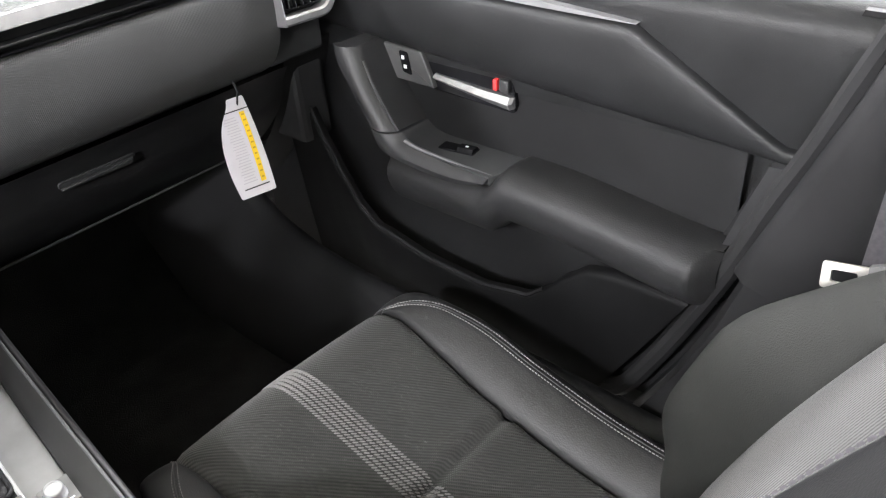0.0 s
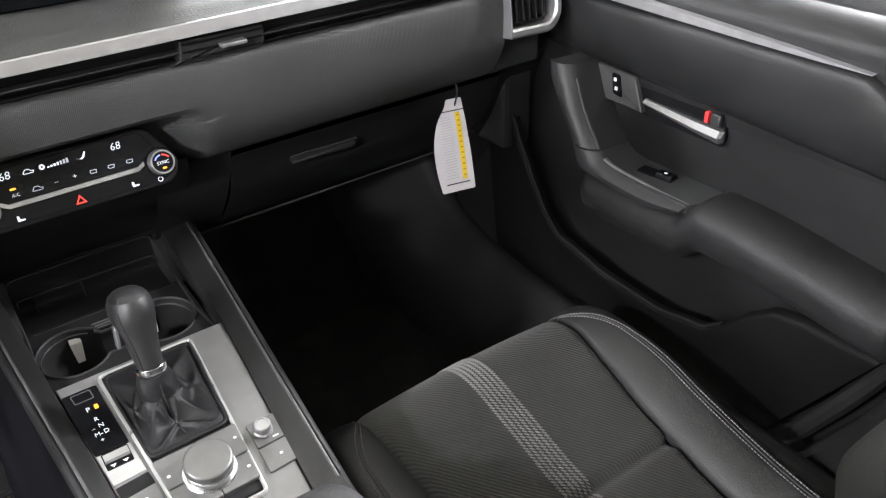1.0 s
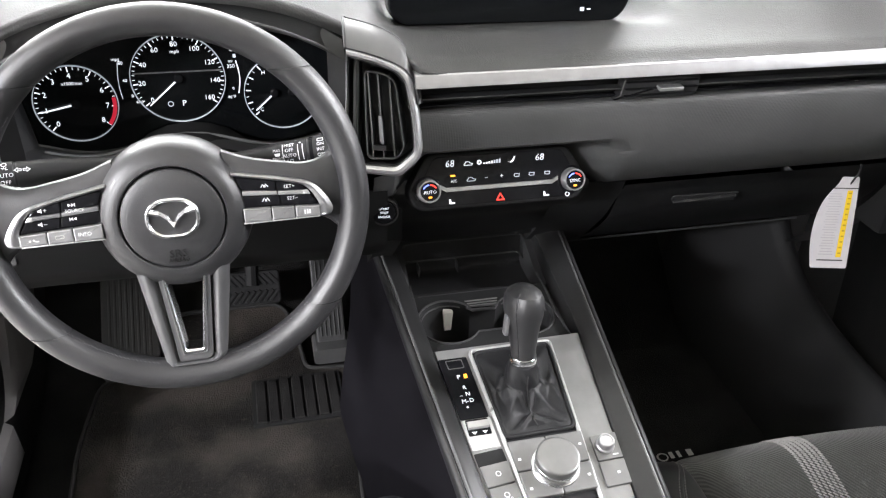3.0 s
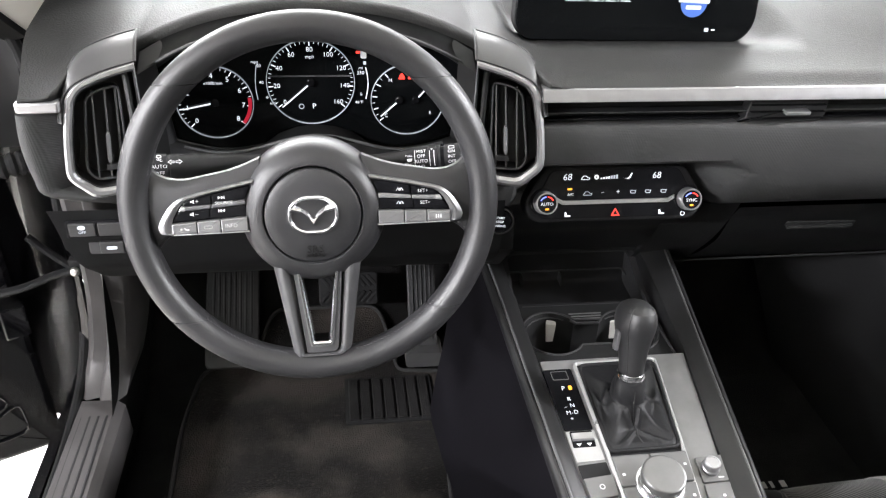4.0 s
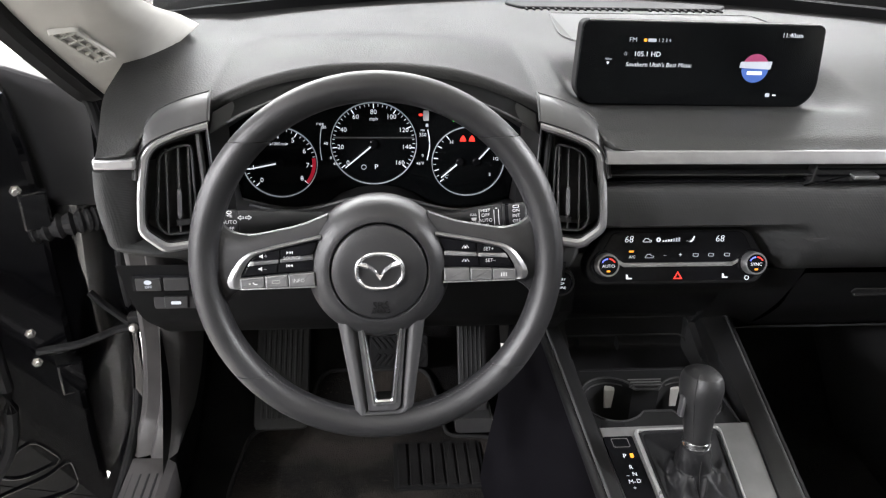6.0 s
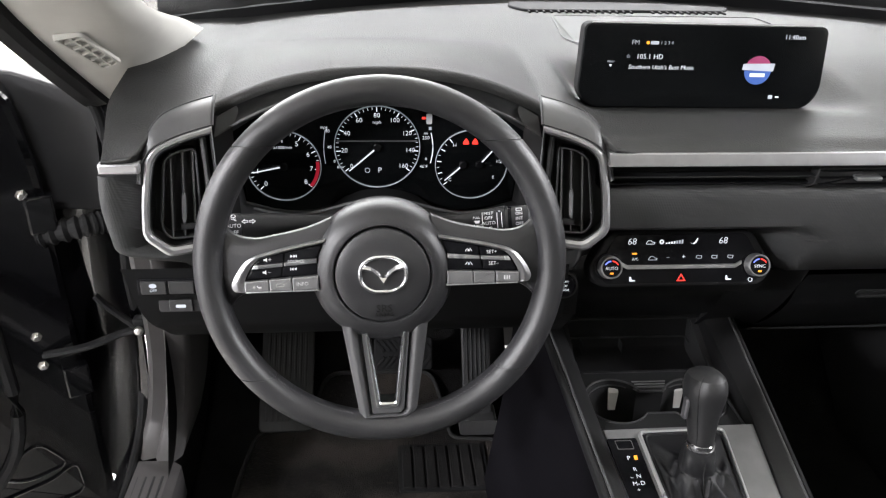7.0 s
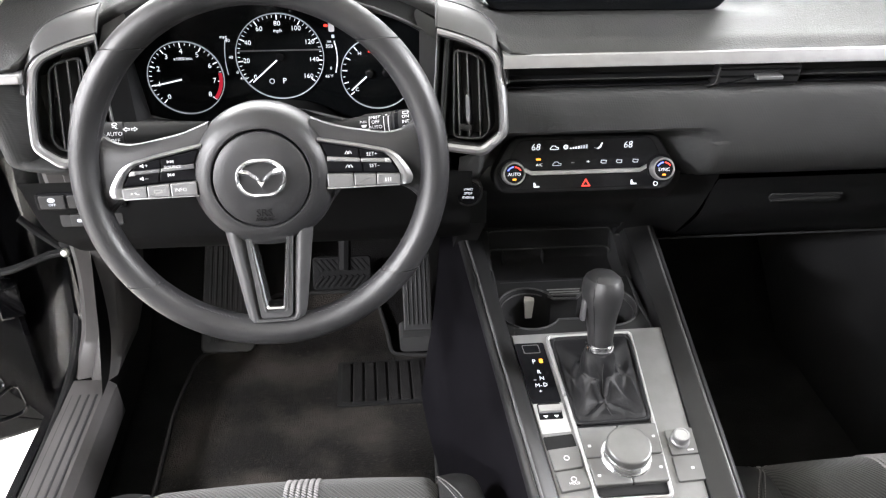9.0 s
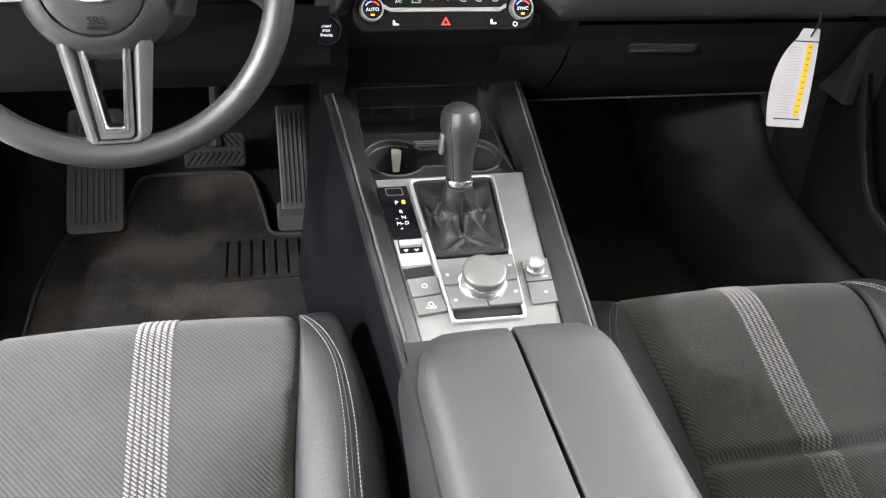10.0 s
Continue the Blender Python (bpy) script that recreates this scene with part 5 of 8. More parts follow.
# side spokes with their switch fields
for s in (-1, 1):
    top = [(0.050, 0.050, -0.002), (0.075, 0.0405, 0.000), (0.105, 0.0345, 0.001), (0.1290, 0.0315, 0.000), (0.1500, 0.0390, -0.003), (0.168, 0.064, -0.006)]
    bot = [(0.050, -0.028, -0.002), (0.075, -0.0245, 0.000), (0.105, -0.0235, 0.001), (0.1300, -0.0230, 0.000), (0.1500, -0.0330, -0.003), (0.166, -0.058, -0.006)]
    rings = []
    for i in range(19):
        f = i / 18
        a, b = spline(top, f), spline(bot, f)
        ring = []
        for j in range(20):
            t = 2 * math.pi * j / 20
            c = (a + b) / 2 + (a - b) / 2 * math.copysign(abs(math.cos(t)) ** 0.8, math.cos(t))
            ring.append(WM @ Vector((s * c.x, c.y, c.z - 0.003 + 0.0115 * math.copysign(abs(math.sin(t)) ** 0.8, math.sin(t)))))
        rings.append(ring)
    part("side_spoke", loft(rings), WHEELSKIN, sw_ob)
    q = lambda pts: [(s * x, y) for x, y in (pts if s > 0 else pts[::-1])]
    turn = lambda r: r if s > 0 else r[::-1]
    trim = q([(0.0620, -0.0203), (0.1375, -0.0213), (0.1478, -0.0205), (0.1502, -0.0140), (0.1465, -0.0050), (0.1370, 0.0085), (0.1265, 0.0152), (0.0980, 0.0220), (0.0560, 0.0300)])
    rr = turn([0.001, 0.002, 0.003, 0.003, 0.006, 0.008, 0.010, 0.01, 0.001])
    inner = q([(0.0625, -0.0195), (0.1368, -0.0205), (0.1372, -0.0196), (0.1374, -0.0118), (0.1358, -0.0060), (0.1288, 0.0064), (0.1215, 0.0122), (0.0978, 0.0180), (0.0565, 0.0262)])
    ri = turn([0.0003, 0.0003, 0.0003, 0.002, 0.004, 0.006, 0.008, 0.01, 0.001])
    WK = WM @ Matrix.Translation((0, 0, 0.0010))
    tp = part("switch_trim", band(rpoly(trim, rr), rpoly(inner, ri), 0.002, 0.0130, WK, 0.0018), SWITCHTRIM, sw_ob, "satin silver switch surround")
    part("switch_base", ext(rpoly(inner, ri), 0.000, 0.0085, WK), PIANO, tp)
    part("foot_line", box(s * 0.0995 - 0.0365, s * 0.0995 + 0.0365, -0.0216, -0.0204, 0.006, 0.0138, 0.0004, WK), TRIMBRIGHT, tp)
    for pts in ([(0.0650, 0.0118), (0.0966, 0.0083), (0.0962, 0.0174), (0.0600, 0.0240)],
                [(0.0978, 0.0081), (0.1262, 0.0064), (0.1212, 0.0116), (0.1160, 0.0134), (0.0976, 0.0172)],
                [(0.0650, -0.0050), (0.0998, -0.0056), (0.0985, 0.0034), (0.0650, 0.0056)],
                [(0.1010, -0.0058), (0.1352, -0.0085), (0.1290, 0.0012), (0.0997, 0.0032)]):
        part("key", ext(rpoly(q(pts), 0.0010), 0.0085, 0.0118, WK, 0.0006), PIANO, tp, sharp=4)
    # Right dividers get a brighter metal than the left, to show their reflection.
    part("silver_divider", ext(rpoly(q([(0.0650, 0.0062), (0.0975, 0.0040), (0.0972, 0.0078), (0.0650, 0.0110)]), 0.0006), 0.0085, 0.0126, WK, 0.0008), SATIN if s > 0 else GUNMETAL, tp)
    part("silver_divider", ext(rpoly(q([(0.0985, 0.0038), (0.1288, 0.0016), (0.1265, 0.0060), (0.0985, 0.0076)]), 0.0006), 0.0085, 0.0124, WK, 0.0008), SATIN if s > 0 else GUNMETAL, tp)
    part("divider_end", ext(rpoly(q([(0.1225, 0.0022), (0.1292, 0.0016), (0.1268, 0.0060), (0.1225, 0.0064)]), 0.0008), 0.0085, 0.0130, WK, 0.0008), TRIMBRIGHT, tp)
    for x0, x1 in ((0.0640, 0.0898), (0.0906, 0.1124), (0.1132, 0.1366)):
        drop = lambda x: -0.0062 - 0.055 * (x - 0.069)
        part("silver_key", ext(rpoly(q([(x0, -0.0200), (x1, -0.0204), (x1, drop(x1)), (x0, drop(x0))]), 0.0010), 0.0085, 0.0150, WK, 0.0011), KEYSILVER, tp, "satin silver key", sharp=4)
    if s < 0:
        marks = (("+", 0.0060, -0.1108, 0.0112, 0.0120), ("–", 0.0060, -0.1123, -0.0013, 0.0120), ("SOURCE", 0.0044, -0.0855, 0.0088, 0.0128), ("INFO", 0.0052, -0.0800, -0.0138, 0.0152))
        for x, y in ((-0.1155, 0.0112), (-0.1170, -0.0013)):
            part("speaker_symbol", ext([(x - 0.0016, y - 0.0008), (x, y - 0.0008), (x + 0.0018, y - 0.0022), (x + 0.0018, y + 0.0022), (x, y + 0.0008), (x - 0.0016, y + 0.0008)], 0.0118, 0.0121, WK), ICE, tp)
        for y, d in ((0.0141, 1), (0.0011, -1)):
            for k in (-1, 1):
                part("skip_symbol", ext([(-0.0880 + d * (k * 0.0015 - 0.0012), y - 0.0015), (-0.0880 + d * (k * 0.0015 + 0.0012), y), (-0.0880 + d * (k * 0.0015 - 0.0012), y + 0.0015)], 0.0118, 0.0121, WK), ICE, tp)
            part("skip_symbol", box(-0.0880 + d * 0.0031 - 0.0003, -0.0880 + d * 0.0031 + 0.0003, y - 0.0015, y + 0.0015, 0.0118, 0.0121, 0, WK), ICE, tp)
        part("card_symbol", band(rrect(0.0078, 0.0032, 0.0008, -0.1020, -0.0142), rrect(0.0070, 0.0024, 0.0005, -0.1020, -0.0142), 0.0150, 0.0153, WK, 0.0001), PALEKEY, tp)
        part("phone_symbol", tube([WK @ Vector((-0.1215 + 0.0030 * math.cos(t), -0.0135 + 0.0026 * math.sin(t), 0.0150)) for t in [radians(190 + 15 * i) for i in range(8)]], 0.0005, 6), ICE, tp)
        part("voice_symbol", ext(circle(0.0011, 12, -0.1275, -0.0152), 0.0150, 0.0153, WK), PALEKEY, tp)
    else:
        marks = (("SET+", 0.0050, 0.1095, 0.0112, 0.0120), ("SET–", 0.0050, 0.1115, -0.0006, 0.0120))
        for y, k in ((0.0142, 1.0), (0.0004, 0.8)):
            for d in (-1, 1):
                part("lane_symbol", ext([(0.0862 + d * 0.0034 - 0.0004, y - 0.0016), (0.0862 + d * 0.0034 + 0.0004, y - 0.0016), (0.0862 + d * 0.0013 + 0.0003, y + 0.0016), (0.0862 + d * 0.0013 - 0.0003, y + 0.0016)], 0.0118, 0.0121, WK), ICE, tp)
            part("lane_symbol", box(0.0862 - 0.0010 * k, 0.0862 + 0.0010 * k, y - 0.0016, y + 0.0006, 0.0118, 0.0121, 0, WK), ICE if k == 1.0 else WDIM, tp)
        for d in (-1, 0, 1):
            part("lane_symbol", box(0.1245 + d * 0.0024 - 0.0005, 0.1245 + d * 0.0024 + 0.0005, -0.0168, -0.0128, 0.0150, 0.0153, 0, WK), ICE, tp)
    for st_, size, x, y, z in marks:
        words(st_, size, WK @ Matrix.Translation((x, y, z)), ICE, tp)
# lower spoke, open in the middle
lo = rpoly([(-0.0465, -0.045), (0.0465, -0.045), (0.0290, -0.162), (-0.0290, -0.162)][::-1], [0.002, 0.012, 0.012, 0.002], 6)
sg = rpoly([(-0.0255, -0.055), (0.0255, -0.055), (0.0162, -0.1560), (-0.0162, -0.1560)][::-1], [0.002, 0.007, 0.007, 0.002], 6)
so = rpoly([(-0.0222, -0.057), (0.0222, -0.057), (0.0118, -0.1490), (-0.0118, -0.1490)][::-1], [0.002, 0.004, 0.004, 0.002], 6)
si = rpoly([(-0.0182, -0.059), (0.0182, -0.059), (0.0078, -0.1435), (-0.0078, -0.1435)][::-1], [0.002, 0.002, 0.002, 0.002], 6)
ls = part("lower_spoke", band(lo, sg, -0.012, 0.0125, WM, 0.0075), LOWERSPOKE, sw_ob, "satin graphite lower spoke", sharp=50)
part("slot_panel", band(sg, so, -0.010, 0.0112, WM, 0.0008), LOWERSPOKE, ls)
part("slot_trim", band(so, si, -0.012, 0.0138, WM, 0.0018), CHROME, ls, "bright chrome slot edging")

# ---- centre console ----
con = thing("centre_console", "black centre console with grey top film and padded side rails", "centre console", (CX, 0.0, 0.29))
SLOPE = 0.19
top_z = lambda y: 0.6445 + SLOPE * y
U, VV = Vector((1, 0, 0)), Vector((0, 1, SLOPE))
PM = lambda x, y, dz=0.0: fr((x, y, top_z(y) + dz), U, VV)
STRETCH = math.sqrt(1 + SLOPE * SLOPE)


def on_top(points):
    """Plan points as an outline in the frame of the sloping top."""
    out = [(x - CX, y * STRETCH) for x, y in points]
    area = sum(out[i - 1][0] * out[i][1] - out[i][0] * out[i - 1][1] for i in range(len(out)))
    return out if area > 0 else out[::-1]


def inner_edge(s, y):
    """Where the top film meets the rail."""
    y = max(-0.30, y)
    return 0.2735 - 0.076 * y + 0.0135 if s < 0 else 0.4755 + 0.079 * min(y, 0.10)


def ridge(s, y):
    return (0.263 - 0.085 * y) if s < 0 else (0.503 + 0.062 * y)


def rail_base(y):
    """Height of the rails' foot: they follow the sloping top, then run level beside the armrest."""
    return top_z(y) if y > -0.20 else top_z(-0.20) + 0.02 * (y + 0.20)


for s in (-1, 1):
    def wall(a, b):
        y = 0.40 - 0.98 * a
        z, e, r = rail_base(y), inner_edge(s, y), ridge(s, y)
        d = s
        low = 0.030 if s < 0 else 0.014
        sec = [(0, e, z - 0.030), (0, e + d * 0.0004, z - 0.001), (0, e + d * 0.003, z + 0.0042), (0, e + (r - e) * 0.55, z + 0.0090), (0, r - d * 0.0045, z + 0.0112), (0, r - d * 0.0012, z + 0.0105), (0, r, z + 0.0080), (0, r + d * 0.0012, z + 0.0105), (0, r + d * 0.0042, z + 0.0100), (0, r + d * 0.0085, z + 0.0040), (0, r + d * 0.0105, z - 0.020), (0, r + d * (0.014 + low * 0.3), 0.50), (0, r + d * (0.017 + low * 0.7), 0.38), (0, r + d * (0.020 + low), 0.275)]
        p = spline(sec, b)
        return Vector((p.y, y, p.z))
    part("rail", sheet(lambda a, b: wall(a, b * 9.6 / 13), 50, 60), RAILSKIN, con, "satin black console rail", sharp=60)
    # Flank colour is near black to hold the footwell's shade.
    part("side_wall", sheet(lambda a, b: wall(a, (9.6 + 3.4 * b) / 13), 50, 24), FLANK, con, "soft console flank, shaded near black", sharp=60)
    part("rail_seam", tube([wall(0.08 + 0.92 * i / 39, 6 / 13) for i in range(40)], 0.0016, 6), PIANO, con)
    part("rail_bead", tube([wall(0.08 + 0.92 * i / 39, 4.6 / 13) + Vector((0, 0, -0.0010)) for i in range(40)], 0.0020, 8), RAILEDGE, con, "satin rail edge, paler than the rail")
plate = part("top_plate", ext(on_top([(0.2815, 0.096), (0.4835, 0.098), (0.4590, -0.200), (0.3020, -0.200)]), -0.012, 0.0, PM(CX, 0), 0.0012), PLATE, con, "satin grey top film")
# cup holders
hold = part("cup_holder_well", box(0.262, 0.492, 0.098, 0.226, 0.560, 0.575, 0.002), DARK, con)
CUPS = ((0.3175, 0.1600, 0.0440), (0.4270, 0.1590, 0.0425))
tw = []
for (cx_, cy_, r_), a0, a1 in ((CUPS[0], 36, 324), (CUPS[1], -144, 144)):
    tw += [Vector((cx_ + r_ * math.cos(radians(a0 + (a1 - a0) * i / 26)), cy_ + r_ * math.sin(radians(a0 + (a1 - a0) * i / 26)))) for i in range(27)]
cup_z = lambda y: 0.6535 + 0.075 * (y - 0.10)
rim_o2 = []
mid = Vector((0.373, 0.1605))
for p in tw:
    a = math.atan2((p.y - mid.y) / 0.0625, (p.x - mid.x) / 0.104)
    k = 1 / max(abs(math.cos(a)), abs(math.sin(a)))
    rim_o2.append(Vector((mid.x + 0.104 * k * math.cos(a), mid.y + 0.0625 * k * math.sin(a))))
shrink = lambda p, k: mid + (p - mid) * k
bm = bmesh.new()
faces_between(bm, [[Vector((p.x, p.y, cup_z(p.y) - 0.03)) for p in rim_o2], [Vector((p.x, p.y, cup_z(p.y))) for p in rim_o2], [Vector((p.x, p.y, cup_z(p.y))) for p in tw], [Vector((*shrink(p, 0.985), cup_z(p.y) - 0.003)) for p in tw], [Vector((*shrink(p, 0.955), cup_z(p.y) - 0.008)) for p in tw], [Vector((*shrink(p, 0.945), cup_z(p.y) - 0.012)) for p in tw], [Vector((*shrink(p, 0.92), 0.572)) for p in tw]], True, (False, False))
part("cup_holder_rim", bm, RUBBER, hold)
part("cup_holder_edge", tube([Vector((p.x, p.y, cup_z(p.y) + 0.0006)) for p in tw], 0.0015, 6, True), DARK, hold)
part("cup_holder_step", tube([Vector((*shrink(p, 0.955), cup_z(p.y) - 0.0075)) for p in tw[2:52]], 0.0011, 6), HARD, hold)
bridge = [Vector((0.3495, 0.1865)), Vector((0.3560, 0.1800)), Vector((0.3880, 0.1790)), Vector((0.3945, 0.1860))]
part("cup_bridge", tube([Vector((p.x, p.y, cup_z(p.y) - 0.001)) for p in bridge], 0.0022, 8), HARD, hold)
for i in range(3):
    part("cup_rib", tube([Vector((0.350 + 0.002 * i, 0.1985 - 0.006 * i, cup_z(0.19) + 0.0006)), Vector((0.398 - 0.002 * i, 0.1985 - 0.006 * i, cup_z(0.19) + 0.0006))], 0.0012, 6), KEYGREY, hold)
for x, k in ((0.3255, 1), (0.4210, 0.9)):
    part("cup_clip", loft([[(x - w, 0.203 - d, z), (x + w, 0.203 - d, z), (x + w, 0.211, z), (x - w, 0.211, z)] for z, w, d in ((0.612, 0.0040 * k, 0.004), (0.616, 0.0046 * k, 0.009), (0.644, 0.0072 * k, 0.006), (0.650, 0.0066 * k, 0.001))]), PALEKEY, hold, "pale sprung cup clip")
for x in (0.306, 0.374, 0.440):
    part("cup_front_tab", box(x - 0.017, x + 0.017, 0.1005, 0.118, cup_z(0.10) - 0.006, cup_z(0.10) + 0.0012, 0.0012), RUBBER, hold)
for s, x0, x1 in ((-1, 0.2720, 0.2800), (1, 0.4665, 0.4745)):
    part("cup_side_edge", tube([Vector((x0 if s < 0 else x1, 0.100, 0.6585)), Vector((x0 + 0.002, 0.150, 0.6640)), Vector((x0 + 0.004, 0.200, 0.6690)), Vector((x0 + 0.004, 0.235, 0.6720))], 0.0016, 6), HARD if s > 0 else DARK, con)
# storage tray under the climate panel
part("tray_lip", box(0.284, 0.468, 0.2165, 0.2225, 0.6530, 0.6625, 0.0018), HARD, con, "black tray lip")
part("tray", sheet(lambda a, b: Vector((0.272 + 0.206 * a, *spline([(0, 0.222, 0.656), (0, 0.230, 0.640), (0, 0.25, 0.634), (0, 0.30, 0.634), (0, 0.318, 0.640), (0, 0.320, 0.656)], b).yz)), 8, 20, 0.004), DARK, con)
ledge = rpoly([(0.283, 0.300), (0.283, 0.3185), (0.470, 0.3185), (0.470, 0.300)], [0.001, 0.012, 0.012, 0.001], 6)
part("tray_ledge", tube([Vector((p.x, p.y, 0.6570)) for p in ledge], 0.0016, 8), HARD, con)
part("pocket_back", sheet(lambda a, b: Vector((0.272 + 0.206 * a, 0.322 + 0.010 * b, 0.650 + 0.075 * b)), 4, 6, 0.004), DARK, con)
mouth_o = [(x, z) for x, z in rpoly([(0.277, 0.655), (0.277, 0.6945), (0.474, 0.6945), (0.474, 0.655)], [0.001, 0.016, 0.016, 0.001], 6)]
part("pocket_rim", tube([Vector((x, 0.312 - 0.10 * (0.6945 - z), z)) for x, z in mouth_o], 0.0014, 8), HARD, con)
part("pocket_brow", sheet(lambda a, b: Vector((0.262 + 0.226 * a, 0.310 - 0.012 * b, 0.6960 + 0.034 * b)), 8, 6, 0.004), DARK, con)
for s, x0, x1, drop in ((-1, 0.246, 0.278, 0.004), (1, 0.473, 0.500, 0.010)):
    part("pocket_cheek", loft([[(x0, y, 0.56), (x0, y, z), (x1, y, z - (0.002 if s > 0 else 0.004)), (x1, y, 0.56)] for y, z in ((0.222, 0.668 - drop), (0.26, 0.684 - 1.6 * drop), (0.30, 0.705 - 2.2 * drop), (0.40, 0.75 - 3.0 * drop))]), DARK, con)
for x in (0.304, 0.366):
    part("pocket_rib", box(x, x + 0.0016, 0.300, 0.319, 0.640, 0.6565, 0.0006), DARK, con)
part("stack_face", sheet(lambda a, b: Vector((CX - 0.130 + 0.268 * a, *spline([(0, 0.196, 0.846), (0, 0.198, 0.826), (0, 0.222, 0.795), (0, 0.262, 0.760), (0, 0.298, 0.715), (0, 0.318, 0.690)], b).yz)), 10, 20, 0.006), DARK, dash)
part("stack_cheek", loft([[(0.226, y, z0), (0.226, y, z1), (0.258, y, z1 + 0.002), (0.258, y, z0)] for y, z0, z1 in ((0.20, 0.775, 0.83), (0.25, 0.725, 0.79), (0.34, 0.64, 0.80), (0.45, 0.5, 0.8))]), RUBBER, dash)

# shifter
sh = thing("gear_lever", "black leather gear lever on a creased leather gaiter", "gear lever", (0.38, 0.02, 0.64))
loop_o = rpoly(on_top([(0.3245, 0.0895), (0.4400, 0.0910), (0.4325, -0.0300), (0.4245, -0.1480), (0.3370, -0.1470), (0.3315, -0.0300)]), 0.0085, 6)
part("silver_frame", band(loop_o, inset(loop_o, 0.0042), -0.002, 0.0052, PM(CX, 0), 0.0016), TRIMBRIGHT, sh, "satin silver frame line")
bed = inset(loop_o, 0.0041)
part("frame_bed", ext(bed, -0.004, 0.0006, PM(CX, 0)), GAITER, sh)
foot = rpoly(on_top([(0.3310, 0.0830), (0.4335, 0.0845), (0.4262, -0.0460), (0.3368, -0.0470)]), 0.010, 6)
dense_gb = []
for p, q in zip(foot, foot[1:] + foot[:1]):
    steps = max(1, int((q - p).length / 0.003))
    dense_gb += [p.lerp(q, i / steps) for i in range(steps)]
FC = Vector((0.3815 - CX, 0.019))
NECK = Vector((0.3745, 0.0150, 0.670))
TIP = Vector((0.3740, 0.0150, 0.7005))
rings = []
for f in [i / 44 for i in range(45)]:
    ring = []
    for p in dense_gb:
        base = PM(CX, 0) @ Vector((p.x, p.y, 0.0025))
        dx, dy = (p.x - FC.x) / 0.050, (p.y - FC.y) / 0.066
        ang = math.atan2(p.y - FC.y, p.x - FC.x)
        c, s_ = math.cos(ang), math.sin(ang)
        corner = min(1.0, (abs(dx) * abs(dy))) ** 2.2
        neck = NECK + Vector((0.0215 * c, 0.0215 * s_, 0))
        tip = TIP + Vector((0.0164 * c, 0.0164 * s_, 0))
        if f < 0.60:
            g = f / 0.60
            near = smooth_between(-0.35, -0.85, s_)
            flat = 0.10 * smooth_between(0, 0.08, g) + 0.10 * g + 0.80 * smooth_between(0.45, 1.0, g) ** 1.3
            tent = 0.12 * smooth_between(0, 0.08, g) + 0.88 * g ** 1.25
            h = corner * tent + (1 - corner) * flat
            pt = base.lerp(neck, g ** (0.62 + 0.33 * corner))
            pt.z = base.z + (neck.z - base.z) * h
            # two folds that cross in front of the neck and run out to the corners
            fold = abs(abs(dx) - 1.25 * abs(g - 0.52))
            lift = 0.0052 * math.exp(-(fold / 0.11) ** 2) - 0.0030 * math.exp(-(dx / 0.20) ** 2) * smooth_between(0.50, 0.80, g)
            pt += Vector((0, -0.35, 1.0)) * (near * lift * smooth_between(0.02, 0.15, g) * (1 - smooth_between(0.88, 1.0, g)))
            side = smooth_between(0.5, 0.9, abs(c))
            pt += Vector((0.3 * c, 0, 1.0)) * (side * 0.0030 * math.exp(-((abs(dy) - 0.8 * abs(g - 0.4)) / 0.14) ** 2) * smooth_between(0.05, 0.2, g) * (1 - smooth_between(0.85, 1.0, g)))
        else:
            g = (f - 0.60) / 0.40
            pt = neck.lerp(tip, g)
            pt += Vector((c, s_, 0)) * (0.0010 * math.sin(math.pi * g) + 0.0012 * math.sin(math.pi * g) * math.sin(5 * ang + 4 * g))
        wr = math.sin(math.pi * min(1, f * 1.02)) ** 0.8
        pt += Vector((c, s_, 0.35)) * wr * (0.0003 * math.sin(6 * ang + 9 * f) + 0.0002 * math.sin(14 * ang + 22 * f))
        ring.append(pt)
    rings.append(ring)
part("gaiter", loft(rings), GAITER, sh, "creased black leather gaiter", sharp=75)
hem = [PM(CX, 0) @ Vector((p.x, p.y, 0.0032)) for p in foot]
part("gaiter_edge", tube(hem, 0.0026, 8, True), GAITER, sh)
part("gaiter_seam", tube([r[min(range(len(dense_gb)), key=lambda i: abs(dense_gb[i].x - 0.383 + CX) + (1 if dense_gb[i].y > FC.y else 0))] + Vector((0, -0.0005, 0.0002)) for r in rings[2:40]], 0.0008, 6), DARK, sh)
LV = fr((0.3742, 0.0160, 0.7020), (1, 0, 0.0), Vector((0, 0.97, -0.25)))
part("chrome_collar", lathe([(0.0162, -0.003), (0.0168, 0.0), (0.0168, 0.0042), (0.0158, 0.0058), (0, 0.0058)], LV), CHROME, sh)
rings = []
for h, rx, ry, dy in ((0.005, 0.0162, 0.0175, 0), (0.018, 0.0172, 0.0195, 0.000), (0.036, 0.0195, 0.0235, 0.001), (0.050, 0.0226, 0.0275, 0.001), (0.062, 0.0254, 0.031, 0.0), (0.073, 0.0266, 0.0325, -0.001), (0.083, 0.0254, 0.031, -0.002), (0.0895, 0.0222, 0.0272, -0.003), (0.0940, 0.0166, 0.0205, -0.004), (0.0968, 0.0090, 0.0115, -0.004), (0.0976, 0.001, 0.001, -0.004)):
    rings.append([LV @ Vector((0.88 * rx * math.copysign(abs(math.cos(t)) ** 0.92, math.cos(t)), dy + ry * math.copysign(abs(math.sin(t)) ** 0.92, math.sin(t)), h)) for t in [2 * math.pi * j / 32 for j in range(32)]])
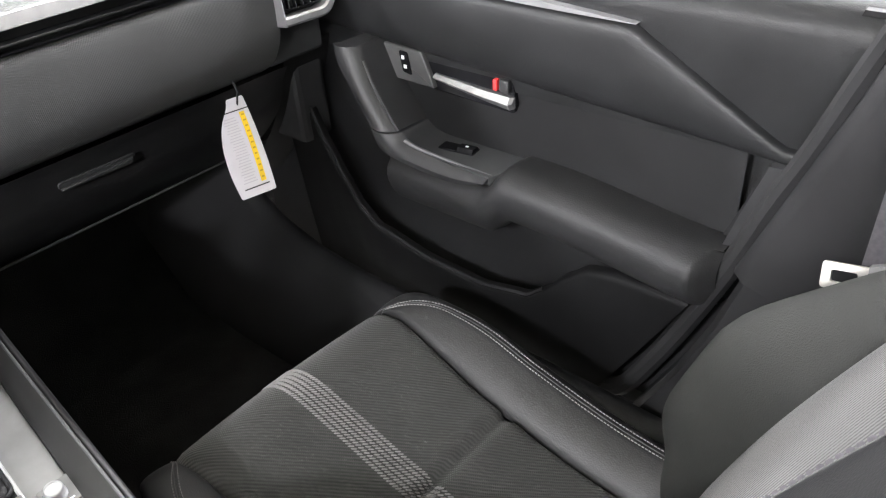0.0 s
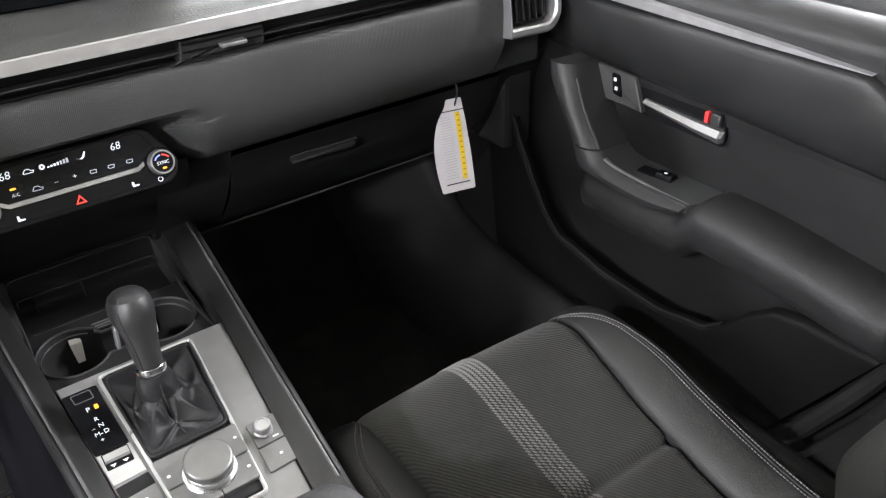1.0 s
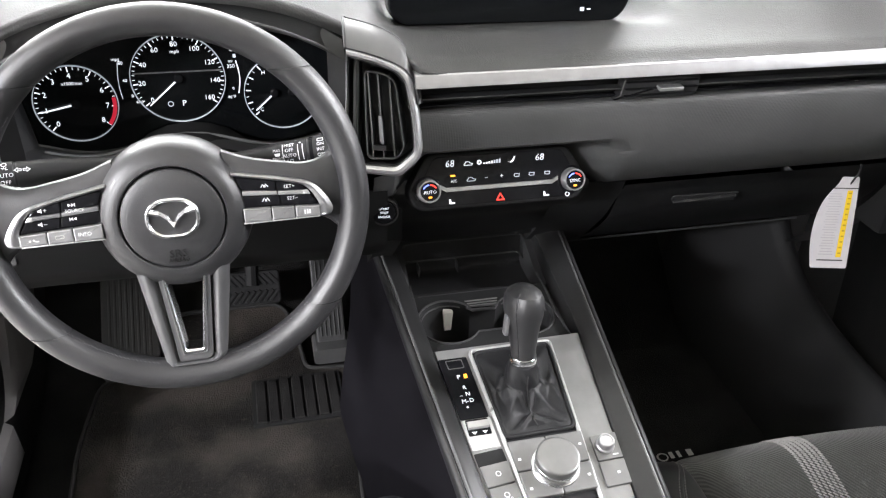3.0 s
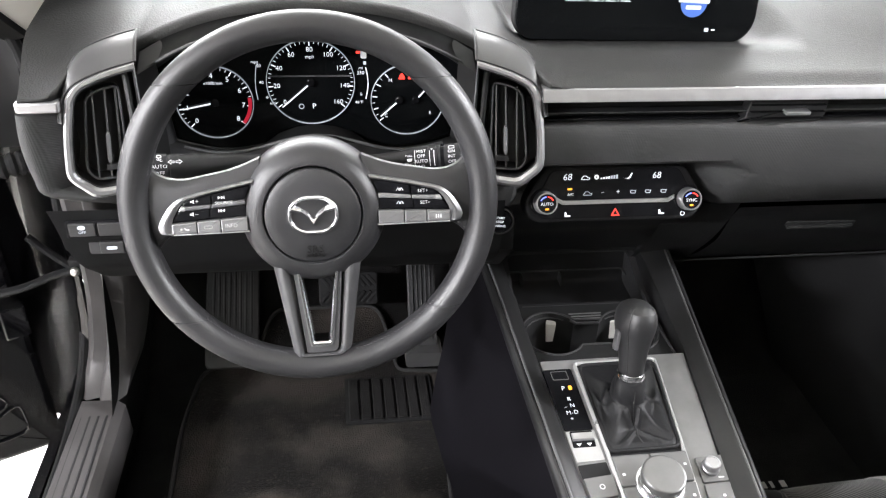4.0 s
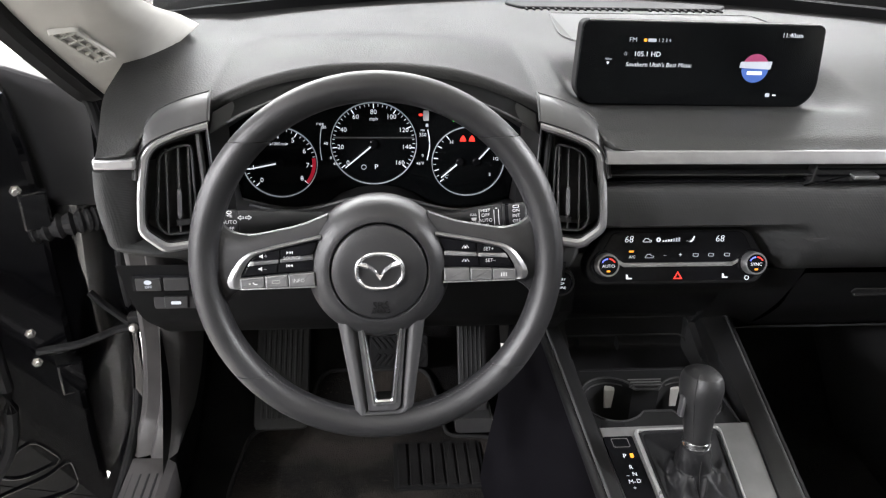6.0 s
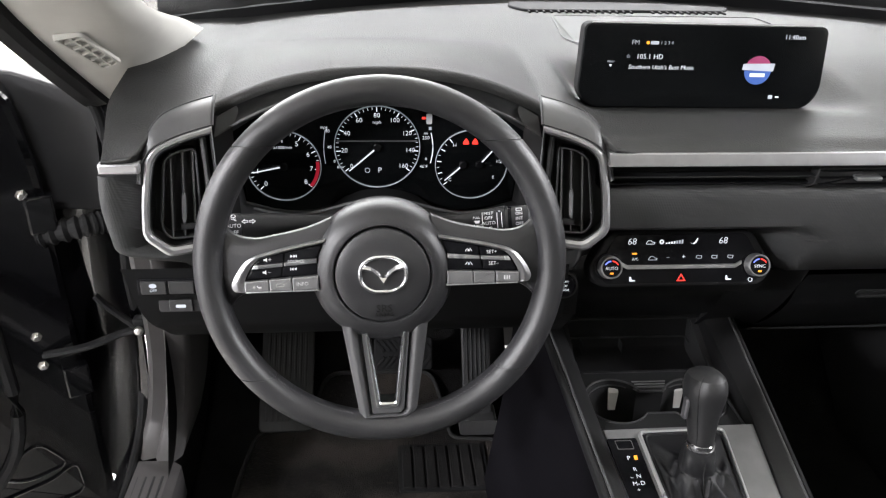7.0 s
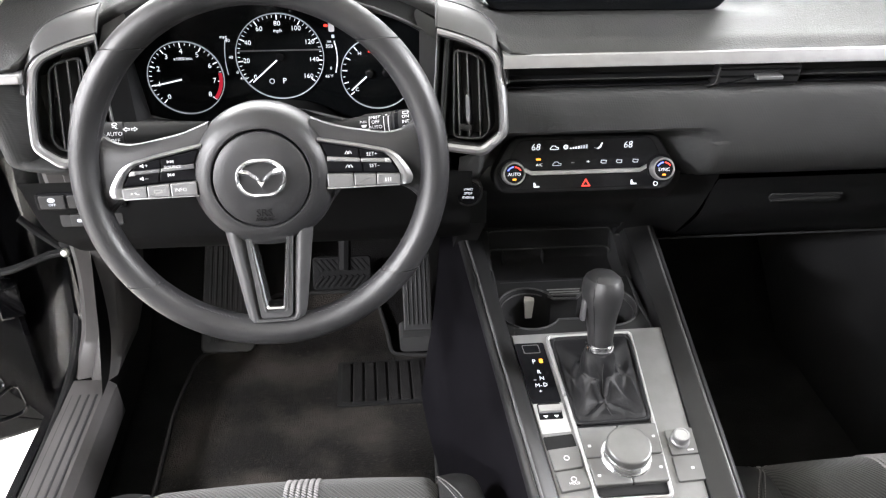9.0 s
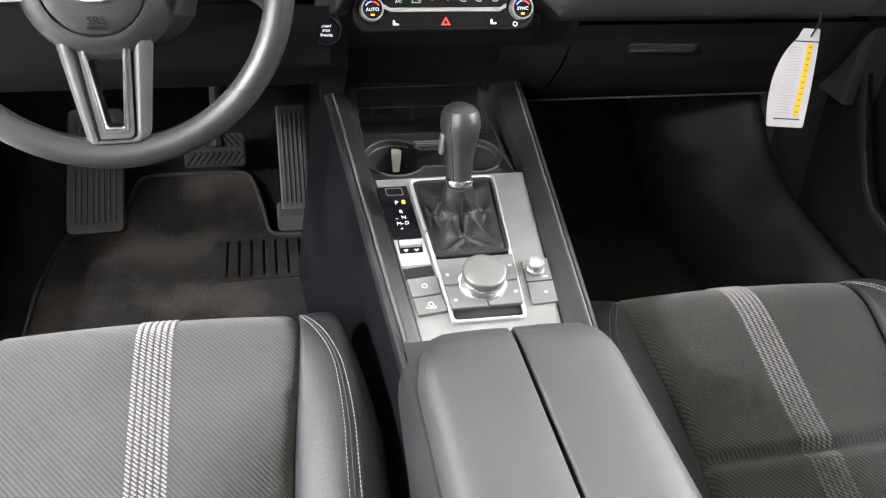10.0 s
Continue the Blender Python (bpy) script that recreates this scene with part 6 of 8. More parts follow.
GRIP = rings
kn = part("lever_grip", loft(rings), GRIPSKIN, sh, "smooth black leather grip")
part("grip_seam", tube([r[20] + (r[20] - LV @ Vector((0, 0, 0.04))).normalized() * 0.0002 for r in GRIP[:9]], 0.0007, 6), DARK, kn)
part("release_button", ext(rrect(0.012, 0.026, 0.004), 0, 0.004, LV @ fr((-0.0212, -0.004, 0.050), (0, -1, 0), (0.12, 0, 1)), 0.0015), GUNMETAL, kn)

# gear display, mode switch, brake keys
gp = thing("gear_indicator", "gloss black gear position panel with lit letters", "indicator panel", (0.302, 0.04, 0.64))
part("panel", ext(rpoly(on_top([(0.2822, 0.0805), (0.3208, 0.0805), (0.3262, -0.0130), (0.2900, -0.0130)]), 0.003), -0.002, 0.0016, PM(CX, 0), 0.0008), PIANO, gp)
part("slot_lid", band(rpoly(on_top([(0.2915, 0.0770), (0.3135, 0.0770), (0.3145, 0.0630), (0.2930, 0.0630)]), 0.002), rpoly(on_top([(0.2925, 0.0760), (0.3125, 0.0760), (0.3135, 0.0640), (0.2940, 0.0640)]), 0.002), 0.001, 0.0022, PM(CX, 0), 0.0003), KEYGREY, gp)
for s, x, y, size in (("P", 0.3030, 0.0490, 0.0092), ("R", 0.3065, 0.0325, 0.0082), ("N", 0.3085, 0.0225, 0.0082), ("D", 0.3110, 0.0125, 0.0082), ("M-", 0.3025, 0.0120, 0.0082), ("–", 0.2995, 0.0210, 0.007), ("+", 0.3035, 0.0030, 0.0075)):
    words(s, size, PM(x, y, 0.002), W, gp)
part("indicator", ext(rrect(0.0042, 0.0062, 0.001), 0.0016, 0.0024, PM(0.3122, 0.0500)), AMBER, gp)
md = thing("drive_mode_switch", "silver plate with a black and silver rocker for the drive mode", "switch", (0.304, -0.04, 0.63))
part("plate", ext(rpoly(on_top([(0.2905, -0.0145), (0.3268, -0.0145), (0.3292, -0.0560), (0.2938, -0.0575)]), 0.002), -0.002, 0.0022, PM(CX, 0), 0.0008), SILVERPLATE, md, "bright silver plate")
part("rocker_bed", ext(rrect(0.0285, 0.0230, 0.002), 0.001, 0.0032, PM(0.3090, -0.0265), 0.0006), PIANO, md)
part("rocker", loft([[PM(0.3090, -0.0250) @ Vector((x, y, h)) for y, h in ((-0.0045, 0.0028), (-0.0030, 0.0062), (0.0045, 0.0078), (0.0070, 0.0030))] for x in (-0.0130, 0.0130)]), SATIN, md, "silver rocker")
for x in (-0.0065, 0.0065):
    part("mode_symbol", ext([(x - 0.003, 0.0015), (x + 0.003, 0.0015), (x, -0.002)], 0.0032, 0.0036, PM(0.3090, -0.0345)), ICE, md)
eb = thing("parking_brake_keys", "grey parking brake and hold keys beside a dark slot", "switch", (0.306, -0.12, 0.62))
part("slot", ext(rpoly(on_top([(0.2942, -0.0610), (0.3296, -0.0585), (0.3312, -0.0760), (0.2958, -0.0790)]), 0.002), 0.0004, 0.0012, PM(CX, 0)), RUBBER, eb)
for (xa, ya), (xb, yb), (xc_, yc), (xd, yd) in (((0.2958, -0.0795), (0.3312, -0.0765), (0.3330, -0.1035), (0.2985, -0.1065)), ((0.2988, -0.1080), (0.3332, -0.1050), (0.3352, -0.1290), (0.3015, -0.1330))):
    part("key", ext(rpoly(on_top([(xa, ya), (xb, yb), (xc_, yc), (xd, yd)]), 0.0018), -0.002, 0.0042, PM(CX, 0), 0.0012), KEYTOP, eb)
    mx_, my_ = (xa + xc_) / 2 + 0.001, (ya + yc) / 2
    part("symbol", band(circle(0.0033, 16), circle(0.0025, 16), 0.0042, 0.0046, PM(mx_, my_), 0.0001), ICE, eb)
    if ya < -0.10:
        words("HOLD", 0.0044, PM(mx_, my_ - 0.006, 0.0046), ICE, eb)

# rotary controller with its four keys, volume knob
rc = thing("rotary_controller", "silver rotary dial among four grey keys", "control dial", (0.386, -0.114, 0.62))
part("shadow_gap", ext(rpoly(on_top([(0.3345, -0.0530), (0.4300, -0.0525), (0.4232, -0.1400), (0.3400, -0.1405)]), 0.003), 0, 0.0016, PM(CX, 0)), RUBBER, rc)
for pts in ([(0.3358, -0.0548), (0.3822, -0.0545), (0.3822, -0.0940), (0.3374, -0.0945)], [(0.3832, -0.0545), (0.4292, -0.0540), (0.4266, -0.0935), (0.3832, -0.0940)], [(0.3376, -0.0958), (0.3822, -0.0953), (0.3822, -0.1292), (0.3398, -0.1297)], [(0.3832, -0.0953), (0.4265, -0.0948), (0.4240, -0.1285), (0.3832, -0.1290)]):
    part("key", ext(rpoly(on_top(pts), 0.0022), -0.002, 0.0072, PM(CX, 0), 0.0014), KEYTOP, rc)
RM = PM(0.3825, -0.0965, 0.0072)
part("skirt", lathe([(0.0288, -0.002), (0.0288, 0.0012), (0.0278, 0.0024), (0.0262, 0.0026)], RM, 56), CHROME, rc, "bright base ring")
dial = part("dial", lathe([(0.0240, 0.000), (0.0240, 0.0065), (0.0250, 0.0078), (0.0254, 0.0090), (0.0254, 0.0200), (0.0251, 0.0213), (0.0243, 0.0222), (0.0232, 0.0226), (0.0218, 0.0227), (0.010, 0.0228), (0.0, 0.0228)], RM, 64), DIALTOP, rc, "satin silver dial", sharp=40)
part("grip_ring", lathe([(0.0252, 0.0085), (0.0257, 0.0092), (0.0257, 0.0120), (0.0252, 0.0128)], RM, 64), CHROME, dial, "bright grip ring")
for x, y in ((0.3440, -0.0800), (0.4215, -0.0720), (0.3465, -0.1180), (0.4185, -0.1120)):
    part("symbol", ext(rrect(0.0036, 0.0030, 0.001), 0.0072, 0.0075, PM(x, y)), ICE, rc)
vk = thing("volume_knob", "small silver volume knob on a grey key pad", "knob", (0.455, -0.08, 0.63))
part("pad", ext(rpoly(on_top([(0.4385, -0.0615), (0.4755, -0.0605), (0.4735, -0.0945), (0.4370, -0.0955)]), 0.003), -0.002, 0.0030, PM(CX, 0), 0.0010), KEYTOP, vk)
part("key", ext(rpoly(on_top([(0.4368, -0.0970), (0.4733, -0.0960), (0.4712, -0.1275), (0.4350, -0.1290)]), 0.003), -0.002, 0.0030, PM(CX, 0), 0.0010), KEYTOP, vk)
part("knob", lathe([(0.0112, 0.003), (0.0112, 0.0062), (0.0098, 0.0078), (0.0096, 0.0150), (0.0086, 0.0165), (0.0066, 0.0167), (0.0062, 0.0160), (0, 0.0160)], PM(0.4520, -0.0775)), SATIN, vk, "bright knurled knob")
part("symbol", ext(rrect(0.0036, 0.0030, 0.001), 0.0030, 0.0034, PM(0.4560, -0.1130)), ICE, vk)
part("symbol", ext(rrect(0.0070, 0.0016, 0.0006), 0.0030, 0.0034, PM(0.4610, -0.0900)), ICE, vk)

# armrest with two lids
ar = thing("console_armrest", "padded black armrest with two leather lids and a split along it", "armrest", (0.382, -0.42, 0.5))
for s in (-1, 1):
    xi, xo = (0.3795, 0.279) if s < 0 else (0.3835, 0.489)
    rings = []
    for f in [i / 30 for i in range(31)]:
        y = -0.196 - 0.45 * f
        e = math.sqrt(max(0.0, 1 - max(0.0, 1 - f / 0.09) ** 2))
        zt = 0.672 + 0.012 * f
        zb = 0.625
        h = (zt - zb) * (0.25 + 0.75 * e)
        xo_f = xi + (xo - xi) * (0.62 + 0.38 * math.sqrt(max(0.0, 1 - max(0.0, 1 - f / 0.16) ** 2)))
        wx = xo_f - xi
        sec = [(0, 0), (0, 0.9), (0.012, 0.985), (0.03, 1.0), (0.3, 1.02), (0.6, 1.0), (0.82, 0.95), (0.94, 0.80), (1.0, 0.5), (1.0, 0.0)]
        rings.append([Vector((xi + wx * a, y, zb + h * b)) for a, b in sec])
    part("lid", loft(rings), ARMSKIN, ar, "padded black leather lid", sharp=60)
part("body", loft([[(0.272 + i, y, 0.27), (0.268 + i, y, 0.60), (0.276, y, 0.632), (0.490, y, 0.632), (0.496 - i, y, 0.60), (0.492 - i, y, 0.27)] for y, i in ((-0.185, 0.02), (-0.21, 0.0), (-0.45, 0.0), (-0.66, 0.0))]), HARD, ar)

# ---- seats ----
def seat(xc, dy, dz, recline, label, passenger):
    t = thing("car_seat", label, "seat", (xc, -0.3 + dy, 0.29), "front seats")
    side_pts = [(0, -0.025, 0.36), (0, 0.006, 0.44), (0, 0.004, 0.505), (0, -0.022, 0.548), (0, -0.070, 0.566), (0, -0.16, 0.546), (0, -0.29, 0.508), (0, -0.43, 0.476), (0, -0.60, 0.462)]
    if passenger:
        side_pts = [(0, y - 0.024 * smooth_between(-0.25, -0.04, y), z - 0.006 * smooth_between(-0.25, -0.04, y)) for _, y, z in side_pts]
    base = lambda s: spline(side_pts, s) + Vector((xc, dy, dz))

    def normal(s):
        d = base(min(1, s + 0.01)) - base(max(0, s - 0.01))
        return Vector((0, d.z, -d.y)).normalized()

    half_in = lambda y: 0.172 - 0.020 * smooth_between(-0.03, -0.30, y - dy) + 0.004 * smooth_between(-0.3, -0.6, y - dy)
    half_out = lambda y: 0.216 + 0.040 * smooth_between(0.02, -0.22, y - dy)
    sm = 6 / 8

    def insert_pt(a, b):
        s = 0.02 + 0.96 * b
        p, n = base(s), normal(s)
        k = 2 * a - 1
        h = 0.006 * (1 - k * k) - 0.010 * smooth_between(0.93, 1.0, abs(k))
        h -= 0.012 * math.exp(-((p.y - dy + 0.292) / 0.007) ** 2) - 0.004 * math.exp(-((p.y - dy + 0.292) / 0.03) ** 2)
        return p + n * h + Vector((k * half_in(p.y), 0, 0))

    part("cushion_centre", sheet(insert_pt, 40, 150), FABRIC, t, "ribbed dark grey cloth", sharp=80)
    sec = [(0.0, -0.010), (0.06, 0.004), (0.25, 0.020), (0.5, 0.030), (0.72, 0.026), (0.88, 0.006), (0.97, -0.030), (1.0, -0.080), (0.98, -0.16)]

    def bolster_pt(side, a, b):
        s = 0.02 + 0.96 * b
        p, n = base(s), normal(s)
        q = spline([(*c, 0) for c in sec], a)
        k = 0.10 + 0.90 * smooth_between(-0.03, -0.24, p.y - dy)
        fore = smooth_between(0.42, 0.28, s)
        hi, ho = half_in(p.y), half_out(p.y) - 0.012 * fore
        h = q.y * (k if q.y > 0 else 1.0)
        n2 = n.lerp(n * 0.3 + Vector((0, 0, 0.7)), (1 - fore) * smooth_between(0.0, -0.05, h)).normalized()
        return p + n2 * h + Vector((side * (hi + (ho - hi) * q.x), 0, 0))

    for side in (-1, 1):
        part("cushion_bolster", sheet(lambda a, b: bolster_pt(side, a, b), 26, 70), LEATHER, t, "smooth black leather side bolster", sharp=80)
        lines, seam = [], []
        for off in (-0.030, 0.030):
            line = []
            for i in range(90):
                b = 0.33 + 0.63 * i / 89
                a = 0.06 + 0.36 * smooth_between(0.34, 0.60, b) + off
                p = bolster_pt(side, max(0.02, a), b)
                q = bolster_pt(side, max(0.02, a) + 0.02, b)
                r = bolster_pt(side, max(0.02, a), min(1, b + 0.01))
                nn = (q - p).cross(r - p).normalized()
                nn = nn if nn.z > 0 else -nn
                line.append((p + nn * 0.0006, nn))
            lines.append(line)
        for i in range(90):
            b = 0.33 + 0.63 * i / 89
            seam.append(bolster_pt(side, 0.06 + 0.36 * smooth_between(0.34, 0.60, b), b) + Vector((0, 0, 0.0003)))
        part("bolster_seam", tube(seam, 0.0011, 6), DARK, t)
        part("bolster_stitching", stitches(lines, 0.0048, 0.0038, 0.0014, 0.0010), THREAD, t, "pale double stitching", kind="stuff")
    lines = []
    for r in range(6):
        off = (-0.0175 + 0.0070 * r + (-0.009 if passenger else 0.012))
        line = []
        for i in range(160):
            b = 0.30 + 0.66 * i / 159
            s = 0.02 + 0.96 * b
            p = insert_pt(0.5 + off / (2 * half_in(base(s).y)), b)
            line.append((p + normal(s) * 0.0004, normal(s)))
        lines.append(line)
    part("stripe_stitching", stitches(lines, 0.0048, 0.0074, 0.0024, 0.0012, -1.0), THREAD, t, "band of pale grey corded stitching", kind="stuff")
    # seat base and side shields
    part("seat_base", loft([[(xc + x, y + dy, z) for x, y in rrect(0.44 * k, 0.50, 0.04, 0, -0.30)] for z, k in ((0.30, 0.9), (0.33, 1.0), (0.42 + dz, 1.0))]), HARD, t)
    part("side_shield", loft([[(xc + 0.262, dy - 0.10 - 0.5 * f, 0.34), (xc + 0.272, dy - 0.10 - 0.5 * f, 0.39), (xc + 0.268, dy - 0.10 - 0.5 * f, 0.43 + 0.02 * f), (xc + 0.24, dy - 0.10 - 0.5 * f, 0.43)] for f in (0, 0.2, 0.5, 0.8, 1.0)]), HARD, t)
    for x in (-0.17, 0.17):
        part("seat_rail", box(xc + x - 0.02, xc + x + 0.02, dy - 0.62, dy - 0.06, 0.277, 0.305, 0.004), DARK, t)
    # backrest
    back_pts = [(0, -0.505, 0.45), (0, -0.540, 0.52), (0, -0.566, 0.60), (0, -0.615, 0.72), (0, -0.690, 0.87), (0, -0.765, 1.00), (0, -0.815, 1.08), (0, -0.850, 1.11), (0, -0.90, 1.11)]
    piv = Matrix.Translation((xc, dy - 0.52, 0.48 + dz)) @ Matrix.Rotation(radians(recline), 4, "X") @ Matrix.Translation((0, 0.52, -0.48))
    bb = lambda s: spline(back_pts, s)

    def bn(s):
        d = bb(min(1, s + 0.01)) - bb(max(0, s - 0.01))
        return Vector((0, d.z, -d.y)).normalized()

    bi = lambda s: 0.150 - 0.02 * smooth_between(0.4, 0.8, s)
    bo = lambda s: 0.222 + 0.030 * math.sin(math.pi * min(1, s * 1.3)) - 0.05 * smooth_between(0.42, 0.7, s)

    def bc(a, b):
        k = 2 * a - 1
        return piv @ (bb(b) + bn(b) * (0.006 * (1 - k * k) - 0.01 * smooth_between(0.92, 1, abs(k))) + Vector((k * bi(b), 0, 0)))

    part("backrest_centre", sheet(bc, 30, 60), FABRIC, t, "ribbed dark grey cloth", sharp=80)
    bsec = [(0.0, -0.010), (0.05, 0.006), (0.28, 0.055), (0.55, 0.085), (0.78, 0.082), (0.93, 0.050), (1.0, 0.0), (1.0, -0.08), (0.96, -0.13)]

    def bb_pt(side, a, b):
        q = spline([(*c, 0) for c in bsec], a)
        k = (0.35 + 0.65 * smooth_between(0.0, 0.22, b)) * (1 - 0.88 * smooth_between(0.33, 0.52, b))
        return piv @ (bb(b) + bn(b) * (q.y * (k if q.y > 0 else 1)) + Vector((side * (bi(b) + (bo(b) - bi(b)) * q.x), 0, 0)))

    for side in (-1, 1):
        part("backrest_bolster", sheet(lambda a, b: bb_pt(side, a, b), 26, 50), BACKSKIN, t, "dull black side bolster", sharp=80)
        lines = []
        for a in (0.60, 0.66):
            line = []
            for i in range(80):
                b = 0.06 + 0.86 * i / 79
                p, q, r = bb_pt(side, a, b), bb_pt(side, a + 0.02, b), bb_pt(side, a, b + 0.01)
                nn = (q - p).cross(r - p).normalized()
                nn = nn if nn.y > -0.2 and nn.z > 0 else -nn
                line.append((p + nn * 0.0006, nn))
            lines.append(line)
        part("backrest_stitching", stitches(lines[:1], 0.0052, 0.0042, 0.0013, 0.0010), THREAD, t, "pale stitching", kind="stuff")
    edge = []
    for i in range(120):
        b = 0.10 + 0.84 * i / 119
        p, q, r = bc(0.345, b), bc(0.365, b), bc(0.345, min(1, b + 0.01))
        nn = (q - p).cross(r - p).normalized()
        nn = nn if nn.y > 0 else -nn
        edge.append((p + nn * 0.004, nn))
    part("inner_edge_panel", sheet(lambda a, b: bc(0.02 + 0.325 * a, 0.08 + 0.88 * b) + Vector((0, 0.006, 0.002)) * min(1, 8 * (1 - a)) ** 0.5, 20, 50, 0.003), LEATHER, t, "smooth black leather panel", sharp=80)
    part("inner_edge_stitching", stitches([edge], 0.0085, 0.0068, 0.0020, 0.0016), DARKTHREAD, t, "coarse stitching", kind="stuff")
    part("back_shell", sheet(lambda a, b: piv @ (bb(b) + bn(b) * (-0.125) + Vector(((2 * a - 1) * (bo(b) * 0.97), 0, 0))), 10, 20, 0.004), HARD, t)
    return t


seat(0.752, 0.0, 0.0, 0, "black leather and ribbed cloth passenger seat with pale corded stripe", True)
seat(0.0, -0.022, 0.012, 11, "black leather and ribbed cloth driver seat with pale corded stripe", False)

# ---- passenger door ----
pd = thing("passenger_door", "closed black door with soft armrest, pocket and silver trim blade", "car door", (1.12, -0.1, 0.4))


def upper_pad(a, b):
    y = 0.22 - 0.76 * a
    zlo = 0.855 + 0.05 * y
    zhi = 0.958 if y > -0.325 else 0.958 - 0.108 * min(1, (-0.325 - y) / 0.175)
    zhi = max(zhi, zlo + 0.006)
    k = (zhi - zlo) / 0.107
    sec = [(0, 1.150, 0.0), (0, 1.128, 0.01), (0, 1.110, 0.06), (0, 1.100, 0.25), (0, 1.094, 0.55), (0, 1.094, 0.85), (0, 1.100, 0.97), (0, 1.118, 1.0)]
    p = spline(sec, b)
    x = 1.130 + (p.y - 1.130) * (0.55 + 0.45 * k)
    return Vector((x, y, zlo + (zhi - zlo) * p.z))


part("upper_pad", sheet(upper_pad, 60, 20, 0.004), DOORSKIN, pd, "dark soft upper pad", sharp=60)
part("belt_pad", sheet(lambda a, b: Vector((*(spline([(1.122, 0, 0.83), (1.112, 0, 0.90), (1.106, 0, 0.956), (1.110, 0, 0.985), (1.135, 0, 1.002), (1.165, 0, 1.004)], b).xz[:1]), 0.25 - 0.85 * a, spline([(1.122, 0, 0.83), (1.112, 0, 0.90), (1.106, 0, 0.956), (1.110, 0, 0.985), (1.135, 0, 1.002), (1.165, 0, 1.004)], b).z)), 30, 20, 0.006), DOORSKIN, pd)
blade = []
for i in range(25):
    f = i / 24
    y = 0.215 - 0.545 * f
    h = 0.0075 * (1 - f ** 3) + 0.0004
    zc = 0.972 - 0.014 * f
    blade.append([(1.1085, y, zc - h), (1.096, y, zc - h * 0.8), (1.096, y, zc + h * 0.8), (1.1085, y, zc + h)])
part("trim_blade", loft(blade), SATIN, pd, "satin silver trim blade tapering to a point")
part("insert_panel", sheet(lambda a, b: Vector((1.150 - 0.004 * math.sin(math.pi * b), 0.115 - 0.635 * a, 0.850 - 0.21 * b)), 20, 10, 0.006), DOORSKIN, pd, "dark grey soft insert")
part("insert_end", loft([[(1.098, y0, z), (1.150, y0 + 0.004, z), (1.150, y1, z), (1.101, y1, z)] for z, y0, y1 in ((0.700, -0.450, -0.462), (0.715, -0.455, -0.468), (0.770, -0.472, -0.488), (0.834, -0.494, -0.512))]), HARD, pd)
# release handle and switches
hm = fr((1.122, 0, 0), (0, -1, 0), (0, 0, 1))
bez = part("handle_bezel", ext(rpoly([(-0.080, 0.806), (0.148, 0.800), (0.152, 0.812), (0.146, 0.848), (-0.080, 0.862)], [0.01, 0.004, 0.004, 0.004, 0.01]), -0.03, 0.002, hm, 0.001), PIANO, pd, "gloss black handle bezel")
part("switch_plate", ext(rpoly([(-0.080, 0.810), (0.014, 0.808), (-0.006, 0.858), (-0.080, 0.860)], 0.003), 0, 0.010, hm, 0.002), CAPGREY, bez)
part("lock_switch", ext(rpoly([(-0.043, 0.823), (-0.026, 0.8205), (-0.032, 0.853), (-0.048, 0.854)], 0.003), 0.008, 0.012, hm, 0.001), PIANO, bez)
for z in (0.832, 0.845):
    part("lock_symbol", ext(rrect(0.0055, 0.0055, 0.001, -0.037 - (z - 0.832) * 0.25, z), 0.012, 0.0124, hm), ICE, bez)
part("pull_lever", loft([[hm @ Vector((x, z0, 0.002)), hm @ Vector((x, z0 - 0.001, wo)), hm @ Vector((x, (z0 + z1) / 2, wo + 0.006)), hm @ Vector((x, z1, wo)), hm @ Vector((x, z1, 0.002))] for x, z0, z1, wo in ((0.014, 0.822, 0.830, 0.006), (0.06, 0.817, 0.828, 0.008), (0.11, 0.812, 0.826, 0.010), (0.146, 0.808, 0.825, 0.009), (0.150, 0.809, 0.824, 0.004))]), KEYSILVER, bez, "satin silver pull lever")
part("red_lock_mark", box(1.112, 1.120, -0.1255, -0.1195, 0.830, 0.8455, 0.001), RED, bez, "red lock mark")
part("lock_slider", box(1.110, 1.12, -0.146, -0.130, 0.830, 0.848, 0.003), HARD, bez)
# grab post and armrest
def sweep(upper, lower, n):
    """A grip between an upper inner edge and a lower outer edge, each of (y, z), with its returns into the door."""
    up, low = curve([(0, *p) for p in upper], n), curve([(0, *p) for p in lower], n)
    return [[Vector((1.135, a.y, a.z - 0.002)), Vector((1.072, a.y, a.z)), Vector((1.062, a.y, a.z)), Vector((1.050, *(a * 0.75 + b * 0.25).yz)), Vector((1.044, *(a * 0.4 + b * 0.6).yz)), Vector((1.046, b.y, b.z)), Vector((1.058, b.y, b.z - 0.002)), Vector((1.135, b.y, b.z - 0.004))] for a, b in zip(up, low)]


post_up = [(0.082, 0.868), (0.073, 0.848), (0.056, 0.809), (0.036, 0.778), (0.018, 0.754)]
post_low = [(0.112, 0.872), (0.108, 0.845), (0.086, 0.808), (0.070, 0.782), (0.056, 0.758)]
part("grab_post", loft(sweep(post_up, post_low, 16)), HARD, pd, "dark grab post", sharp=50)
cap_up = [(0.016, 0.752), (0.004, 0.743), (-0.020, 0.7370), (-0.085, 0.7335), (-0.152, 0.7330)]
cap_low = [(0.054, 0.755), (0.042, 0.728), (0.000, 0.717), (-0.090, 0.713), (-0.150, 0.727)]
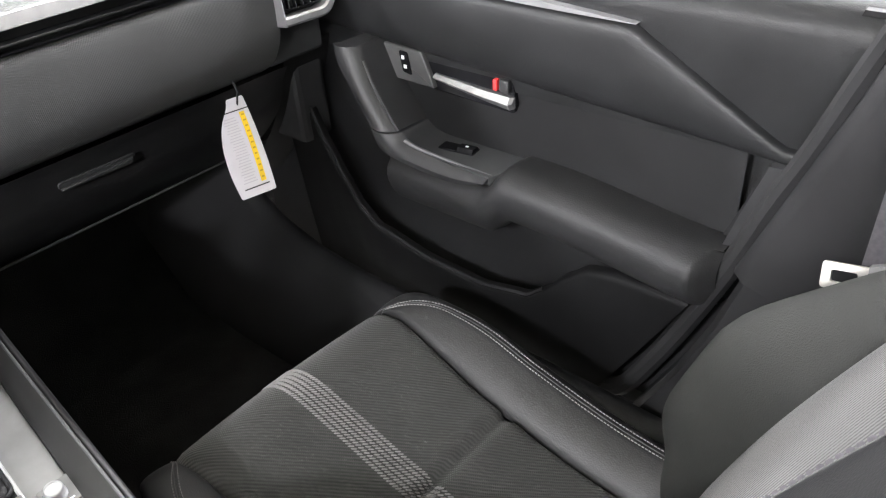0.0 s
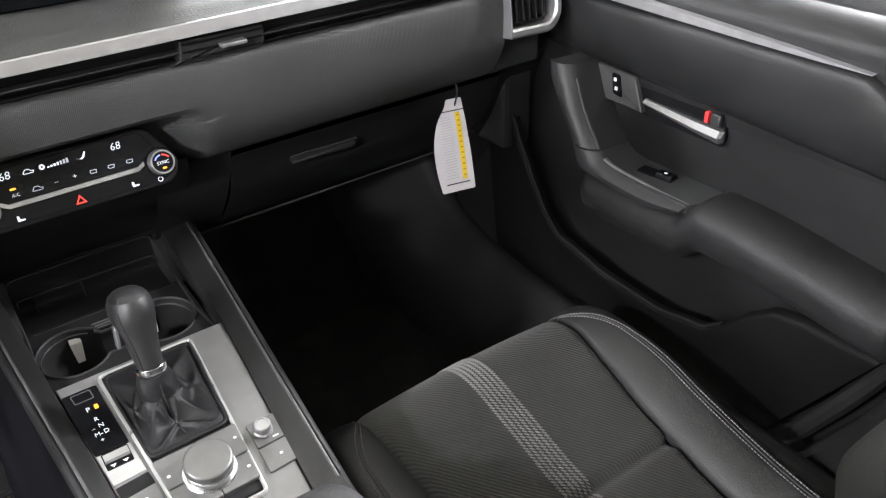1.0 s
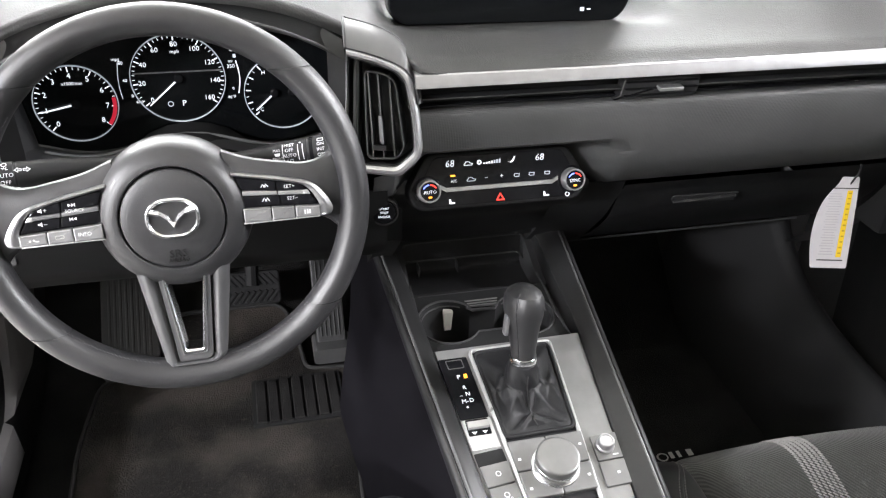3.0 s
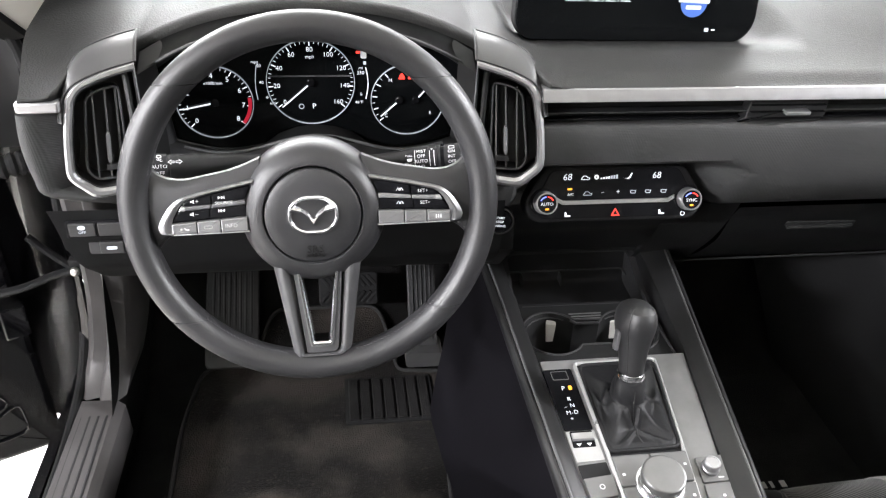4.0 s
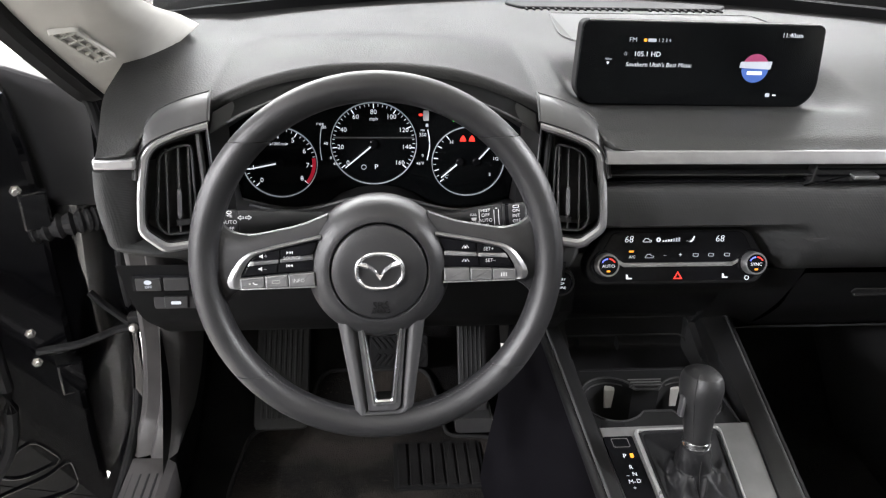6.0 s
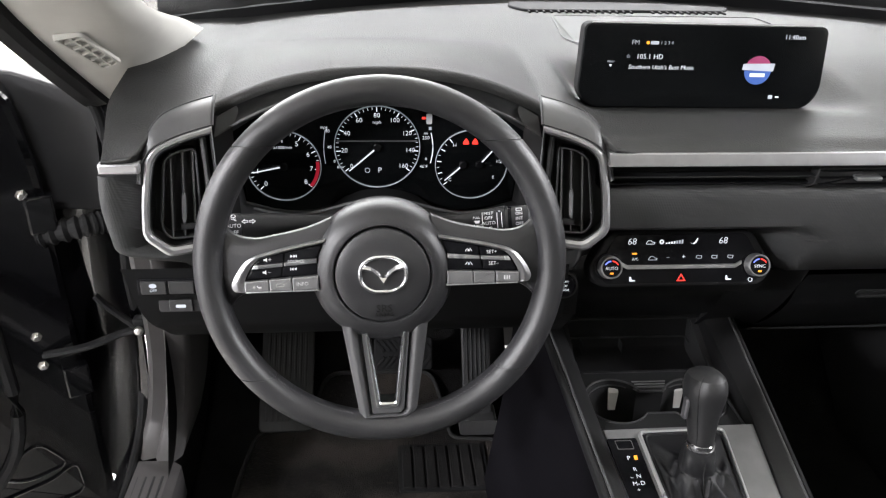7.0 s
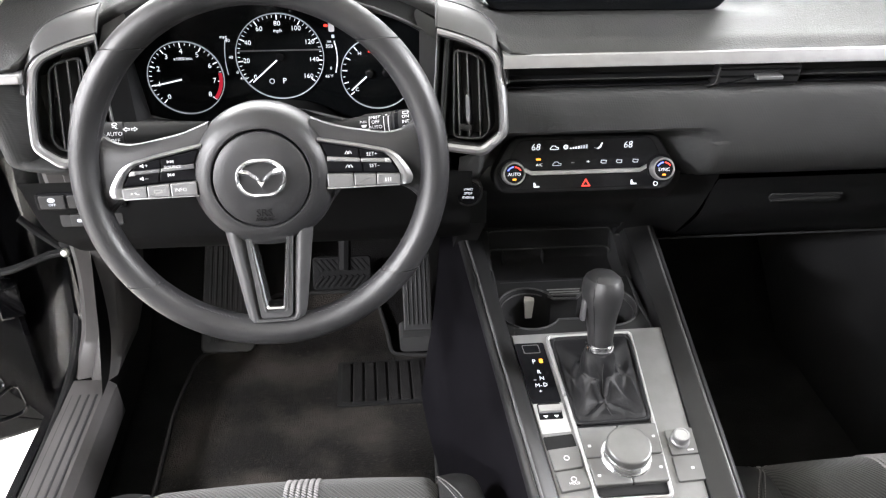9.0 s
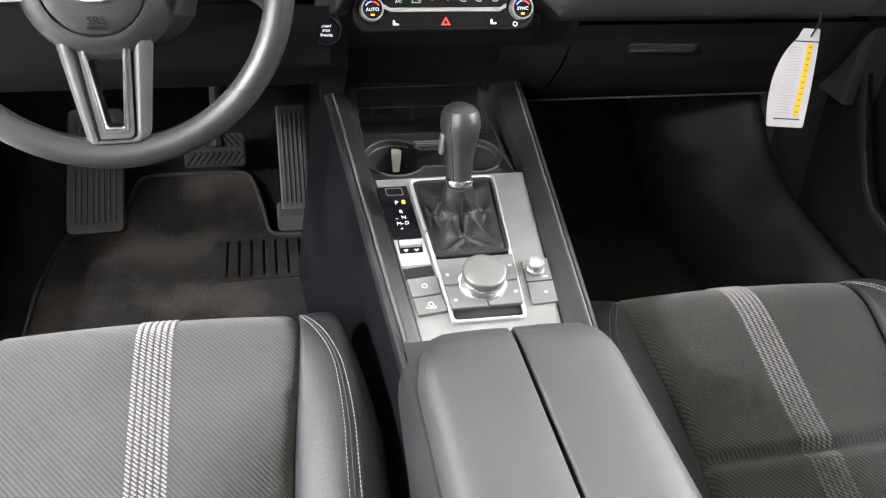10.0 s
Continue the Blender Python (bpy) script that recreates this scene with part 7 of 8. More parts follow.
part("grab_cap", loft(sweep(cap_up, cap_low, 22)), GRIPEDGE, pd, "satin graphite grip edge", sharp=50)
# A paler tube draws the highlight on the grip's upper chamfer.
part("grip_highlight", tube([Vector((1.063, p.y, p.z + 0.0006)) for p in curve([(0, *p) for p in cap_up[1:]], 20)], lambda f: 0.0042 * (1 - 0.55 * f), 10, False, 0.6), GUNMETAL, pd, "bright highlight line along the grip edge")
part("post_edge", tube([Vector((1.064, p.y, p.z + 0.0004)) for p in curve([(0, *p) for p in post_up[1:]], 16)], 0.0026, 8), GRIPEDGE, pd)


def arm(a, b):
    y = 0.055 - 0.520 * a
    rear = smooth_between(-0.135, -0.175, y)
    zt = 0.712 + 0.029 * rear - 0.022 * smooth_between(-0.2, -0.47, y)
    end = 0.030 * smooth_between(-0.44, -0.468, y) + 0.030 * smooth_between(0.03, 0.056, y)
    sec = [(0, 1.150, zt - 0.004 * rear), (0, 1.122, zt + 0.002 * rear), (0, 1.085, zt + 0.005 * rear), (0, 1.062 + end, zt), (0, 1.048 + end, zt - 0.014), (0, 1.046 + end, zt - 0.034), (0, 1.056 + end, zt - 0.058), (0, 1.078 + end * 0.6, zt - 0.078), (0, 1.125, zt - 0.086)]
    p = spline(sec, b)
    return Vector((p.y, y, p.z))


part("armrest", sheet(arm, 80, 36, 0.004), ARMSKIN, pd, "padded dark armrest", sharp=70)
part("switch_deck", loft([[Vector((1.062, 0.040, z)), Vector((1.150, 0.046, z)), Vector((1.150, -0.190, z + 0.002)), Vector((1.118, -0.176, z + 0.001)), Vector((1.056, -0.152, z))] for z in (0.722, 0.7345)]), SOFT, pd, "flat switch deck")
swm = fr((1.098, -0.066, 0.7350), (0.14, -1, 0), (1, 0.14, 0))
ws = part("window_switch", ext(rrect(0.058, 0.022, 0.003), -0.004, 0.0015, swm, 0.001), PIANO, pd)
part("rocker", loft([[swm @ Vector((x, y, h)) for y, h in ((-0.010, 0.001), (-0.006, 0.006), (0.006, 0.006), (0.010, 0.001))] for x in (0.002, 0.027)]), PIANO, ws)
part("window_symbol", ext(rrect(0.005, 0.004, 0.001), 0.006, 0.0064, swm @ Matrix.Translation((0.014, 0, 0))), ICE, ws)
# lower panel with the pocket
part("pocket_back", sheet(lambda a, b: Vector((1.128 - 0.004 * math.sin(math.pi * b), 0.46 - 0.92 * a, 0.885 - 0.50 * b)), 20, 10, 0.006), HARD, pd)


def rim_z(y):
    pts = ((0.30, 0.88), (0.224, 0.744), (0.191, 0.683), (0.160, 0.632), (0.129, 0.588), (0.094, 0.562), (-0.015, 0.542), (-0.117, 0.538), (-0.200, 0.553), (-0.234, 0.579), (-0.266, 0.614), (-0.300, 0.640), (-0.340, 0.648), (-0.50, 0.652))
    for (y0, z0), (y1, z1) in zip(pts, pts[1:]):
        if y <= y0 and y >= y1:
            return z0 + (z1 - z0) * smooth_between(0, 1, (y0 - y) / (y0 - y1)) * 0.4 + (z1 - z0) * 0.6 * (y0 - y) / (y0 - y1)
    return pts[-1][1]


def lower(a, b):
    p = spline([(0, 1.082, 1.0), (0, 1.070, 0.99), (0, 1.066, 0.93), (0, 1.074, 0.6), (0, 1.088, 0.25), (0, 1.10, 0.0)], b)
    zend = 0.40 + 0.245 * p.z
    y = 0.29 - (0.29 + 0.300 + 0.58 * (zend - 0.40)) * a
    return Vector((p.y, y, 0.40 + (rim_z(y) - 0.40) * p.z))


part("lower_panel", sheet(lower, 80, 16, 0.01), TRIMDARK, pd, "hard black lower panel", sharp=60)
part("pocket_rim", tube([Vector((1.071, 0.24 - 0.0054 * i, rim_z(0.24 - 0.0054 * i) - 0.001)) for i in range(88)], 0.0032, 8), TRIMDARK, pd)
seal = curve([(1.092, -0.600, 1.04), (1.092, -0.566, 0.951), (1.092, -0.537, 0.869), (1.092, -0.509, 0.801), (1.092, -0.479, 0.717), (1.092, -0.442, 0.627), (1.096, -0.398, 0.53), (1.108, -0.346, 0.433), (1.12, -0.30, 0.40)], 60)
part("door_seal", tube(seal, 0.014, 10), RUBBER, shell, "black rubber door seal")
part("rear_skin", loft([[(1.120, y, z), (1.150, y, z), (1.150, y - 0.09, z), (1.120, y - 0.09, z)] for z, y in ((1.0, -0.545), (0.83, -0.490), (0.70, -0.440), (0.60, -0.395), (0.42, -0.290))]), TRIMDARK, pd)
part("outer_skin", sheet(lambda a, b: Vector((1.20 - 0.05 * abs(b - 0.4), 0.75 - 1.35 * a, 1.0 - 0.75 * b)), 8, 8, 0.01), BODY, pd)
g = part("window_glass", sheet(lambda a, b: Vector((1.155 - 0.17 * b, 0.30 - 0.85 * a - 0.45 * b * (1 - a), 1.0 + 0.48 * b)), 6, 6), GLASS, pd)
g.visible_shadow = False
part("pillar", tube(curve([(1.09, 0.66, 1.03), (1.06, 0.40, 1.20), (1.00, 0.15, 1.40), (0.95, 0.0, 1.53)], 16), 0.04, 12), LINER, shell, "pale windscreen pillar trim")

# seat belt tongue on its webbing
sb = thing("seat_belt", "grey seat belt webbing with a bright metal tongue", "seat belt", (1.03, -0.62, 0.82))
part("webbing", sheet(lambda a, b: Vector((1.030 + 0.012 * math.sin(3 * b), -0.60 - 0.045 * a - 0.03 * b, 0.42 + 0.95 * b)), 4, 30, 0.0015), DARKTHREAD, sb)
tm = fr((1.0, -0.610, 0.800), Vector((0.0, -0.85, 0.10)), Vector((0.25, 0.08, 1)))
to = rpoly([(-0.022, -0.014), (0.018, -0.014), (0.022, -0.008), (0.022, 0.010), (0.018, 0.014), (-0.022, 0.012)], 0.004)
ti = rpoly([(-0.013, -0.006), (0.008, -0.006), (0.009, -0.004), (0.009, 0.004), (0.008, 0.006), (-0.013, 0.005)], 0.002)
part("tongue", band(to, ti, -0.001, 0.0015, tm, 0.0006), STEEL, sb, "bright metal tongue")
part("tongue_grip", loft([[tm @ Vector((0.018 + x, y * k, h)) for y, h in ((-0.02, -0.004), (0.02, -0.004), (0.02, 0.006), (-0.02, 0.006))] for x, k in ((0, 0.8), (0.012, 1.0), (0.03, 0.9))]), KEYGREY, sb)

# ---- driver side ----
part("sill_plate", loft([[(-0.335, y, 0.34), (-0.338, y, 0.400), (-0.350, y, 0.411), (-0.405, y, 0.413), (-0.412, y, 0.400)] for y in (0.352, 0.2, 0.0, -0.3, -0.7)]), KICK, shell, "black ribbed sill plate")
for i in range(4):
    x = -0.358 - 0.013 * i
    part("sill_rib", tube([Vector((x, 0.315 - 0.03 * k, 0.4115)) for k in range(30)], 0.0022, 8, False, 0.6), DARK, shell)
kick = []
for y, z, xi, xo in ((0.352, 0.410, -0.337, -0.410), (0.385, 0.43, -0.334, -0.408), (0.412, 0.465, -0.329, -0.402), (0.425, 0.52, -0.323, -0.396), (0.425, 0.58, -0.317, -0.390), (0.41, 0.65, -0.312, -0.384), (0.37, 0.74, -0.310, -0.374), (0.33, 0.86, -0.310, -0.362)):
    xm = xo + 0.030
    kick.append([(xi + 0.004, y + 0.14, z), (xi, y + 0.014, z), (xi - 0.010, y, z), (xm + 0.006, y - 0.002, z), (xm + 0.003, y + 0.003, z), (xm, y + 0.010, z), (xo + 0.010, y + 0.004, z), (xo, y + 0.014, z), (xo, y + 0.14, z)])
kick = [[spline([r[j] for r in kick], i / 28) for j in range(9)] for i in range(29)]
part("kick_trim", loft(kick), KICK, shell, "black plastic kick trim", sharp=50)
part("kick_side", sheet(lambda a, b: Vector((-0.336 - 0.02 * a, -0.7 + 1.6 * a, 0.27 + (0.13 + 0.35 * smooth_between(0.62, 0.75, a)) * b)), 30, 10, 0.006), CARPET, shell)
seal = curve([(-0.413, -0.70, 0.40), (-0.412, -0.2, 0.395), (-0.410, 0.14, 0.395), (-0.412, 0.30, 0.402), (-0.414, 0.40, 0.425), (-0.414, 0.455, 0.475), (-0.412, 0.475, 0.55), (-0.408, 0.47, 0.63), (-0.40, 0.44, 0.72), (-0.392, 0.43, 0.84), (-0.398, 0.44, 0.95), (-0.405, 0.40, 1.03), (-0.418, 0.25, 1.14), (-0.36, 0.0, 1.36), (-0.30, -0.2, 1.5)], 90)
part("door_seal", tube(seal, 0.0085, 10), RUBBER, shell, "black rubber door seal")
part("rocker", loft([[(-0.405, y, 0.36), (-0.425, y, 0.392), (-0.455, y, 0.365), (-0.485, y, 0.30), (-0.485, y, 0.2), (-0.36, y, 0.2)] for y in (0.50, 0.2, -0.3, -0.8)]), BODY, shell)
part("hinge_pillar", sheet(lambda a, b: Vector((-0.400 - 0.26 * a, 0.47 + 0.11 * smooth_between(0, 0.5, a) - 0.02 * math.sin(b * 5), 0.25 + (0.80 - 0.10 * smooth_between(0.15, 0.4, a)) * b)) + Vector((0, -0.07 * smooth_between(0.35, 0.0, b), 0)), 16, 24, 0.006), BODY, shell)
part("wing_corner", ext([(-0.78, 0.80), (-0.415, 0.80), (-0.415, 0.995), (-0.462, 0.997), (-0.484, 1.003), (-0.54, 1.022), (-0.78, 1.05)], -0.56, -0.505, fr((0, 0, 0), (1, 0, 0), (0, 0, 1)), 0.004), DARK, shell)
part("wing", sheet(lambda a, b: Vector((-0.63 - 0.03 * math.sin(3 * b), 0.58 + 1.3 * a, 0.25 + 0.70 * b)), 8, 8, 0.006), BODY, shell)

# windscreen pillar on the driver's side
ap = []
for f, (pi_, po_) in enumerate((((-0.262, 0.50, 1.080), (-0.392, 0.47, 1.000)), ((-0.268, 0.42, 1.108), (-0.378, 0.42, 1.008)), ((-0.281, 0.25, 1.167), (-0.395, 0.23, 1.150)), ((-0.262, 0.05, 1.31), (-0.372, 0.03, 1.29)), ((-0.23, -0.18, 1.48), (-0.33, -0.2, 1.46)))):
    a, b = Vector(pi_), Vector(po_)
    mid = (a + b) / 2 + Vector((0.012, -0.020, 0.004))
    ap.append([a + Vector((0, 0.04, 0)), a, a.lerp(mid, 0.5) + Vector((0.004, -0.008, 0)), mid, b.lerp(mid, 0.5) + Vector((0, -0.006, 0)), b, b + Vector((-0.005, 0.04, 0))])
dense = []
for i in range(21):
    dense.append([spline([r[j] for r in ap], i / 20) for j in range(7)])
apo = thing("windscreen_pillar", "pale cloth-grained windscreen pillar trim with a slotted air outlet", "pillar trim", (-0.33, 0.4, 1.0), kind="structure")
part("cover", loft(dense, True), LINER, apo, sharp=60)
po = [r[5] for r in dense]
part("pillar_seal", loft([[p + Vector((-0.002, -0.016, 0.0)), p + Vector((-0.014, -0.020, -0.002)), p + Vector((-0.034, -0.010, -0.006)), p + Vector((-0.044, 0.02, -0.010)), p + Vector((0.0, 0.03, 0))] for p in po]), RUBBER, apo)
vu, vn = Vector((0.016, 0.105, -0.063)).normalized(), Vector((0.30, -0.52, -0.80)).normalized()
vm = fr(Vector((-0.349, 0.302, 1.100)) + vn * 0.002, vu, vn.cross(vu))
part("outlet", band(rpoly([(-0.060, -0.016), (0.060, -0.015), (0.058, 0.013), (-0.046, 0.013)], 0.006), rpoly([(-0.056, -0.012), (0.052, -0.010), (0.052, 0.009), (-0.045, 0.009)], 0.004), -0.006, 0.0008, vm, 0.0006), LINER, apo, "slotted air outlet")
part("outlet_bed", ext(rpoly([(-0.056, -0.012), (0.052, -0.010), (0.052, 0.009), (-0.045, 0.009)], 0.004), -0.006, -0.0035, vm), LINERDARK, apo)
part("outlet_spine", box(-0.052, 0.052, -0.0012, 0.0012, -0.004, 0.0006, 0.0004, vm), LINER, apo)
for i in range(5):
    part("outlet_bar", box(-0.042 + 0.0205 * i, -0.038 + 0.0205 * i, -0.011, 0.009, -0.004, 0.0004, 0.0004, vm), LINER, apo)

# open driver's door
dd = thing("driver_door", "open black driver door, its painted inner edge towards the car", "car door", (-0.6, 0.4, 0.25))
H = Vector((-0.500, 0.438, 0.0))
DDIR, DN = Vector((-0.908, -0.42, 0)), Vector((0.42, -0.908, 0))
dm = Matrix((DDIR, Vector((0, 0, 1)), DN)).transposed().to_4x4()
dm.translation = H
door_out = rpoly([(-0.012, 0.236), (1.05, 0.236), (1.12, 0.5), (1.12, 0.98), (0.02, 1.02), (0.0, 0.9)], [0.012, 0.05, 0.05, 0.03, 0.03, 0.05])
part("door_shell", ext(door_out, -0.13, 0.0, dm, 0.012), BODY, dd, "gloss black painted door shell")
part("door_inner_trim", ext(rpoly([(0.19, 0.36), (1.02, 0.33), (1.07, 0.95), (0.30, 0.98), (0.17, 0.80)], [0.10, 0.05, 0.05, 0.05, 0.12]), 0, 0.05, dm, 0.03), TRIMDARK, dd)
part("inner_weatherstrip", tube([dm @ Vector((x, y, 0.004)) for x, y in rpoly([(0.10, 0.31), (1.06, 0.29), (1.09, 0.97), (0.12, 0.98)], [0.22, 0.05, 0.03, 0.05], 10)], 0.011, 8, True), RUBBER, dd)
part("pressing", tube([dm @ Vector((x, y, 0.002)) for x, y in rpoly([(0.035, 0.29), (0.09, 0.285), (0.20, 0.315), (0.08, 0.335), (0.04, 0.36)], 0.02, 5)], 0.0026, 8, True), BODY, dd)
part("pressing", tube([dm @ Vector((x, y, 0.002)) for x, y in rpoly([(0.05, 0.36), (0.12, 0.345), (0.17, 0.37), (0.09, 0.42)], 0.02, 5)], 0.0026, 8, True), BODY, dd)
for x, z in ((0.055, 0.62), (0.055, 0.565), (0.018, 0.52), (0.03, 0.86)):
    part("bolt", lathe([(0.0085, 0.0), (0.0085, 0.002), (0.0055, 0.002), (0.0055, 0.007), (0.004, 0.008), (0, 0.008)], dm @ Matrix.Translation((x, z, 0.0)), 6), STEEL, dd, "zinc-plated bolt")
part("hinge", box(-0.01, 0.03, 0.50, 0.56, 0.0, 0.02, 0.004, dm), BODY, dd)
part("hinge", box(-0.01, 0.03, 0.80, 0.86, 0.0, 0.02, 0.004, dm), BODY, dd)
part("window_frame", tube(curve([dm @ Vector(p) for p in ((0.05, 1.0, -0.05), (0.30, 1.16, -0.08), (0.60, 1.36, -0.14), (0.95, 1.40, -0.16), (1.08, 1.0, -0.06))], 40), 0.02, 8), BODY, dd)
chk = thing("door_check_strap", "black steel door check strap with a bright rivet", "check strap", (-0.42, 0.46, 0.6))
part("strap", tube(curve([(-0.402, 0.445, 0.610), (-0.43, 0.44, 0.606), (-0.48, 0.42, 0.595), (-0.545, 0.415, 0.585)], 16), 0.009, 8, False, 0.6), RUBBER, chk)
part("rivet", lathe([(0.0075, 0), (0.0075, 0.004), (0.005, 0.007), (0, 0.008)], fr((-0.397, 0.436, 0.614), (1, 0, 0.3), (0, 0.3, 1)), 16), STEEL, chk)
part("bracket", box(-0.408, -0.386, 0.44, 0.46, 0.60, 0.632, 0.004), RUBBER, chk)
part("link", tube(curve([(-0.462, 0.452, 0.672), (-0.44, 0.45, 0.648), (-0.405, 0.445, 0.618)], 10), 0.008, 8, False, 0.6), RUBBER, chk)
wb = thing("wiring_boot", "ribbed black rubber boot over the door wiring", "cable boot", (-0.46, 0.44, 0.8))
bp_ = curve([(-0.425, 0.46, 0.80), (-0.46, 0.44, 0.80), (-0.52, 0.43, 0.79)], 24)
part("boot", tube(bp_, lambda f: 0.017 + 0.003 * math.sin(f * 50), 14), RUBBER, wb)

# ---- footwell ----
fm = thing("floor_mat", "dark carpet floor mat with bound edge and ribbed heel pad", "floor mat", (-0.02, 0.3, 0.287))
mo = rpoly([(-0.262, 0.20), (-0.30, -0.25), (0.19, -0.25), (0.195, 0.20), (0.205, 0.36), (0.228, 0.515), (0.132, 0.525), (0.125, 0.57), (0.10, 0.66), (-0.115, 0.66), (-0.135, 0.60), (-0.15, 0.556), (-0.250, 0.550), (-0.268, 0.40)], [0.05, 0.04, 0.04, 0.02, 0.03, 0.02, 0.02, 0.02, 0.03, 0.03, 0.02, 0.025, 0.03, 0.05], 4)


def mat_z(x, y):
    return 0.002 + 0.50 * max(0.0, y - 0.53) ** 1.0 * smooth_between(0.50, 0.58, y)


bm = bmesh.new()
ring = [bm.verts.new((p.x, p.y, 0.290)) for p in mo]
bm.faces.new(ring if sum(mo[i - 1].x * mo[i].y - mo[i].x * mo[i - 1].y for i in range(len(mo))) > 0 else ring[::-1])
bmesh.ops.triangulate(bm, faces=bm.faces[:])
bmesh.ops.subdivide_edges(bm, edges=bm.edges[:], cuts=5, use_grid_fill=True)
for v in bm.verts:
    v.co.z += mat_z(v.co.x, v.co.y)
bmesh.ops.solidify(bm, geom=bm.faces[:], thickness=0.006)
part("carpet_top", bm, MATPILE, fm)
part("bound_edge", tube([Vector((p.x, p.y, 0.292 + mat_z(p.x, p.y))) for p in mo], 0.0042, 8, True), BINDING, fm, "grey bound edge")
part("heel_pad", ext(rrect(0.166, 0.125, 0.008, 0.109, 0.443), 0.289, 0.296), RUBBER, fm, "ribbed black heel pad")
for i in range(7):
    part("heel_rib", box(0.033 + 0.0223 * i, 0.0515 + 0.0223 * i, 0.388, 0.498, 0.294, 0.2995, 0.002), CARPET, fm)


pm = thing("floor_mat", "dark carpet floor mat on the passenger side with small pale lettering", "floor mat", (0.76, 0.1, 0.287))
part("carpet_top", ext(rrect(0.44, 0.68, 0.05, 0.765, 0.12), 0.279, 0.286), CARPET, pm)
part("pale_arc", band(circle(0.011, 20, 0.723, 0.176, ry=0.010), circle(0.0075, 20, 0.724, 0.176, ry=0.0065), 0.286, 0.2868), PALEKEY, pm)
for x, w in ((0.741, 0.007), (0.755, 0.006), (0.776, 0.010)):
    part("pale_bar", box(x - w / 2, x + w / 2, 0.170, 0.184, 0.286, 0.2868, 0), PALEKEY, pm)


def pedal(name, label, m, w, h, ribs, mtl, upright=True):
    t = thing(name, label, "pedal", tuple(m.translation), "pedals")
    part("pad", ext(rrect(w, h, min(w, h) * 0.14, 0, h / 2), -0.01, 0, m, 0.003), mtl, t)
    for i in range(ribs):
        x = -w * 0.40 + w * 0.8 * (i + 0.5) / ribs
        part("rib", box(x - w * 0.022, x + w * 0.022, h * 0.08, h * 0.92, 0, 0.003, 0.001, m), mtl, t)
    return t


pedal("footrest", "ribbed black plastic footrest", fr((-0.192, 0.545, 0.305), (1, 0, 0), (0, 0.78, 0.62)), 0.105, 0.26, 8, SOFT)
pedal("accelerator_pedal", "tall ribbed black accelerator pedal", fr((0.186, 0.552, 0.325), (1, 0, 0), (0, 0.55, 0.83)), 0.056, 0.21, 5, DARK)
part("foot", loft([[(0.186 + x, y, z) for x, z in rrect(0.075, 0.035, 0.012, 0, 0.312)] for y in (0.53, 0.585)]), CAPGREY, bpy.data.objects["accelerator_pedal"])
bk = pedal("brake_pedal", "wide black rubber brake pedal", fr((0.040, 0.585, 0.415), (1, 0, 0), (0, 0.45, 0.9)), 0.115, 0.065, 0, RUBBER)
for i in range(9):
    for j in range(2):
        part("grip_bar", box(-0.003, 0.003, -0.014, 0.014, 0, 0.003, 0.001, fr((0.040, 0.585, 0.415), (1, 0, 0), (0, 0.45, 0.9)) @ Matrix.Translation((-0.046 + 0.0115 * i, 0.017 + 0.032 * j, 0)) @ Matrix.Rotation(0.7 if j else -0.7, 4, "Z")), RUBBER, bk)
part("arm", tube(curve([(0.045, 0.60, 0.45), (0.05, 0.66, 0.55), (0.055, 0.66, 0.72)], 10), 0.012, 8), RUBBER, bk)

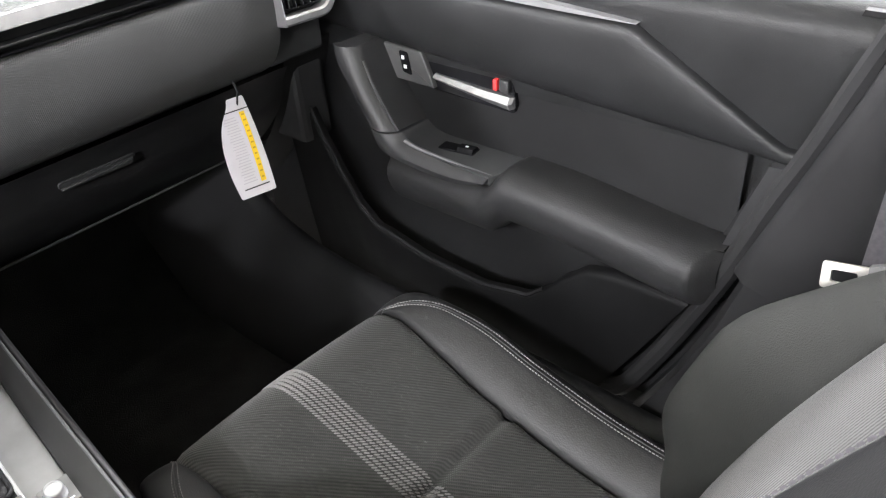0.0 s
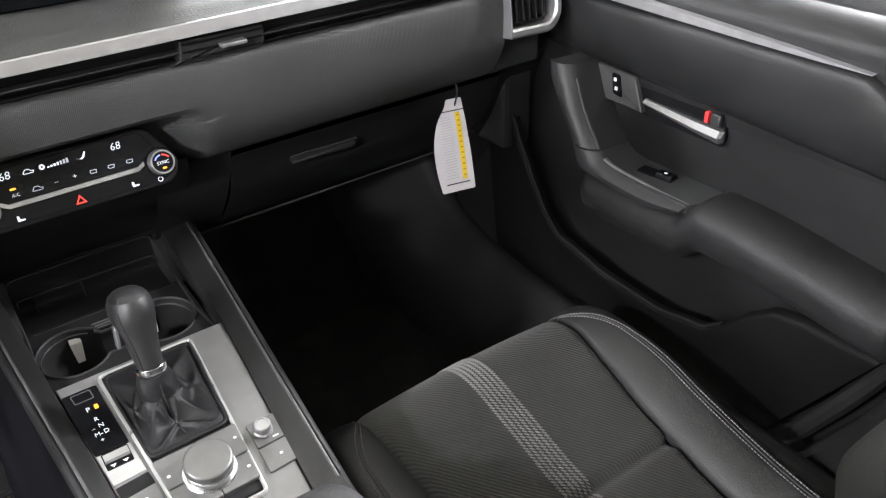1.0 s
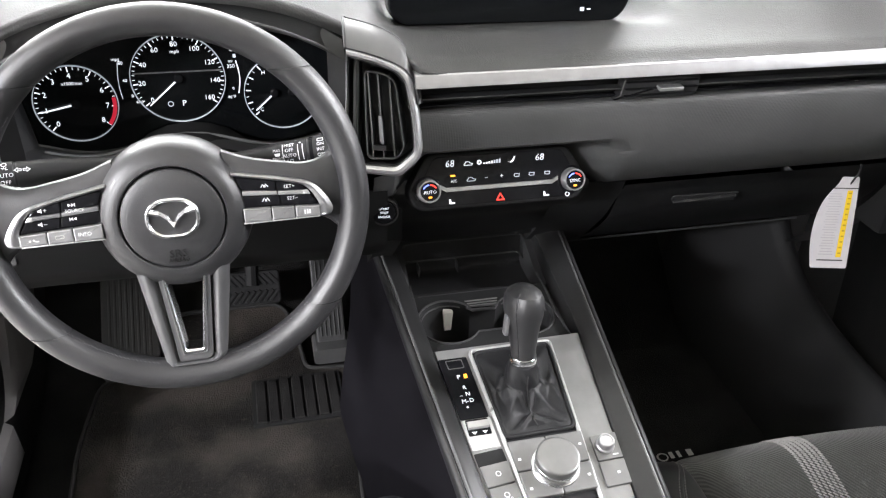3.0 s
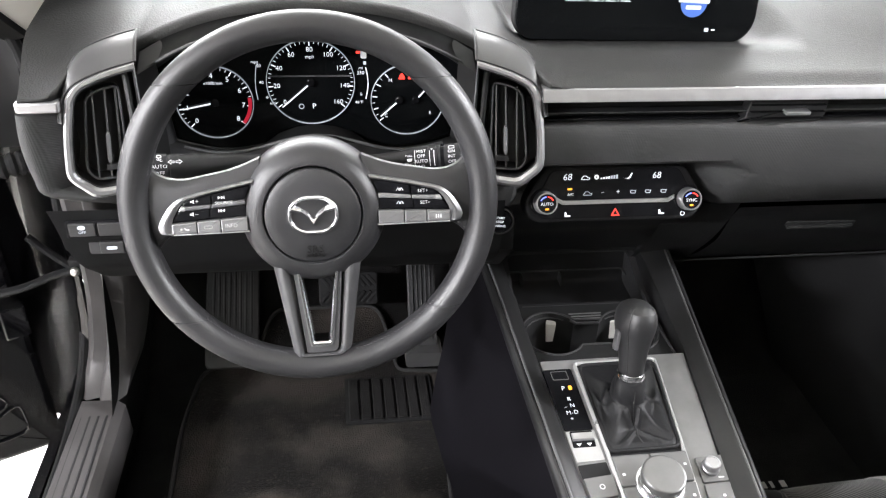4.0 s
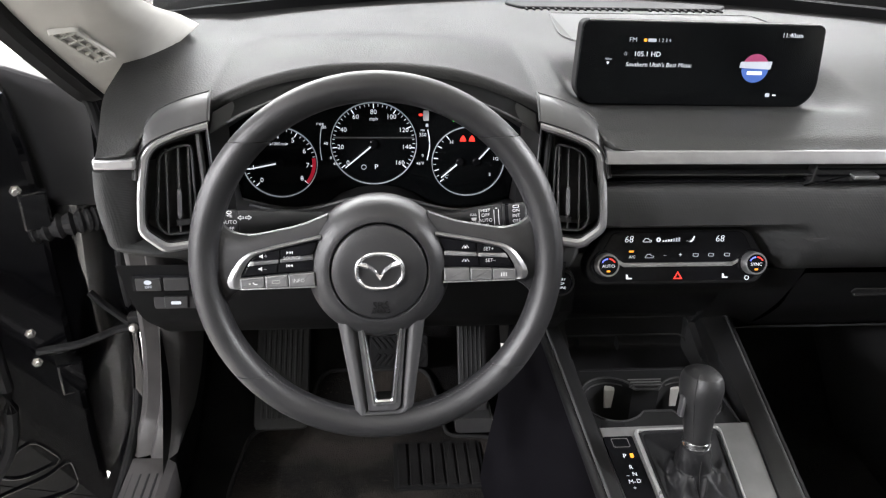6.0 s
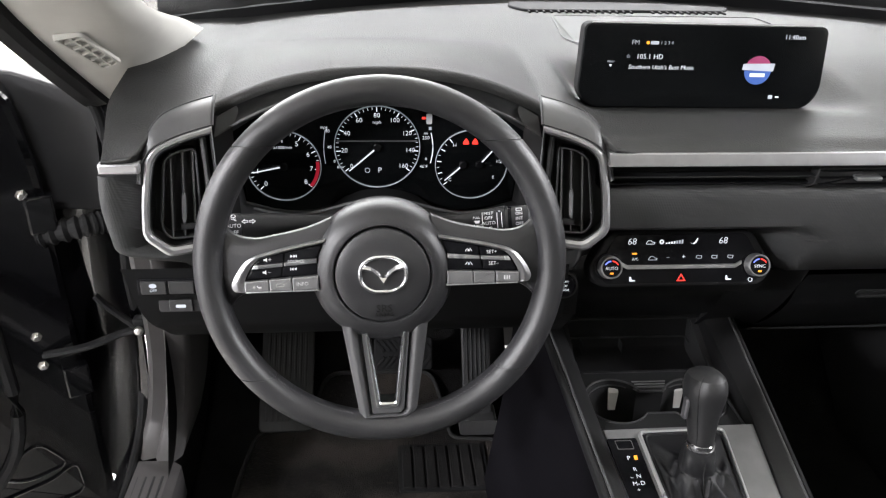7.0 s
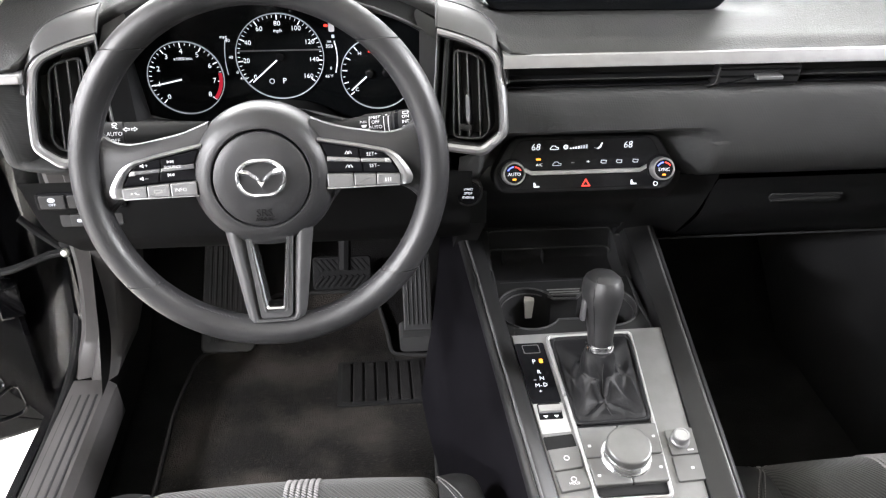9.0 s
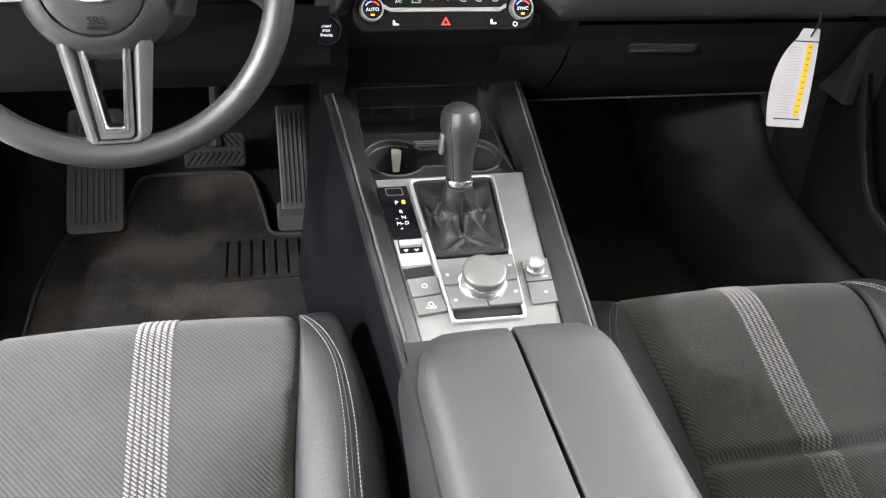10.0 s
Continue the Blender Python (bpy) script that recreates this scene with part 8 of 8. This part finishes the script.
# ---- airbag notice tag ----
tg = thing("airbag_tag", "white hanging notice card with a yellow band of print", "tag", (0.90, 0.14, 0.70))
tag_o = rpoly([(-0.030, -0.002), (0.022, -0.002), (0.021, 0.05), (0.019, 0.10), (0.017, 0.140), (-0.006, 0.140), (-0.010, 0.128), (-0.026, 0.105), (-0.036, 0.07), (-0.036, 0.03)], [0.003, 0.003, 0.01, 0.01, 0.002, 0.002, 0.004, 0.015, 0.02, 0.02], 4)
TM = fr((0.899, 0.140, 0.697), Vector((0.93, -0.30, 0.05)), Vector((0.16, 0.10, 1)))


def curl(bm, k=2.2):
    inv = TM.inverted()
    for v in bm.verts:
        p = inv @ v.co
        p.z += k * (p.y - 0.07) ** 2 - 0.002
        p.x -= 0.9 * (p.y - 0.06) ** 2
        v.co = TM @ p
    return bm


def cut(outline, w0, w1):
    bm = ext(outline, w0, w1, TM)
    bmesh.ops.triangulate(bm, faces=[f for f in bm.faces if len(f.verts) > 4])
    bmesh.ops.subdivide_edges(bm, edges=[e for e in bm.edges if e.calc_length() > 0.02], cuts=4)
    return curl(bm)


part("card", cut(tag_o, -0.0008, 0), PAPER, tg)
part("yellow_band", cut(rrect(0.0075, 0.104, 0.0006, 0.0075, 0.066), 0.0002, 0.0005), YELLOW, tg, "yellow printed band")
for z in (0.0095, 0.1215):
    part("rule", cut(rrect(0.037, 0.0016, 0.0002, -0.004 + (0.004 if z > 0.1 else 0), z), 0.0003, 0.0007), BLACKINK, tg)
for i in range(24):
    part("print_line", cut(rrect(0.021 - 0.003 * ((i * 7) % 3), 0.0011, 0.0002, -0.0115, 0.018 + 0.0041 * i), 0.0003, 0.0005), INK, tg)
for i in range(12):
    part("print_bar", cut(rrect(0.0040, 0.0022, 0.0003, 0.0078, 0.02 + 0.0085 * i), 0.0005, 0.0008), OCHRE, tg)
part("tie", tube([TM @ Vector((0.002, 0.128, 0.004)), TM @ Vector((0.004, 0.150, 0.02)), TM @ Vector((0.0, 0.165, 0.03))], 0.0015, 6), DARK, tg)

# pale floor tiles beside the car
tile_mesh = None
for i in range(-7, 3):
    for j in range(-3, 7):
        x, y = -0.73 + 0.30 * i, 0.575 + 0.30 * j
        if i > 0 and abs(y) < 2.6:
            continue
        if tile_mesh is None:
            ob = part("tile", box(-0.298 / 2, 0.298 / 2, -0.298 / 2, 0.298 / 2, -0.004, 0.0, 0.0015), TILE, floor_ob)
            tile_mesh = ob.data
        else:
            ob = new("tile", tile_mesh)
            ob.parent = floor_ob
        ob.location = (x, y, 0)
